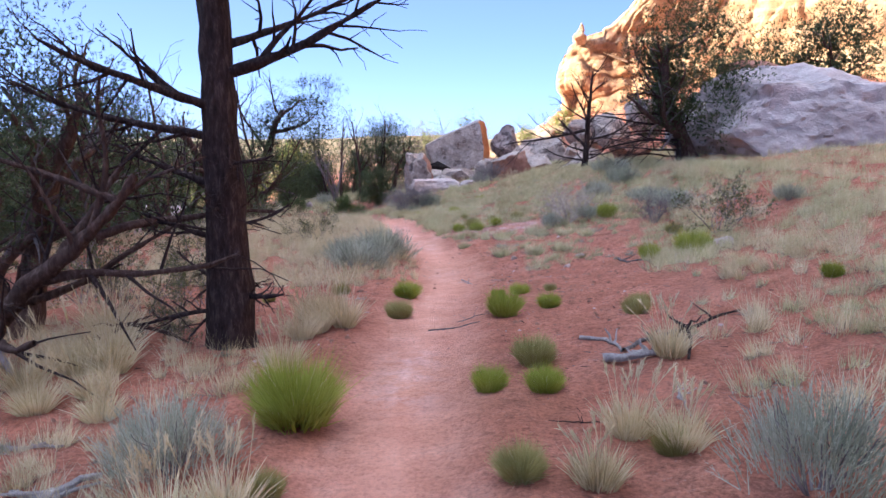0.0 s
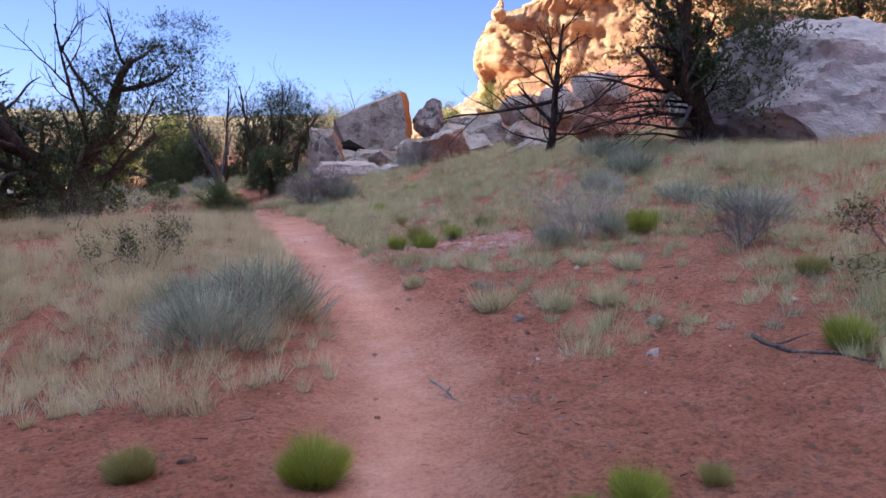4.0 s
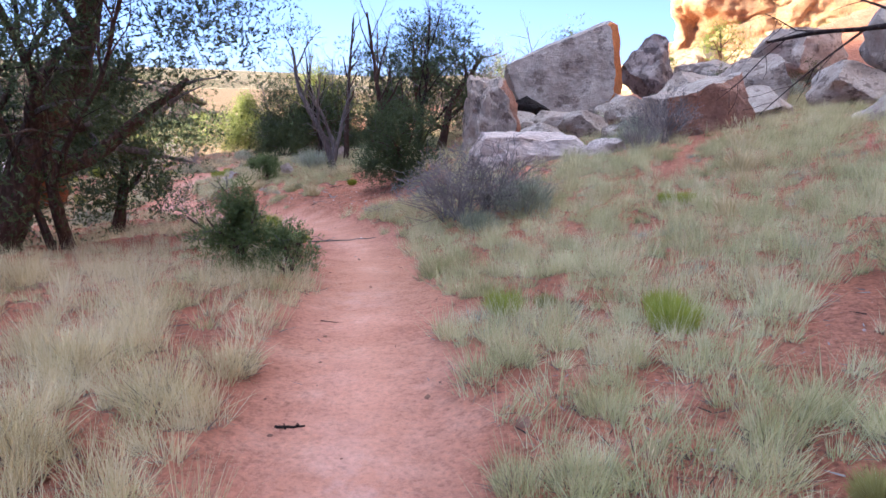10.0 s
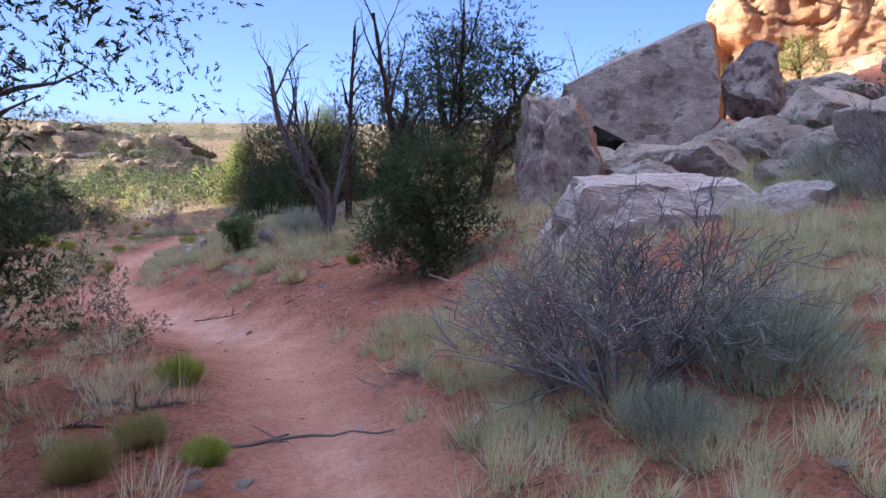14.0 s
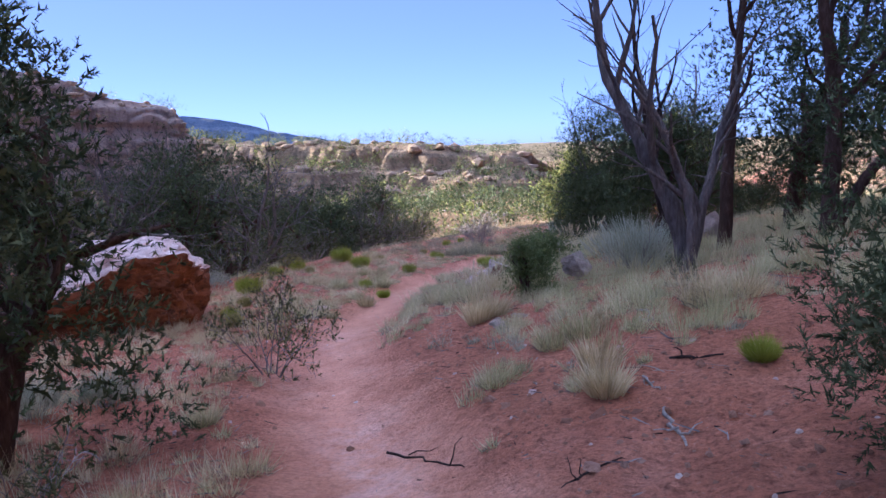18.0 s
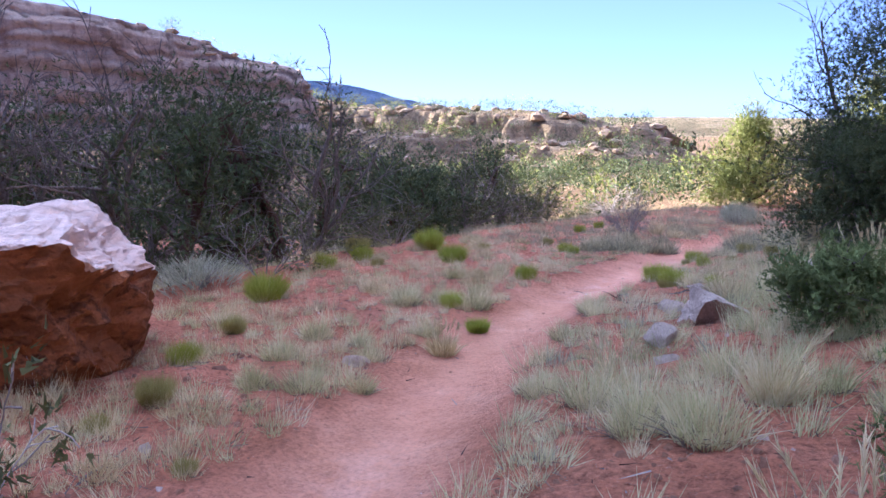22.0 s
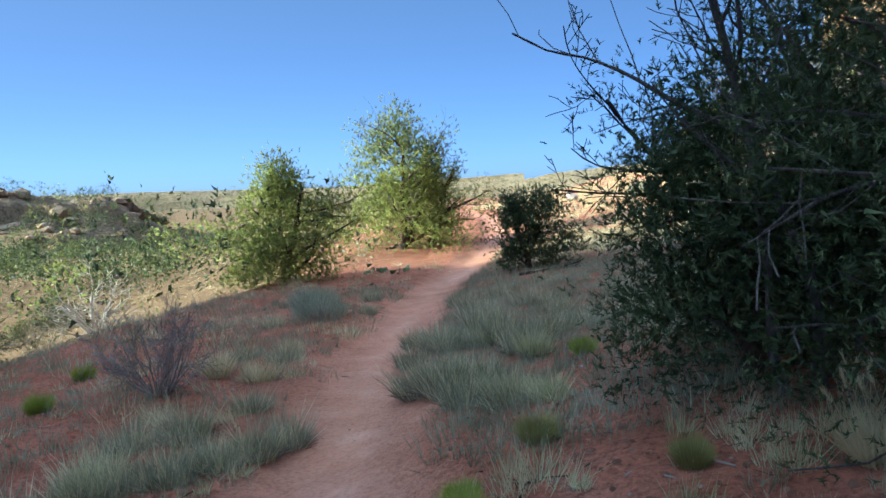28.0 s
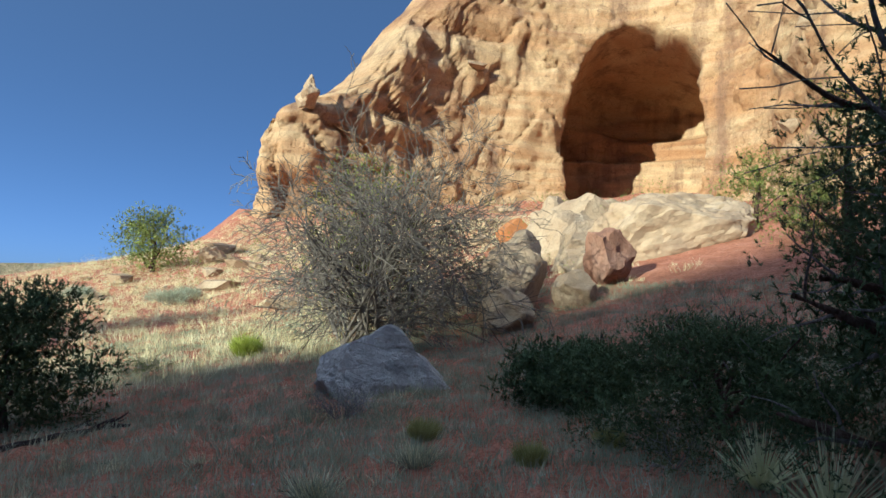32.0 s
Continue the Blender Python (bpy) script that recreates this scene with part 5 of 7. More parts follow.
boulder(6.6, 50.2, zat(6.6, 50.2) + 0.35, (1.4, 1.3, 1.3), (0, 0, 0), 130, "round red boulder on the talus", "orange_rock", (), 0.04)
boulder(3.4, 47.5, 0.6, (1.7, 1.3, 1.5), (0, 8, 30), 131, "sunlit tan boulder on the talus", "tan_rock", (), 0.07)
for _x, _y, _w, _k in ((9.5, 51.0, 1.6, 132), (4.6, 46.6, 1.5, 141), (5.6, 48.2, 1.9, 142), (1.4, 47.0, 1.1, 143), (8.2, 48.8, 1.7, 144), (3.2, 45.6, 0.9, 145), (0.6, 44.2, 0.8, 146), (-1.0, 44.6, 0.9, 147), (7.6, 47.0, 1.2, 148)):
    boulder(_x, _y, zat(_x, _y) + 0.22 * _w, (_w * 1.25, _w, _w), (8, 12, _k * 37), _k, "angular sunlit tan boulder on the talus", "tan_rock", [(0.7, -0.5, 0.6, 0.33), (-0.6, -0.4, 0.8, 0.36), (0.1, -1, 0.15, 0.38)], 0.07)
boulder(5.2, 66.5, 1.6, (1.6, 1.2, 1.0), (0, 8, 30), 133, "pale sunlit rock on the slope", "tan_rock", (), 0.07)

boulder(15.2, 73.9, 13.0, (1.9, 1.6, 1.9), (0, 0, 20), 135, "pale rock knob on the prow of the cliff", "tan_rock", (), 0.08, 4, (), "boulder")
boulder(15.3, 73.9, 13.8, (0.85, 0.8, 1.7), (0, 5, 50), 136, "small pale pinnacle on the prow of the cliff", "tan_rock", (), 0.08, 4, (), "rock_pinnacle")

# ---- shrubs ----
tuft(-0.88, 3.97, 0.68, "green")
tuft(-0.84, 3.03, 0.24, "olive")
tuft(0.35, 4.49, 0.31, "green")
tuft(0.73, 4.99, 0.41, "olive")
tuft(0.71, 4.35, 0.30, "green")
tuft(0.39, 3.08, 0.30, "olive")
tuft(1.19, 3.27, 0.25, "olive")
tuft(3.56, 5.97, 0.23, "green")
tuft(1.84, 6.15, 0.32, "olive")
tuft(-0.41, 8.59, 0.40, "green")
tuft(-0.44, 7.31, 0.35, "olive")
tuft(-1.27, 8.64, 0.28, "olive")
tuft(0.97, 7.97, 0.28, "green")
tuft(0.70, 7.87, 0.18, "green")
tuft(1.35, 8.02, 0.19, "olive")
tuft(1.18, 7.05, 0.32, "green")
tuft(0.67, 6.74, 0.45, "green")
tuft(3.77, 10.70, 0.33, "olive")
tuft(3.40, 8.90, 0.60, "green")
tuft(2.92, 9.20, 0.38, "green")
tuft(1.97, 6.43, 0.26, "olive")
tuft(-2.13, 8.30, 0.20, "olive")
tuft(3.28, 13.08, 0.46, "green")
tuft(0.43, 14.12, 0.29, "green")
tuft(0.80, 14.12, 0.35, "green")
tuft(0.75, 14.53, 0.38, "olive")
tuft(0.77, 15.02, 0.28, "olive")
tuft(1.24, 14.63, 0.37, "green")
tuft(1.21, 15.59, 0.17, "olive")
tuft(1.75, 14.85, 0.34, "olive")
tuft(0.42, 17.66, 0.29, "green")
tuft(0.66, 15.89, 0.23, "olive")
tuft(1.24, 15.31, 0.14, "olive")
tuft(-0.47, 18.01, 0.28, "green")
tuft(0.42, 17.46, 0.31, "green")
tuft(-0.20, 18.22, 0.18, "olive")
tuft(1.45, 21.29, 0.27, "green")
tuft(-3.67, 22.88, 0.42, "green")
tuft(-2.85, 21.56, 0.26, "green")
tuft(-3.26, 21.72, 0.33, "olive")
tuft(-3.37, 21.38, 0.37, "olive")
tuft(1.29, 21.49, 0.23, "green")
tuft(-3.44, 26.98, 0.24, "green")
tuft(-10.65, 29.30, 0.32, "green")
tuft(-12.15, 30.88, 0.51, "green")
tuft(-13.18, 32.39, 0.38, "green")
tuft(-13.41, 34.56, 0.6, "green")
tuft(-9.81, 28.74, 0.29, "olive")
tuft(-9.66, 28.35, 0.19, "olive")
tuft(-8.82, 28.47, 0.16, "olive")
tuft(-13.40, 33.19, 0.41, "green")
tuft(-10.44, 31.98, 0.29, "green")
tuft(-9.77, 31.62, 0.26, "green")
tuft(-10.79, 33.64, 0.31, "green")
tuft(-8.84, 33.48, 0.34, "green")
tuft(-11.13, 29.97, 0.25, "olive")
tuft(-9.21, 33.87, 0.32, "green")
tuft(-9.56, 35.53, 0.26, "green")
tuft(-10.83, 33.64, 0.25, "green")
tuft(-12.32, 33.95, 0.48, "green")
tuft(-13.67, 34.77, 0.5, "olive")
tuft(-13.88, 33.48, 0.44, "olive")
tuft(-12.99, 33.13, 0.24, "olive")
tuft(-12.82, 35.20, 0.24, "olive")
tuft(-11.74, 35.86, 0.30, "green")
tuft(-8.22, 33.02, 0.22, "green")
tuft(-8.85, 33.36, 0.19, "olive")
tuft(-9.55, 35.71, 0.22, "green")
tuft(-9.17, 34.93, 0.19, "green")
tuft(-9.54, 35.28, 0.12, "olive")
tuft(-12.89, 37.99, 0.26, "green")
tuft(-13.30, 39.34, 0.26, "green")
tuft(-11.49, 35.70, 0.24, "green")
tuft(-12.33, 36.21, 0.22, "olive")
tuft(-9.17, 36.21, 0.29, "olive")
tuft(-8.90, 35.08, 0.17, "olive")
tuft(-8.63, 35.54, 0.20, "olive")
tuft(-8.60, 37.95, 0.16, "olive")
tuft(-8.68, 37.69, 0.24, "green")
tuft(-4.24, 47.66, 0.67, "green")
tuft(-6.08, 39.90, 0.28, "olive")
tuft(-6.63, 40.18, 0.30, "olive")
tuft(-6.51, 41.30, 0.31, "olive")
sage(-1.40, 3.29, 0.70, 0.58)
sage(1.57, 2.64, 0.71, 0.64)
sage(-1.32, 10.75, 1.05, 0.68)
sage(4.25, 12.37, 1.12, 0.56)
sage(5.45, 10.46, 0.54, 0.36)
twig_bush(2.62, 13.5, 1.1, 0.85, "pale_twig", "pale leafless bush of upright dry stems")
sage(2.25, 13.35, 0.5, 0.4)
sage(2.95, 13.25, 0.55, 0.42)
sage(4.40, 17.10, 1.1, 0.6)
sage(4.22, 13.80, 0.83, 0.41)
sage(4.30, 15.80, 0.9, 0.6)
sage(3.6, 15.2, 0.7, 0.5)
sage(-0.25, 21.86, 0.8, 0.7)
sage(-0.75, 21.45, 0.5, 0.36)
twig_bush(-0.6, 22.25, 1.2, 0.9)
twig_bush(-1.15, 22.1, 1.0, 0.8)
sage(1.88, 26.29, 0.73, 0.58)
sage(-4.98, 29.62, 0.92, 0.71)
sage(-13.25, 30.65, 1.11, 0.52)
sage(-11.74, 42.50, 0.78, 0.62)
sage(-11.54, 42.07, 0.81, 0.55)
sage(-7.84, 26.00, 0.52, 0.39)
sage(-8.10, 25.58, 0.54, 0.46)
sage(-0.70, 58.17, 1.45, 0.73)
sage(-1.57, 62.91, 1.21, 0.73)
sage(0.23, 58.79, 1.11, 0.65)
sage(-1.37, 63.63, 1.22, 0.71)
twig_bush(-0.91, 21.93, 1.36, 0.94)
twig_bush(1.50, 24.22, 0.61, 0.61)
twig_bush(1.95, 25.0, 1.0, 0.95)
sage(1.6, 24.9, 0.7, 0.55)
shrub(4.2, 10.0, 1.3, 0.95)
twig_bush(3.80, 11.79, 0.63, 0.63)
twig_bush(-12.06, 38.31, 0.87, 0.82)
twig_bush(-6.25, 42.64, 0.63, 0.38)
shrub(-7.39, 27.24, 1.0, 1.0)
shrub(-4.94, 24.14, 0.74, 0.63)
shrub(-2.46, 13.41, 0.97, 0.75)
shrub(-13.33, 31.58, 1.65, 1.07)
shrub(-14.45, 34.63, 1.34, 0.96)
shrub(-15.05, 39.46, 2.08, 1.24)
shrub(-4.15, 28.29, 0.32, 0.36)
shrub(-15.35, 40.06, 1.29, 1.08)
shrub(-15.66, 35.35, 1.53, 0.97)
shrub(-6.37, 39.35, 0.69, 0.42)
shrub(-6.05, 47.48, 0.74, 0.37)
shrub(-5.93, 47.55, 0.76, 0.38)

# ---- single bunches of grass beside the trail ----
def make_bunch(kind, seed):
    """A rounded bunch of fine arching blades, 1 m across and 1 m high."""
    def make():
        rng = np.random.default_rng(seed)
        root = new("bunch_grass")
        for name, mat, n, lo, hi, label in (("thatch", "thatch", 200, 0.25, 0.55, "grey-brown dead thatch"), ("old_blades", "straw", 150, 0.3, 0.95, "dry straw-coloured blades"), ("blades", kind, 380, 0.25, 0.85, "")):
            a, r = rng.uniform(0, 6.283, n), rng.uniform(0, 1, n) ** 0.5
            lump = 1 + 0.2 * np.sin(3 * a + seed)
            base = np.stack([np.cos(a) * r * 0.32, np.sin(a) * r * 0.32, 0 * a], 1)
            way = np.stack([np.cos(a) * r * 0.33, np.sin(a) * r * 0.33, np.ones(n)], 1) + rng.normal(size=(n, 3)) * 0.24
            if name == "thatch":
                way[:, :2] *= 3.0
            ln = rng.uniform(lo, hi, n) * lump * (1.1 - 0.4 * r)
            part(name, quads(name, *blades(rng, base, way, ln, np.full(n, 0.012), 0.1, 2), M[mat]), root, label, "stuff")
        return root
    return make


def bunch(x, y, width, kind="grey_grass"):
    k = random.randrange(3)
    label = {"grey_grass": "pale grey-green bunch grass clump on red soil", "straw": "dry straw-coloured bunch grass clump on red soil", "olive_grass": "olive-grey bunch grass clump in the shaded meadow"}[kind]
    width *= 0.72
    h = width * random.uniform(0.6, 0.9) + 0.04
    return placed(("bunch", kind, k), make_bunch(kind, 80 + k), x, y, (width, width, h), random.uniform(0, 6.28), label, "grass", "grass clumps", "bunch_grass")


bunch(0.47, 12.39, 0.37)
bunch(0.90, 12.91, 0.32)
bunch(1.11, 11.46, 0.63)
bunch(1.61, 11.13, 0.58)
bunch(2.01, 11.01, 0.53)
bunch(1.21, 12.87, 0.47)
bunch(1.95, 12.63, 0.53)
bunch(2.35, 12.36, 0.53)
bunch(2.66, 12.01, 0.53)
bunch(-0.04, 15.53, 0.42)
bunch(-0.41, 16.04, 0.37)
bunch(0.41, 16.07, 0.42)
bunch(0.71, 16.47, 0.37)
bunch(-1.12, 14.45, 0.37)
bunch(-1.02, 19.46, 0.53)
bunch(-0.77, 19.16, 0.42)
bunch(-0.47, 19.24, 0.42)
bunch(-0.44, 20.67, 0.37)
bunch(0.12, 20.27, 0.42)
bunch(0.04, 19.15, 0.42)
bunch(0.53, 19.73, 0.42)
bunch(0.27, 18.80, 0.42)
bunch(-2.00, 22.70, 0.42)
bunch(-1.25, 21.70, 0.32)
bunch(0.56, 21.19, 0.37)
bunch(-0.24, 19.64, 0.37)
bunch(-4.92, 26.92, 0.47)
bunch(-4.83, 27.53, 0.53)
bunch(-4.71, 27.74, 0.53)
bunch(-5.47, 28.20, 0.37)
bunch(-10.22, 29.86, 0.53)
bunch(-9.66, 30.27, 0.42)
bunch(-9.88, 31.09, 0.42)
bunch(-6.73, 26.06, 0.42)
bunch(-7.18, 29.71, 0.47)
bunch(-7.02, 29.87, 0.37)
bunch(-4.28, 26.69, 0.32)
bunch(-3.97, 28.13, 0.73, "straw")
bunch(-3.75, 28.17, 0.63, "straw")
bunch(-9.74, 29.35, 0.42)
bunch(-9.39, 29.52, 0.47)
bunch(-9.21, 29.84, 0.37)
bunch(-10.53, 30.40, 0.53)
bunch(-10.11, 30.55, 0.42)
bunch(-10.89, 31.77, 0.53)
bunch(-10.68, 32.67, 0.47)
bunch(-8.01, 30.18, 0.42)
bunch(-7.59, 30.04, 0.53)
bunch(-7.20, 29.88, 0.58)
bunch(-6.89, 29.79, 0.63)
bunch(-8.68, 31.39, 0.42)
bunch(-8.81, 32.07, 0.47)
bunch(-7.12, 30.60, 0.53)
bunch(-7.83, 31.30, 0.42)
bunch(-10.71, 32.13, 0.53)
bunch(-10.28, 32.17, 0.58)
bunch(-11.91, 32.38, 0.42, "straw")
bunch(-11.52, 33.17, 0.53)
bunch(-11.35, 33.39, 0.42, "straw")
bunch(-11.22, 34.73, 0.32, "straw")
bunch(-11.60, 36.43, 0.63)
bunch(-8.64, 33.44, 0.47, "straw")
bunch(-7.90, 32.54, 0.63, "straw")
bunch(-7.76, 32.87, 0.53, "straw")
bunch(-8.99, 32.23, 0.42)
bunch(-11.09, 31.95, 0.53)
bunch(-11.66, 31.94, 0.53, "straw")
bunch(-9.55, 37.78, 0.53)
bunch(-9.25, 37.13, 0.58)
bunch(-9.03, 36.87, 0.53)
bunch(-9.32, 38.81, 0.53)
bunch(-8.99, 38.05, 0.53)
bunch(-11.78, 37.59, 0.42, "straw")
bunch(-0.16, 15.02, 0.47)
bunch(0.09, 15.33, 0.47)
bunch(0.31, 15.70, 0.42)
bunch(0.50, 16.29, 0.42)
bunch(0.89, 16.24, 0.42)
bunch(1.54, 16.47, 0.53)
bunch(-0.97, 13.63, 0.53, "straw")
bunch(-1.43, 14.10, 0.63, "straw")
bunch(-1.19, 14.59, 0.53, "straw")
bunch(-1.41, 13.61, 0.53, "straw")
bunch(-0.21, 16.03, 0.42)
bunch(-0.42, 17.10, 0.42)
bunch(-0.17, 17.37, 0.42)
bunch(-0.07, 16.55, 0.37)
bunch(-1.91, 16.49, 0.63, "straw")
bunch(-2.51, 16.85, 0.63, "straw")
bunch(-1.79, 16.96, 0.53, "straw")
bunch(-2.72, 17.75, 0.63, "straw")
bunch(-2.24, 16.10, 0.53, "straw")
bunch(-0.61, 18.49, 0.37)

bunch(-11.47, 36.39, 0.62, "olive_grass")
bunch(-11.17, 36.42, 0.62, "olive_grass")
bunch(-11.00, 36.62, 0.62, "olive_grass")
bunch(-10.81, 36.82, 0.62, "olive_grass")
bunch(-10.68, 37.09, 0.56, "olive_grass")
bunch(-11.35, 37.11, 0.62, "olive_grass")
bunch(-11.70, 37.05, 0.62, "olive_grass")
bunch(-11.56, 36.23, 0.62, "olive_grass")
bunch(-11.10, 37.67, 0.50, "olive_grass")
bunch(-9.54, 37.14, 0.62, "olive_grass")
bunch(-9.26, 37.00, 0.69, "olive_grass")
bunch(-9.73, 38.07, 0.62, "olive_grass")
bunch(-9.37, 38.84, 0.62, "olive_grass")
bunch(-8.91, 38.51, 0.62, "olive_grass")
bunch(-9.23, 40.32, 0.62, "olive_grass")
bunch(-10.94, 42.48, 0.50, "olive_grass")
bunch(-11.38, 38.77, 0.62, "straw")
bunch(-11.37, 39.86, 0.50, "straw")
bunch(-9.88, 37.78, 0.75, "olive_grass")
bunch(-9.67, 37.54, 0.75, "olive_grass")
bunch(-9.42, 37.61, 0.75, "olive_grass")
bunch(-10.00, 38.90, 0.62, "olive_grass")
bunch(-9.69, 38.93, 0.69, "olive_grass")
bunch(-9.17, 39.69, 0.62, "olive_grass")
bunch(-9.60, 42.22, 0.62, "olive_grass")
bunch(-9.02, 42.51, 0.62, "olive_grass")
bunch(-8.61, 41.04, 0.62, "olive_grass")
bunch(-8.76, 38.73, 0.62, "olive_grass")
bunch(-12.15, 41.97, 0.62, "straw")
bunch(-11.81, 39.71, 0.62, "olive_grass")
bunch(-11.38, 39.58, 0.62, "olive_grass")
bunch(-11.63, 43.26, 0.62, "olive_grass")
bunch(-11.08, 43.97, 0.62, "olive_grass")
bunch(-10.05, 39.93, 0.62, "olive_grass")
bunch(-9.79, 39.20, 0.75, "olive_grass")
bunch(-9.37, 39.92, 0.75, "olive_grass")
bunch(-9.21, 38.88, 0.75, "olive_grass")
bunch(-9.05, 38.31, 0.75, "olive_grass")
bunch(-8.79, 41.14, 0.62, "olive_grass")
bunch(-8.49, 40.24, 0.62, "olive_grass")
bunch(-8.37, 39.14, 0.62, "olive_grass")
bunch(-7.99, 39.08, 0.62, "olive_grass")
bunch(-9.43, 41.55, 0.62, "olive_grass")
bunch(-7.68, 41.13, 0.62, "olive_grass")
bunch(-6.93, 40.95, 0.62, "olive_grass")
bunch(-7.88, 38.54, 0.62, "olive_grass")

# ---- brush in the wash ----
for _k in range(30):
    _a, _r = radians(random.uniform(28, 82)), random.uniform(13, 36)
    _w = random.uniform(1.0, 2.0)
    shrub(-8 - math.sin(_a) * _r, 27 + math.cos(_a) * _r, _w, _w * 0.75)

# ---- small stones and fallen wood ----
small_stone(3.82, 8.86, 0.34, 0.14)
small_stone(2.22, 10.43, 0.17, 0.07)
small_stone(1.24, 10.98, 0.11, 0.08)
small_stone(-0.23, 21.13, 0.12, 0.03)
small_stone(-2.60, 21.38, 0.12, 0.04)
small_stone(-1.76, 24.50, 0.19, 0.11)
small_stone(-2.69, 24.66, 0.08, 0.03)
small_stone(-5.63, 28.21, 0.14, 0.08)
small_stone(-5.62, 28.54, 0.10, 0.05)
small_stone(-5.80, 28.39, 0.14, 0.08)
small_stone(-5.73, 28.63, 0.11, 0.04)
small_stone(-9.61, 30.13, 0.21, 0.10)
small_stone(-7.87, 31.30, 0.20, 0.10)
small_stone(-7.60, 30.84, 0.18, 0.07)
small_stone(-7.83, 31.22, 0.27, 0.16)
small_stone(-8.25, 32.25, 0.32, 0.10)
small_stone(-8.48, 33.16, 0.15, 0.06)
small_stone(-9.19, 28.43, 0.08, 0.05)
small_stone(-2.84, 21.40, 0.08, 0.03)
small_stone(-2.76, 21.27, 0.09, 0.04)
small_stone(0.30, 16.24, 0.06, 0.02)
small_stone(-4.05, 67.06, 0.80, 0.54)
stick(2.64, 9.75, 2.93, 8.90, 0.018, "grey_wood", "grey fallen branch on red soil", 501)
stick(3.04, 8.83, 3.02, 8.41, 0.018, "white_wood", "bleached stick on red soil", 502)
stick(0.37, 10.03, 0.46, 9.50, 0.010, "white_wood", "curved bleached stick on the trail", 503)
stick(0.19, 6.90, 0.55, 6.89, 0.006, "grey_wood", "long grey stick across red soil", 504)
stick(-1.19, 7.85, -1.06, 8.36, 0.008, "white_wood", "bleached branch on bare soil", 505)
stick(-1.03, 7.38, -0.77, 7.32, 0.010, "white_wood", "bleached branch on bare soil", 506)
stick(-1.02, 8.05, -0.89, 7.96, 0.010, "white_wood", "bleached piece of wood on soil", 507)
stick(1.18, 5.39, 1.37, 4.88, 0.021, "white_wood", "bleached gnarled branch on red soil", 508)
stick(1.37, 4.88, 1.77, 5.20, 0.021, "grey_wood", "gnarled grey branch on red soil", 509)
stick(1.87, 5.12, 2.56, 5.59, 0.020, "dark_bark", "arched dark branch on red soil", 510)
stick(1.54, 4.12, 1.43, 3.65, 0.013, "white_wood", "bleached forked stick on red soil", 511)
stick(-0.10, 6.62, 0.42, 6.61, 0.009, "grey_wood", "thin stick across the trail", 512)
stick(-2.59, 3.79, -2.19, 3.73, 0.017, "white_wood", "bleached fallen limb among dry grass", 513)
stick(-2.15, 3.19, -1.90, 3.15, 0.020, "white_wood", "bleached fallen limb among dry grass", 514)
stick(0.66, 3.82, 0.99, 3.72, 0.005, "dark_bark", "thin dark twig on red soil", 515)
stick(-2.89, 21.77, -2.0, 21.95, 0.011, "brown_twig", "long pale stick across the trail", 516)
stick(-3.93, 22.00, -3.56, 22.09, 0.010, "juniper_bark", "dark fallen branch beside the trail", 517)
stick(-4.08, 22.56, -3.36, 22.41, 0.020, "grey_wood", "grey fallen log with stones", 518)
stick(-5.20, 26.16, -4.51, 25.92, 0.008, "dark_bark", "dark stick on the trail", 520)
stick(-3.91, 25.64, -3.74, 25.91, 0.006, "dark_bark", "dark stick on the bank", 521)
stick(-3.73, 26.37, -3.55, 26.05, 0.011, "white_wood", "bleached piece of wood on soil", 522)
stick(-3.91, 27.08, -3.64, 27.07, 0.011, "dark_bark", "dark stick on the bank", 523)
stick(-4.37, 27.93, -4.23, 27.81, 0.013, "white_wood", "bleached piece of wood on soil", 525)
stick(-4.10, 27.52, -3.87, 27.41, 0.009, "grey_wood", "grey branch on the bank", 526)
stick(-3.97, 26.80, -3.83, 26.62, 0.008, "white_wood", "bleached stick on the bank", 527)
stick(-4.04, 26.96, -3.78, 26.87, 0.003, "pale_twig", "thin dry stems on the bank", 528)
stick(-4.44, 28.07, -4.31, 27.93, 0.009, "white_wood", "bleached forked stick on red soil", 529)
stick(-9.03, 28.07, -9.27, 28.37, 0.009, "grey_wood", "grey branch on bare soil", 530)
stick(-9.01, 32.71, -8.47, 32.50, 0.014, "dark_bark", "dark fallen log beside the trail", 531)
stick(-8.58, 32.87, -8.29, 32.86, 0.011, "grey_wood", "grey fallen branch beside the trail", 532)
stick(-11.07, 36.43, -10.92, 36.61, 0.006, "dark_bark", "dark twig lying on red soil", 533)
stick(-9.33, 35.52, -9.10, 35.68, 0.007, "dark_bark", "dark twig on red soil", 534)
stick(-11.07, 36.14, -10.96, 36.25, 0.007, "dark_bark", "dark twig lying on red soil", 535)
stick(-8.54, 44.56, -7.42, 44.44, 0.035, "dark_bark", "dark fallen log under a juniper", 536)
stick(-7.93, 44.95, -7.47, 44.51, 0.025, "dark_bark", "dark fallen log under a juniper", 537)
stick(-1.42, 16.50, -1.30, 16.53, 0.008, "dark_bark", "dark bit of wood on the trail", 538)

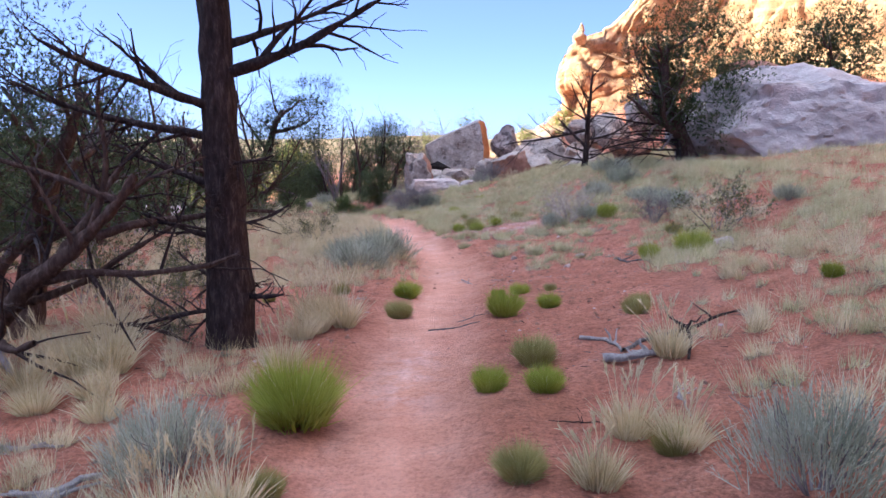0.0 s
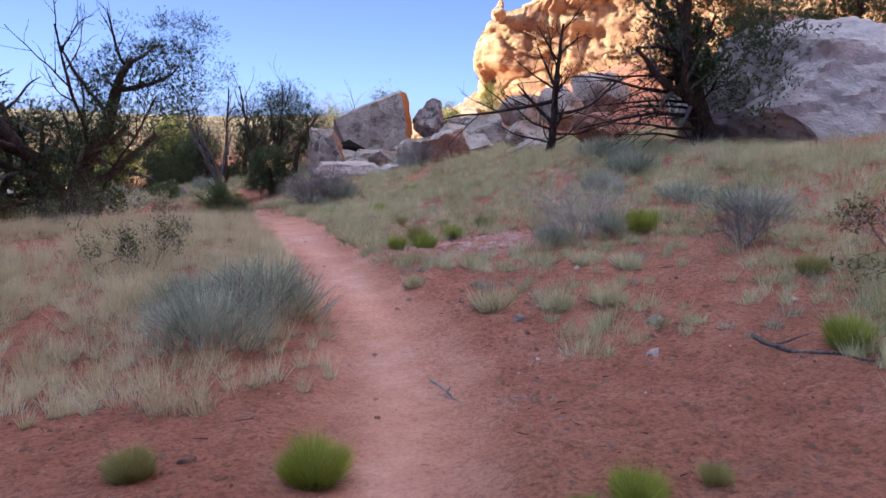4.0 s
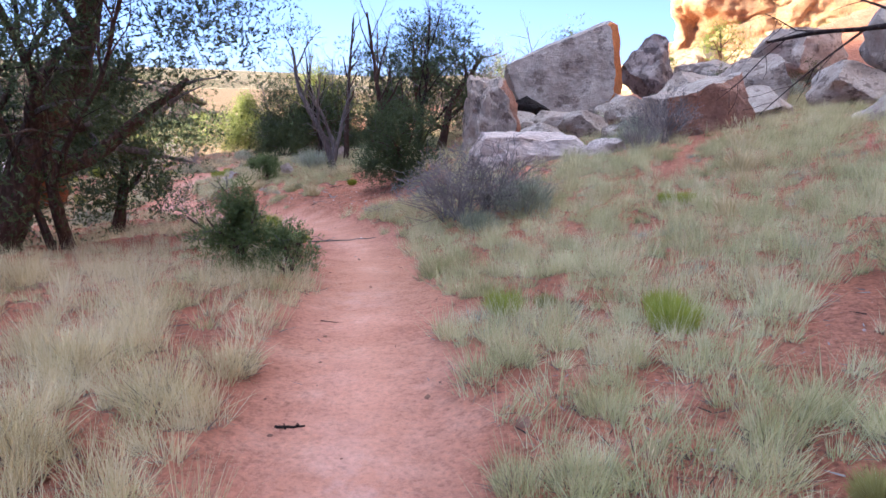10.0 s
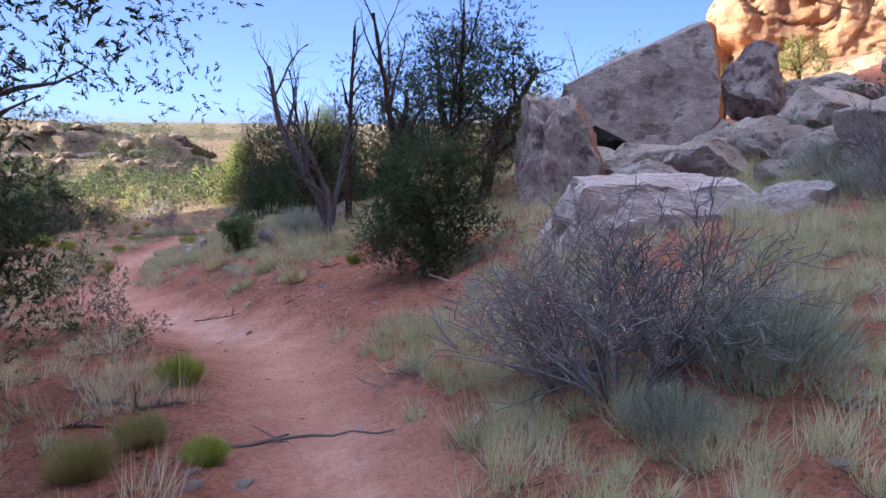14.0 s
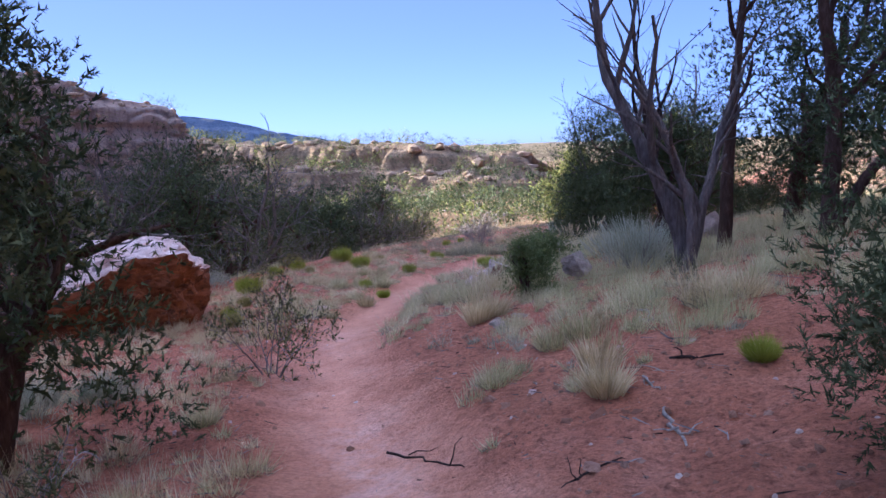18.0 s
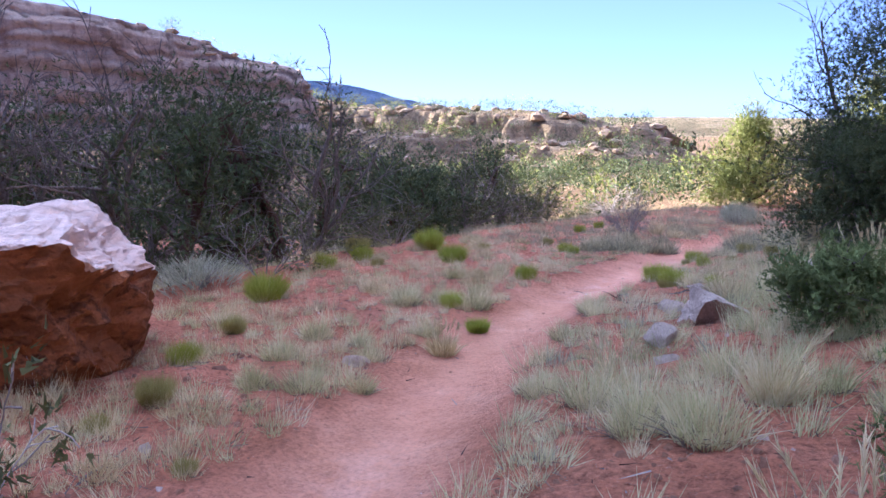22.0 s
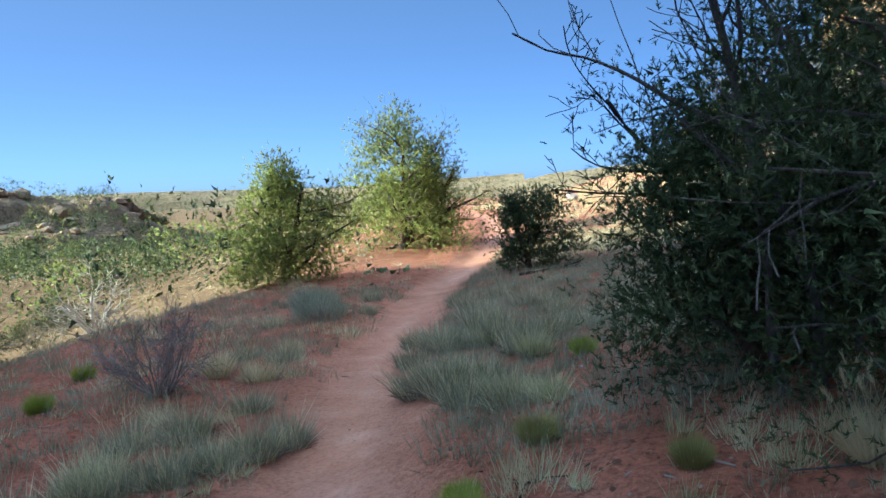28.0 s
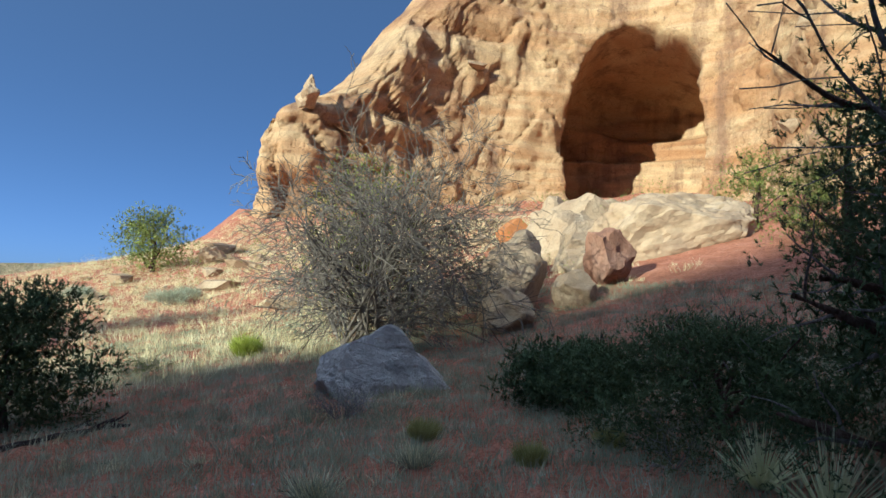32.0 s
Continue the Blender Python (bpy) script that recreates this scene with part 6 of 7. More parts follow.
# ---- grass, litter and far shrubs ----
BARE_SPOTS = ((1.3, 13.9, 1.3, 0.55), (1.6, 7.6, 1.3, 2.3), (-1.3, 7.9, 0.9, 1.3), (-3.2, 26.2, 0.9, 1.6), (-7.9, 28.0, 0.9, 0.8))
def clumps(rng, y0, y1, d0, d1, per_m2, patchy, seed):
    """Places of grass clumps in a stretch of the trail's sides, in patches; d is the distance right of the trail."""
    out = []
    line = LINE[(LINE[:, 1] >= y0 - 1) & (LINE[:, 1] <= y1 + 1)]
    xmin, xmax = line[:, 0].min() + min(d0, 0) * 1.1 - 1, line[:, 0].max() + max(d1, 0) * 1.1 + 1
    n = int((xmax - xmin) * (y1 - y0) * per_m2 * 0.8)
    x, y = rng.uniform(xmin, xmax, n), rng.uniform(y0, y1, n)
    d, _ = trail_at(x, y)
    keep = (d > d0) & (d < d1) & (np.abs(d) > 0.42 + 0.12 * rng.normal(size=n))
    for cx, cy, rx, ry in BARE_SPOTS:
        keep &= ((x - cx) / rx) ** 2 + ((y - cy) / ry) ** 2 > rng.uniform(0.7, 1.3, n)
    keep &= _wave(x, y, 1.9, seed) * 0.7 + _wave(x, y, 0.75, seed + 50) * 0.42 + rng.normal(size=n) * 0.05 > patchy
    return np.stack([x[keep], y[keep]], 1)


THATCH = []


def grass(name, label, material, stretches, seed, blade=0.0042, per=80):
    """One mesh of grass; stretches: y0, y1, d0, d1, clumps a square metre, patchiness, height, spread. Grey thatch gathers at the foot of the clumps."""
    rng = np.random.default_rng(seed)
    pieces = []
    for y0, y1, d0, d1, dens, patchy, height, spread in stretches:
        c = clumps(rng, y0, y1, d0, d1, dens * 1.45, patchy, seed)
        if not len(c):
            continue
        far = y0 >= 36 or abs(d0 + d1) > 14
        many, wide = (per // 4, blade * 2.6) if y0 >= 46 else (per // 2, blade * 1.7) if far else (per, blade)
        n = len(c) * many
        k = np.repeat(np.arange(len(c)), many)
        size = (0.4 + 1.1 * rng.uniform(0, 1, len(c)) ** 1.8)[k]
        a, r = rng.uniform(0, 6.283, n), rng.uniform(0, 1, n) ** 0.6
        x, y = c[k, 0] + np.cos(a) * r * (0.17 if far else 0.09) * size, c[k, 1] + np.sin(a) * r * (0.17 if far else 0.09) * size
        base = np.stack([x, y, ground_z(x, y) - 0.01], 1)
        lean = rng.normal(size=(len(c), 2))[k] * 0.12
        way = np.stack([np.cos(a) * r * spread * 0.42 + lean[:, 0], np.sin(a) * r * spread * 0.42 + lean[:, 1], np.ones(n)], 1) + rng.normal(size=(n, 3)) * 0.22
        ln = height * (0.35 + 0.65 * size) * rng.uniform(0.2, 1.1, n)
        pieces.append(blades(rng, base, way, ln, np.full(n, wide) * rng.uniform(0.7, 1.4, n), 0.15, 1))
        if not far:
            low = rng.uniform(size=n) < 0.3
            way2 = np.stack([np.cos(a) + lean[:, 0] * 3, np.sin(a) + lean[:, 1] * 3, np.full(n, 0.35)], 1) + rng.normal(size=(n, 3)) * 0.4
            THATCH.append(blades(rng, base[low] + (0, 0, 0.012), way2[low], (height * 0.42 * size * rng.uniform(0.4, 1.2, n))[low], np.full(low.sum(), blade * 1.15), 0.1, 1))
    tagged(new(name, quads(name, *stack(pieces), M[material])), label, "grass", kind="stuff")


grass("straw_grass", "dry straw-coloured bunch grass", "straw", [
    (0, 7, -6, -1.0, 14, -0.2, 0.3, 0.7), (0, 9, 2.2, 8, 15, -0.14, 0.3, 0.6), (4, 12, -9, -2.4, 6, 0.0, 0.3, 0.6),
    (9.5, 19.5, -5, -0.42, 22, -0.3, 0.34, 0.45), (12.2, 17.5, -2.4, -0.5, 22, -0.4, 0.36, 0.5), (12, 20, -9, -4, 8, 0.0, 0.34, 0.5), (9, 16, 3.5, 9, 9, -0.05, 0.3, 0.6),
    (14, 24, 0.5, 7, 12, -0.05, 0.25, 0.6), (19, 25, -9, -0.7, 12, -0.12, 0.26, 0.6), (25, 36, -3.4, -0.5, 17, -0.15, 0.2, 0.7), (23, 31, 0.5, 4.5, 3, 0.12, 0.2, 0.6),
    (29, 36, 0.5, 4, 10, 0.0, 0.24, 0.6), (36, 50, -5, -0.5, 6, 0.08, 0.22, 0.7), (36, 60, 0.6, 14, 3, 0.15, 0.22, 0.7), (46, 78, 1, 24, 9, -0.2, 0.36, 0.8)], 7)
grass("grey_grass", "grey-green bunch grass in clumps", "grey_grass", [
    (0, 10, 2.0, 7, 12, -0.03, 0.24, 0.7), (8, 13, 1.3, 6, 22, -0.08, 0.24, 0.8), (13, 24, 0.45, 7, 30, -0.3, 0.26, 0.7), (12, 19, -3.5, -0.5, 8, 0.0, 0.24, 0.6), (10, 24, 5, 12, 12, -0.22, 0.28, 0.7),
    (19, 30, -4, -0.6, 7, 0.08, 0.17, 0.8), (24, 31, 0.5, 3.0, 5, 0.1, 0.16, 0.7), (28, 36, 0.45, 3.5, 15, -0.08, 0.2, 0.7), (28, 37, -3.6, -0.55, 10, 0.0, 0.17, 0.8),
    (23, 34, 1.8, 12, 20, -0.32, 0.28, 0.7), (26, 36, -14, -4, 8, -0.1, 0.3, 0.7)], 8)
grass("low_green_grass", "low green grass between clumps", "sage", [
    (9, 24, 0.6, 6, 4, 0.12, 0.16, 0.7), (24, 37, 0.5, 4, 4, 0.08, 0.16, 0.8), (36, 48, 0.7, 8, 6, 0.0, 0.14, 0.9), (0, 8, -4, -1.5, 2.5, 0.05, 0.18, 0.8)], 9)


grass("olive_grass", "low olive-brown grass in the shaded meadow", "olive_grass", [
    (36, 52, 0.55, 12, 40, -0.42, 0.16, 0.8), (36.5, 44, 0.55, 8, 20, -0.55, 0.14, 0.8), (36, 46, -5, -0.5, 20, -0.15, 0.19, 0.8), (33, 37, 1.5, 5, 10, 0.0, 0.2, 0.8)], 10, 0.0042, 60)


tagged(new("thatch", quads("thatch", *stack(THATCH), M["thatch"])), "grey-brown dead thatch at the foot of grass clumps", "grass", kind="stuff")


def litter(name, label, count, seed, material, size):
    """Small pebbles or bits of wood strewn beside and on the trail."""
    rng = np.random.default_rng(seed)
    k = rng.integers(40, len(LINE) - 40, count)
    x, y = LINE[k, 0] + rng.normal(size=count) * 1.9, LINE[k, 1] + rng.normal(size=count) * 0.5
    d, _ = trail_at(x, y)
    x = np.where((np.abs(d) < 0.62) & (rng.uniform(size=count) < 0.93), x + np.where(d < 0, -1.0, 1.0) * rng.uniform(0.7, 2.2, count), x)
    z = ground_z(x, y)
    if material in ("pink_rock", "red_rock"):
        box = np.array([(-1, -1, -1), (1, -1, -1), (1, 1, -1), (-1, 1, -1), (-0.7, -0.6, 1), (0.6, -0.7, 1), (0.7, 0.6, 1), (-0.6, 0.7, 1)])
        f = np.array([(0, 1, 5, 4), (1, 2, 6, 5), (2, 3, 7, 6), (3, 0, 4, 7), (4, 5, 6, 7)])
        s = size * rng.lognormal(0, 0.5, count)
        a = rng.uniform(0, 6.283, count)
        p = box[None] * s[:, None, None] * (1, 0.75, 0.5) + rng.normal(size=(count, 8, 3)) * (s * 0.2)[:, None, None]
        co = np.stack([p[..., 0] * np.cos(a)[:, None] - p[..., 1] * np.sin(a)[:, None] + x[:, None], p[..., 0] * np.sin(a)[:, None] + p[..., 1] * np.cos(a)[:, None] + y[:, None], p[..., 2] + z[:, None] + s[:, None] * 0.2], -1)
        co, f = co.reshape(-1, 3), (f[None] + np.arange(count)[:, None, None] * 8).reshape(-1, 4)
    else:
        a = rng.uniform(0, 6.283, count)
        way = np.stack([np.cos(a), np.sin(a), rng.normal(size=count) * 0.06], 1)
        co, f = blades(rng, np.stack([x, y, z + 0.006], 1), way, size * rng.lognormal(0, 0.6, count), np.full(count, 0.007), 0.0, 2)
    tagged(new(name, quads(name, co, f, M[material])), label, "litter", kind="stuff")


litter("pebbles", "small pale pebbles on the soil", 600, 21, "pink_rock", 0.008)
litter("soil_crumbs", "crumbs of red soil and stone", 9000, 22, "red_rock", 0.009)
litter("wood_bits", "bits of dry twig on the soil", 3200, 23, "grey_twig", 0.06)
litter("dark_bits", "dark bits of dry twig on the soil", 2600, 24, "dark_bark", 0.05)


def far_shrubs(name, label, material, count, seed, where, size, per=160, leaf=0.085):
    """Distant shrubs and trees, each a clump of sprays."""
    rng = np.random.default_rng(seed)
    x, y = where(rng, count)
    z = np.array([ground_top(a, b) for a, b in zip(x, y)])
    s = size * rng.uniform(0.5, 1.5, count)
    cent = np.repeat(np.stack([x, y, z + s * 0.42], 1), 3, 0) + rng.normal(size=(count * 3, 3)) * np.repeat(s, 3)[:, None] * (0.3, 0.3, 0.15)
    me = foliage(name, material, rng, cent, np.repeat(s, 3) * 0.5, count * per, size * leaf, size * leaf * 0.6, 0.75, 4)
    tagged(new(name, me), label, "shrubs", kind="stuff")


_tops = {}


def ground_top(x, y):
    """The height of what stands at a place: ground, hill or rim."""
    deps = bpy.context.evaluated_depsgraph_get()
    if "ready" not in _tops:
        bpy.context.view_layer.update()
        _tops["ready"] = True
    z = 200.0
    for _ in range(60):
        ok, place, _n, _i, ob, _m = scene.ray_cast(deps, (x, y, z), (0, 0, -1))
        if not ok:
            break
        if ob.name in ("ground", "ledge_hill", "canyon_wall", "cliff"):
            return place[2]
        z = place[2] - 0.02
    return float(ground_z(x, y)[0])


def wash(rng, n):
    a, r = np.radians(rng.uniform(24, 84, n)), rng.uniform(0, 1, n) ** 0.7 * 105 + 36
    return -6 - np.sin(a) * r, 26 + np.cos(a) * r


def plain(rng, n):
    a, r = np.radians(rng.uniform(-12, 40, n)), rng.uniform(45, 190, n)
    return -10 - np.sin(a) * r, 30 + np.cos(a) * r


def rims(rng, n):
    t = rng.uniform(0, 1, n)
    return -152 - 14 * rng.uniform(0, 1, n), 100 - 90 * t


far_shrubs("wash_shrubs", "junipers and sage across the wash", "shrub_leaf", 260, 31, wash, 1.6)
far_shrubs("wash_junipers", "dark junipers across the wash", "juniper_leaf", 200, 32, wash, 2.2)
far_shrubs("plain_shrubs", "sunlit shrubs on the far flat", "shrub_leaf", 130, 33, plain, 1.5)
far_shrubs("rim_shrubs", "junipers on the canyon rim", "sun_tint_leaf", 60, 34, rims, 2.2, 260, 0.06)

# ---- yucca, cactus, plumes and the brush on the far side ----
def yucca(x, y, size, seed):
    """A rosette of stiff pale blades."""
    rng = np.random.default_rng(seed)
    n = 120
    a, e = rng.uniform(0, 6.283, n), np.radians(rng.uniform(30, 88, n))
    way = np.stack([np.cos(a) * np.cos(e), np.sin(a) * np.cos(e), np.sin(e)], 1)
    root = new("yucca")
    root.location = (x, y, zat(x, y))
    for w in way:
        part("blade", quads("blade", *blades(rng, w[None] * 0.03, w[None], np.array([size * rng.uniform(0.6, 1.0)]), np.array([0.010]), 0.03, 2), M["grey_grass"]), root)
    return tagged(root, "pale spiky yucca rosette on shaded soil", "yucca", "yuccas")


def plume_grass(x, y, height, seed, spread=0.45):
    """A tall clump of straw with feathery heads."""
    rng = np.random.default_rng(seed)
    n = 340
    a, r = rng.uniform(0, 6.283, n), 0.09 * np.sqrt(rng.uniform(0, 1, n))
    base = np.stack([np.cos(a) * r, np.sin(a) * r, 0 * a], 1)
    way = base / 0.09 * spread + rng.normal(size=(n, 3)) * 0.13 + (0, 0, 1)
    ob = new("plume_grass", quads("plume_grass", *blades(rng, base, way, height * rng.uniform(0.4, 0.85, n), np.full(n, 0.008), 0.2, 2), M["straw"]))
    ob.location = (x, y, zat(x, y) - 0.01)
    tagged(ob, "tall dry clump of straw-coloured grass with seed heads", "grass", "tall grass clumps")
    for _ in range(14):
        b, w = base[rng.integers(n)], rng.normal(size=3) * (0.22, 0.22, 0) + (0, 0, 1)
        w /= np.linalg.norm(w)
        ln = height * rng.uniform(0.85, 1.15)
        line = b + np.outer(np.linspace(0, 1, 6), w * ln) + np.outer(np.linspace(0, 1, 6) ** 2, rng.normal(size=3) * (0.12, 0.12, 0.02) * height)
        tip = line[4] + np.outer(rng.uniform(0, 1, 40), line[5] - line[4])
        head = blades(rng, tip, (line[5] - line[4]) / np.linalg.norm(line[5] - line[4]) + rng.normal(size=(40, 3)) * 0.25, rng.uniform(0.02, 0.05, 40), np.full(40, 0.005), 0.0, 1)
        part("stalk", quads("stalk", *stack([(c, np.concatenate([g[:, :3], g[:, [0, 2, 3]]])) if g.shape[1] == 4 else (c, g) for c, g in (tube(line, np.linspace(0.0028, 0.0012, 6), 3), head)]), M["straw"]), ob)
    return ob


def prickly_pear(x, y, size, seed):
    """Flat oval pads growing from one another."""
    rng = np.random.default_rng(seed)
    root = new("prickly_pear")
    root.location = (x, y, zat(x, y) - 0.01)
    tagged(root, "low prickly pear cactus with flat green pads", "cactus", "prickly pears")
    for _ in range(9):
        me = bpy.data.meshes.new("pad")
        bm = bmesh.new()
        bmesh.ops.create_uvsphere(bm, u_segments=14, v_segments=9, radius=0.5)
        for v in bm.verts:
            v.co = Vector((v.co.x * (0.9 - 0.25 * v.co.z), v.co.y * 0.17 + 0.02 * math.sin(9 * v.co.x), v.co.z + 0.45))
        bm.to_mesh(me)
        bm.free()
        me.materials.append(M["cactus"])
        me.shade_smooth()
        ob = part("pad", me, root)
        a, r = rng.uniform(0, 6.283), size * rng.uniform(0, 0.5)
        ob.matrix_basis = pose(math.cos(a) * r, math.sin(a) * r, rng.uniform(0, 0.06), rng.uniform(-35, 35), rng.uniform(-30, 30), rng.uniform(0, 180))
        s = rng.uniform(0.09, 0.14)
        ob.scale = (s, s, s)
    return root


yucca(-6.85, 38.35, 0.5, 601)
yucca(-6.55, 38.75, 0.42, 602)
prickly_pear(-10.9, 48.4, 0.9, 612)
prickly_pear(-11.6, 48.8, 0.8, 613)
for _x, _y, _h in ((-1.1, 6.85, 0.62), (-1.2, 6.5, 0.5), (-0.95, 6.62, 0.6), (-1.3, 6.25, 0.45), (-3.1, 6.2, 0.75), (-2.95, 6.05, 0.6), (-1.3, 7.2, 0.5), (-1.2, 5.0, 0.5), (1.65, 4.65, 0.42), (-0.95, 2.75, 0.42), (-1.15, 2.6, 0.45), (1.05, 3.55, 0.42), (0.75, 3.0, 0.32), (1.25, 3.3, 0.36), (-6.05, 28.5, 0.5), (-6.0, 28.7, 0.42), (-7.2, 32.3, 0.34), (-7.0, 32.7, 0.4),
                   (-8.1, 35.2, 0.32), (-8.0, 34.9, 0.36), (-4.1, 26.6, 0.3), (-4.3, 27.0, 0.34), (-6.9, 33.4, 0.4), (-11.8, 38.9, 0.45), (-9.5, 30.9, 0.3), (-7.6, 30.3, 0.3), (-6.8, 30.2, 0.34), (2.2, 22.0, 0.45), (1.6, 20.4, 0.35), (2.6, 23.2, 0.4), (-3.9, 13.2, 0.35), (-3.3, 14.6, 0.4), (-2.9, 16.2, 0.35)):
    plume_grass(_x, _y, _h, int(_x * 100 + _y * 1000) % 9973)

for _x, _y, _h in ((-2.72, 5.4, 0.72), (-2.9, 5.2, 0.6), (-2.6, 5.2, 0.55), (-3.1, 4.9, 0.45), (-2.75, 4.4, 0.38), (-2.5, 4.7, 0.36), (-3.2, 4.4, 0.4), (-2.2, 4.2, 0.3), (-1.35, 7.1, 0.6)):
    plume_grass(_x, _y, _h, int(_x * 100 + _y * 1000) % 9973, 0.6)
for _x, _y, _w, _h in ((-2.4, 6.15, 0.5, 0.4), (-2.75, 6.6, 0.6, 0.5), (-3.4, 7.6, 1.0, 0.8), (-2.9, 8.2, 0.8, 0.6), (-4.6, 8.6, 1.2, 0.9), (-3.7, 9.6, 1.1, 0.8), (-5.4, 10.4, 1.4, 1.0), (-4.4, 12.2, 1.2, 0.8), (-5.2, 14.6, 1.3, 0.8), (-4.6, 17.0, 1.2, 0.8)):
    shrub(_x, _y, _w, _h)
stick(-3.75, 5.4, -3.35, 5.1, 0.05, "white_wood", "gnarled bleached log under an old juniper", 546, 0.28, 3)
stick(-3.2, 5.9, -2.3, 6.0, 0.03, "juniper_bark", "dark fallen limb under an old juniper", 547, 0.2, 3)
# gnarled bleached wood beside the trail
stick(-2.35, 2.9, -1.75, 3.3, 0.035, "white_wood", "gnarled bleached log among dry grass", 541, 0.05, 3)
stick(-2.6, 3.3, -2.0, 2.75, 0.03, "grey_wood", "gnarled grey log among dry grass", 542, 0.04, 3)
stick(1.2, 4.75, 1.62, 4.7, 0.04, "white_wood", "gnarled bleached log on red soil", 543, 0.03, 3)
stick(1.55, 4.72, 1.9, 4.95, 0.03, "grey_wood", "gnarled grey log on red soil", 544, 0.08, 3)
stick(1.75, 4.95, 1.72, 4.5, 0.022, "dark_bark", "arched dark root on red soil", 545, 0.16, 2)

# thicket of junipers and dead limbs across the wash
for _x, _y, _h, _w, _k in ((-15.4, 36.2, 1.5, 2.2, 701), (-17.2, 37.4, 2.3, 3.2, 702), (-19.5, 34.0, 4.1, 4.0, 703), (-14.6, 31.0, 2.8, 2.8, 704), (-18.5, 41.5, 3.0, 3.4, 705), (-22.0, 40.0, 4.2, 3.8, 706), (-24.5, 33.0, 5.5, 4.6, 707), (-21.0, 44.5, 3.0, 3.2, 708), (-26.0, 38.0, 4.5, 4.4, 709),
                           (-18.0, 29.6, 3.3, 3.8, 741), (-21.5, 32.6, 4.7, 4.4, 742), (-15.9, 33.4, 3.5, 3.4, 743), (-20.0, 37.0, 4.0, 3.8, 744), (-24.0, 29.5, 5.3, 4.6, 745), (-18.6, 26.6, 3.5, 3.8, 746), (-22.5, 26.0, 4.5, 4.4, 747), (-25.5, 43.0, 4.0, 4.0, 748), (-29.0, 35.0, 5.1, 5.0, 749), (-30.0, 47.0, 4.4, 4.4, 750), (-24.0, 49.5, 3.4, 3.6, 751)):
    juniper(_x, _y, _h, _w, _k, "dense dark juniper in the shaded wash", 15000, bare=0.25, low=0.08, full=80, foot=0.03, clump=0.85, spray=0.048)
for _x, _y, _h, _k in ((-15.2, 30.6, 3.2, 711), (-17.0, 31.6, 3.7, 712), (-18.6, 35.2, 3.7, 713), (-14.6, 33.0, 2.6, 714), (-20.5, 37.5, 3.6, 715), (-16.4, 38.8, 2.2, 716), (-15.6, 29.4, 3.6, 717), (-18.4, 32.9, 3.9, 718)):
    dead_tree(_x, _y, _h, _k, "dead juniper with twisted grey limbs in the wash", [(8, 58, 0.6, 0.15, 0.02, 0.1), (6, 48, 0.55, 0.18, 0.03, 0.2), (4, 45, 0.5, 0.2, 0.0, 0.2)], 0.06, "grey_wood", "grey_wood", stems=3, thin=0.006, group="dead junipers")


def lit_flat(rng, n):
    a, r = np.radians(rng.uniform(22, 50, n)), rng.uniform(38, 92, n)
    return -3.4 - np.sin(a) * r, 24.5 + np.cos(a) * r


def hill_side(rng, n):
    b = rng.uniform(-6, 46, n)
    return rng.uniform(-150, -52, n), 126 - b


# Lit and dark copies share these slopes; their sun and shade is leaf colour.
far_shrubs("lit_junipers", "sunlit yellow-green junipers across the wash", "sun_tint_leaf", 38, 35, lit_flat, 2.1)
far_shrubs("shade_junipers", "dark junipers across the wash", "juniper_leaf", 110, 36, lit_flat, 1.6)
far_shrubs("hill_shrubs", "sunlit junipers dotted over the ledges", "sun_tint_leaf", 170, 37, hill_side, 2.6, 190, 0.075)
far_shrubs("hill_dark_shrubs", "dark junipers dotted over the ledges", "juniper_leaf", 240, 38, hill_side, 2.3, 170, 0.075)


def scattered_rocks(name, label, material, count, seed, where, low, high):
    """Angular blocks lying about on far slopes, too many to count."""
    rng = np.random.default_rng(seed)
    kinds = [rock_mesh("far_rock", seed + k, (), 0.05, material, 1) for k in range(5)]
    co, tris, total = [], [], 0
    shapes = [(np.array([v.co[:] for v in me.vertices]), np.array([q.vertices[:] for q in me.polygons])) for me in kinds]
    x, y = where(rng, count)
    for a, b in zip(x, y):
        v, f = shapes[rng.integers(5)]
        s = low + (high - low) * rng.uniform() ** 2.5
        t = rng.uniform(0, 2 * math.pi)
        w = v * (s * rng.uniform(0.9, 1.8), s, s * rng.uniform(0.45, 0.8))
        w = np.stack([w[:, 0] * math.cos(t) - w[:, 1] * math.sin(t), w[:, 0] * math.sin(t) + w[:, 1] * math.cos(t), w[:, 2]], 1)
        co.append(w + (a, b, ground_top(a, b) + s * 0.1))
        tris.append(f + total)
        total += len(v)
    me = bpy.data.meshes.new(name)
    me.from_pydata(np.concatenate(co).tolist(), [], np.concatenate(tris).tolist())
    me.materials.append(M[material])
    for k in kinds:
        bpy.data.meshes.remove(k)
    tagged(new(name, me), label, "rocks", kind="stuff")


scattered_rocks("hill_rocks", "fallen tan sandstone blocks below the ledges", "tan_rock", 420, 91, hill_side, 0.6, 3.4)
scattered_rocks("wash_rocks", "pale sandstone blocks in the brushy wash", "pale_rock", 200, 92, wash, 0.3, 1.3)


def talus(rng, n):
    """The slope of fallen rock below the cliff."""
    x, y = rng.uniform(-2, 33, n), rng.uniform(44.5, 72, n)
    d, _ = trail_at(x, y)
    return np.where(d < 8.5, x + 9, x), y


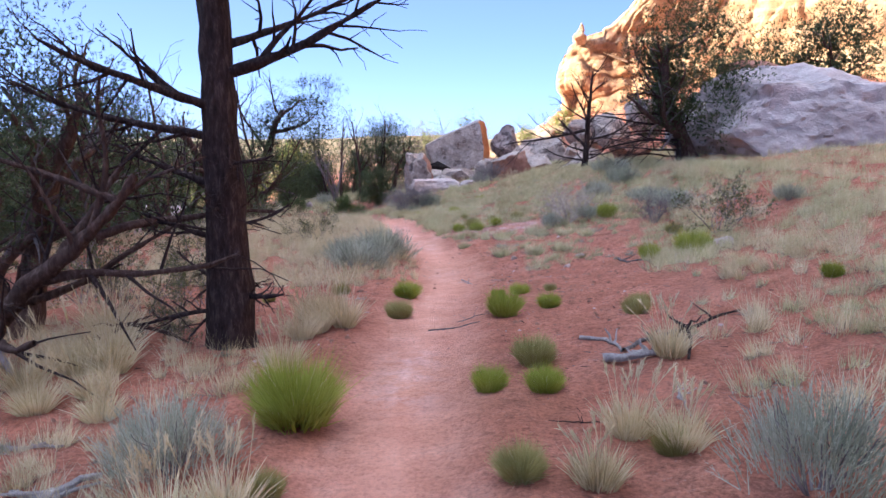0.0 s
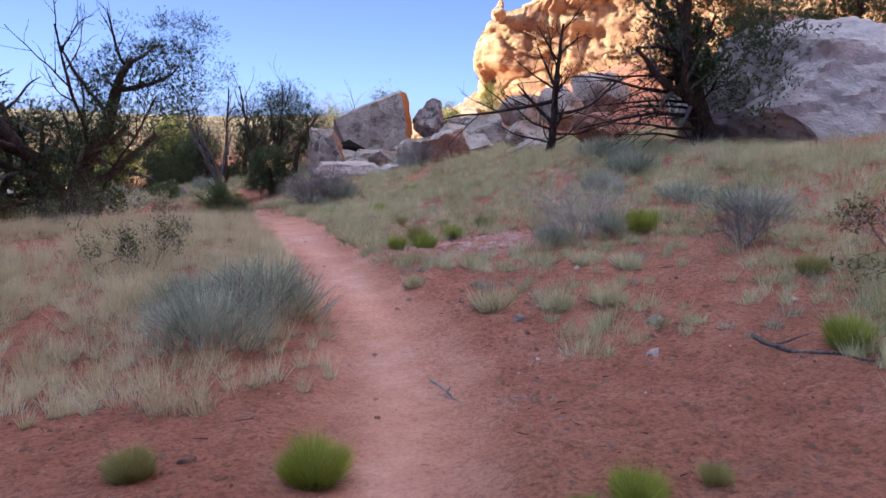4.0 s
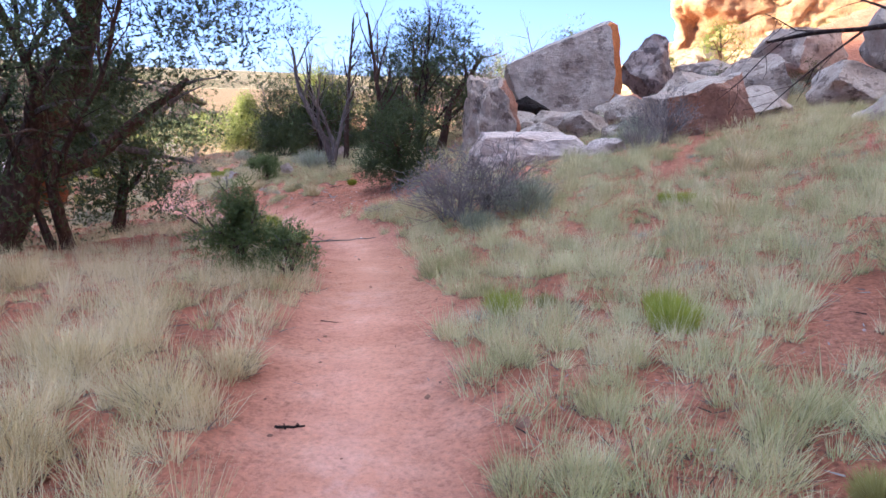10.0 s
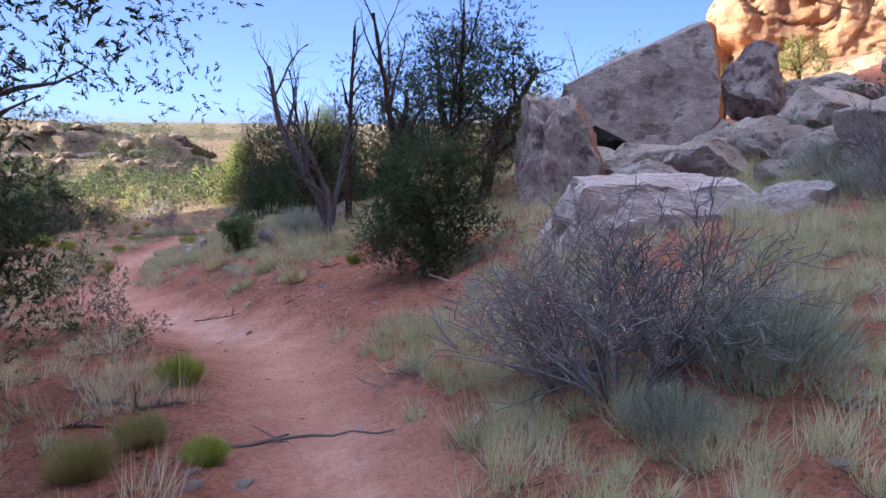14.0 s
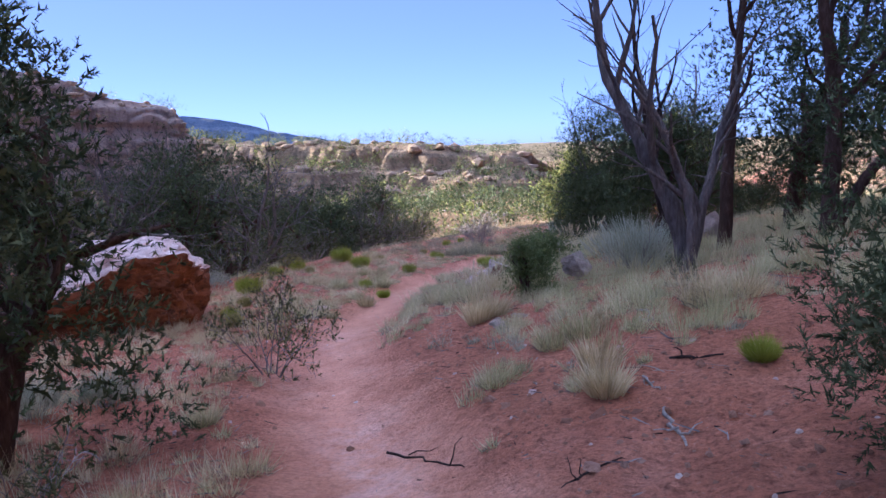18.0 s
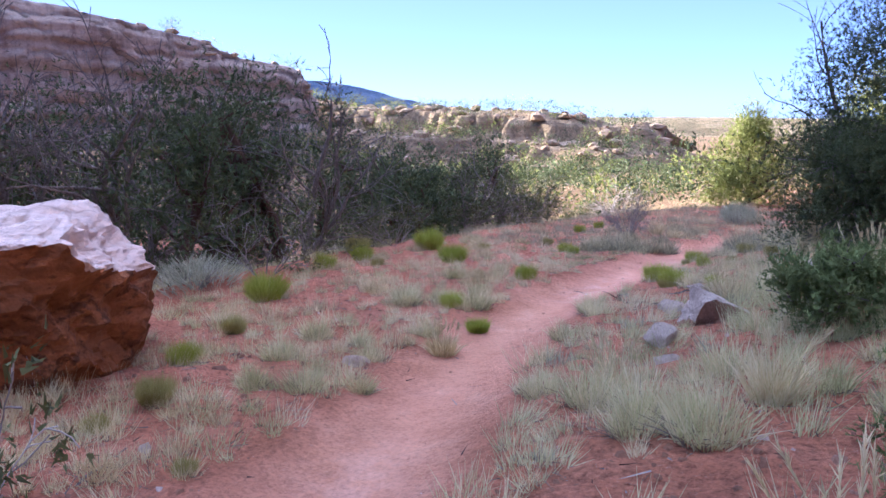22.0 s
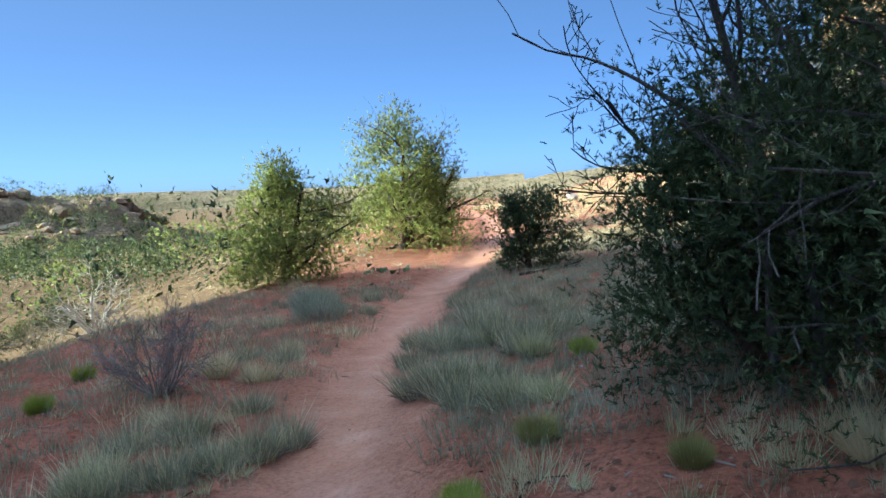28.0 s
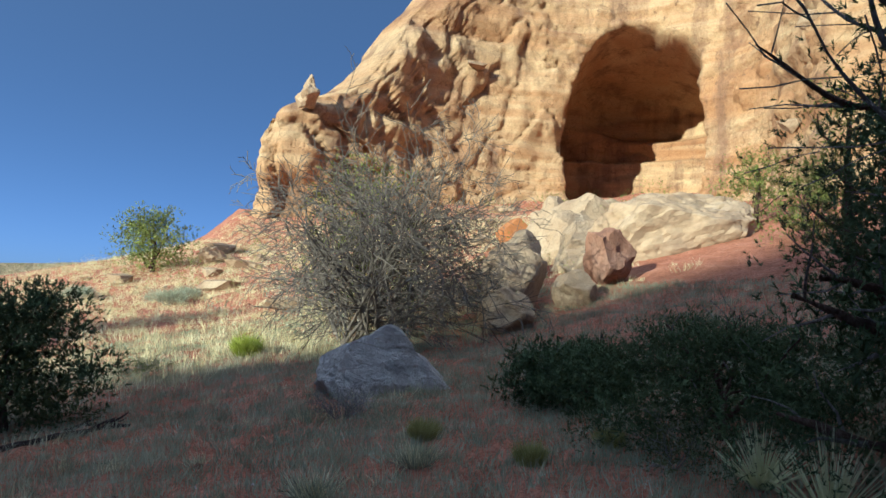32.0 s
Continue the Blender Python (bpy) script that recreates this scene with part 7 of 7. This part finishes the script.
far_shrubs("talus_grass", "dry grass on the talus slope", "straw", 700, 93, talus, 0.45, 50)
far_shrubs("talus_shrubs", "green brush on the talus slope", "sun_tint_leaf", 90, 94, talus, 0.9, 130, 0.06)
far_shrubs("talus_sage", "olive brush on the talus slope", "tuft_olive", 130, 95, talus, 0.7, 110, 0.06)
scattered_rocks("talus_rocks", "broken tan blocks on the talus slope", "tan_rock", 170, 96, talus, 0.25, 1.7)


def flat(rng, n):
    """The sunlit flat beyond the shade, clear of the trail."""
    x, y = rng.uniform(-62, 4, n), rng.uniform(47, 105, n)
    d, _ = trail_at(x, y)
    x = np.where(np.abs(d) < 1.8, x - 4.0, x)
    return x, y


far_shrubs("flat_grass", "dry grass on the sunlit flat", "straw", 1500, 81, flat, 0.42, 50)
far_shrubs("flat_sage", "grey sage on the sunlit flat", "sage", 220, 82, flat, 0.6, 70)


def brushy(rng, n):
    """The brushy part of the flat, off to the wash side."""
    x, y = flat(rng, n)
    return np.where(x > -13, x - 22, x), y


far_shrubs("flat_brush", "olive brush on the sunlit flat", "shrub_leaf", 120, 83, brushy, 1.4, 130, 0.06)
far_shrubs("flat_junipers", "dark green junipers on the sunlit flat", "juniper_leaf", 110, 84, brushy, 2.4, 160, 0.05)
for _x, _y, _h, _k in ((-8.3, 12.4, 4.3, 721), (-7.0, 17.6, 4.2, 722), (-9.2, 19.0, 4.6, 723), (-6.2, 12.0, 3.2, 724), (-8.6, 8.2, 4.0, 725)):
    dead_tree(_x, _y, _h, _k, "bare dark juniper among living ones", [(9, 50, 0.45, 0.09, 0.03, 0.2), (5, 46, 0.5, 0.15, 0.04, 0.2), (4, 45, 0.5, 0.2, 0.02, 0.2)], 0.08, "juniper_bark", "dark_bark", stems=2, thin=0.005, group="dead junipers")
juniper(-0.4, 49.2, 3.6, 3.2, 726, "sunlit juniper behind a leafless bush", 26000, "sun_tint_leaf", bare=0.1, low=0.1, full=120, foot=0.05, spray=0.05)
shrub(4.1, 33.6, 1.1, 0.9)
shrub(5.6, 32.6, 1.4, 1.0)
shrub(6.6, 31.4, 1.3, 0.9)
sage(5.9, 30.8, 1.2, 0.7)
sage(3.4, 31.4, 0.9, 0.6)
sage(-0.98, 11.45, 1.2, 0.8)
sage(-1.6, 11.6, 0.8, 0.62)
sage(6.4, 28.9, 1.1, 0.7)

dead_tree(-4.1, 5.7, 2.4, 727, "dead juniper with dark twisted limbs", [(6, 55, 0.6, 0.14, 0.0, 0.15), (5, 48, 0.55, 0.16, 0.02, 0.2), (4, 45, 0.5, 0.2, 0.0, 0.2)], 0.11, "juniper_bark", "dark_bark", lean=(0.5, 0.0), stems=2, thin=0.005, group="dead junipers",
          arms=[(0.5, 10, 1.7, 0.15, 0.05), (0.8, -10, 1.8, 0.3, 0.05), (1.2, 20, 1.6, 0.2, 0.04), (0.35, 200, 1.2, 0.3, 0.04), (1.5, 180, 1.3, 0.3, 0.04)])
dead_tree(-6.5, 37.6, 3.5, 728, "bare grey twigs above a juniper crown", [(8, 40, 0.4, 0.08, 0.04, 0.5), (5, 45, 0.5, 0.15, 0.05, 0.2), (4, 45, 0.5, 0.2, 0.0, 0.2)], 0.05, "grey_wood", "grey_wood", name="dead_snag", stems=3, thin=0.004, group="dead snags")
juniper(-7.1, 24.9, 3.0, 2.0, 729, "dark juniper on the bank above the wash", 40000, bare=0.2, low=0.1, full=110, shape="egg", foot=0.04, spray=0.036)
juniper(-8.7, 22.9, 3.9, 3.4, 730, "tall dark juniper on the bank above the wash", 40000, bare=0.2, low=0.1, full=140, shape="egg", foot=0.03, spray=0.05)
dead_tree(-5.6, 21.4, 4.4, 731, "bare dark limbs rising through a juniper", [(10, 48, 0.42, 0.09, 0.03, 0.35), (5, 46, 0.5, 0.15, 0.04, 0.2), (4, 45, 0.5, 0.2, 0.02, 0.2)], 0.07, "juniper_bark", "dark_bark", stems=3, thin=0.005, group="dead junipers")
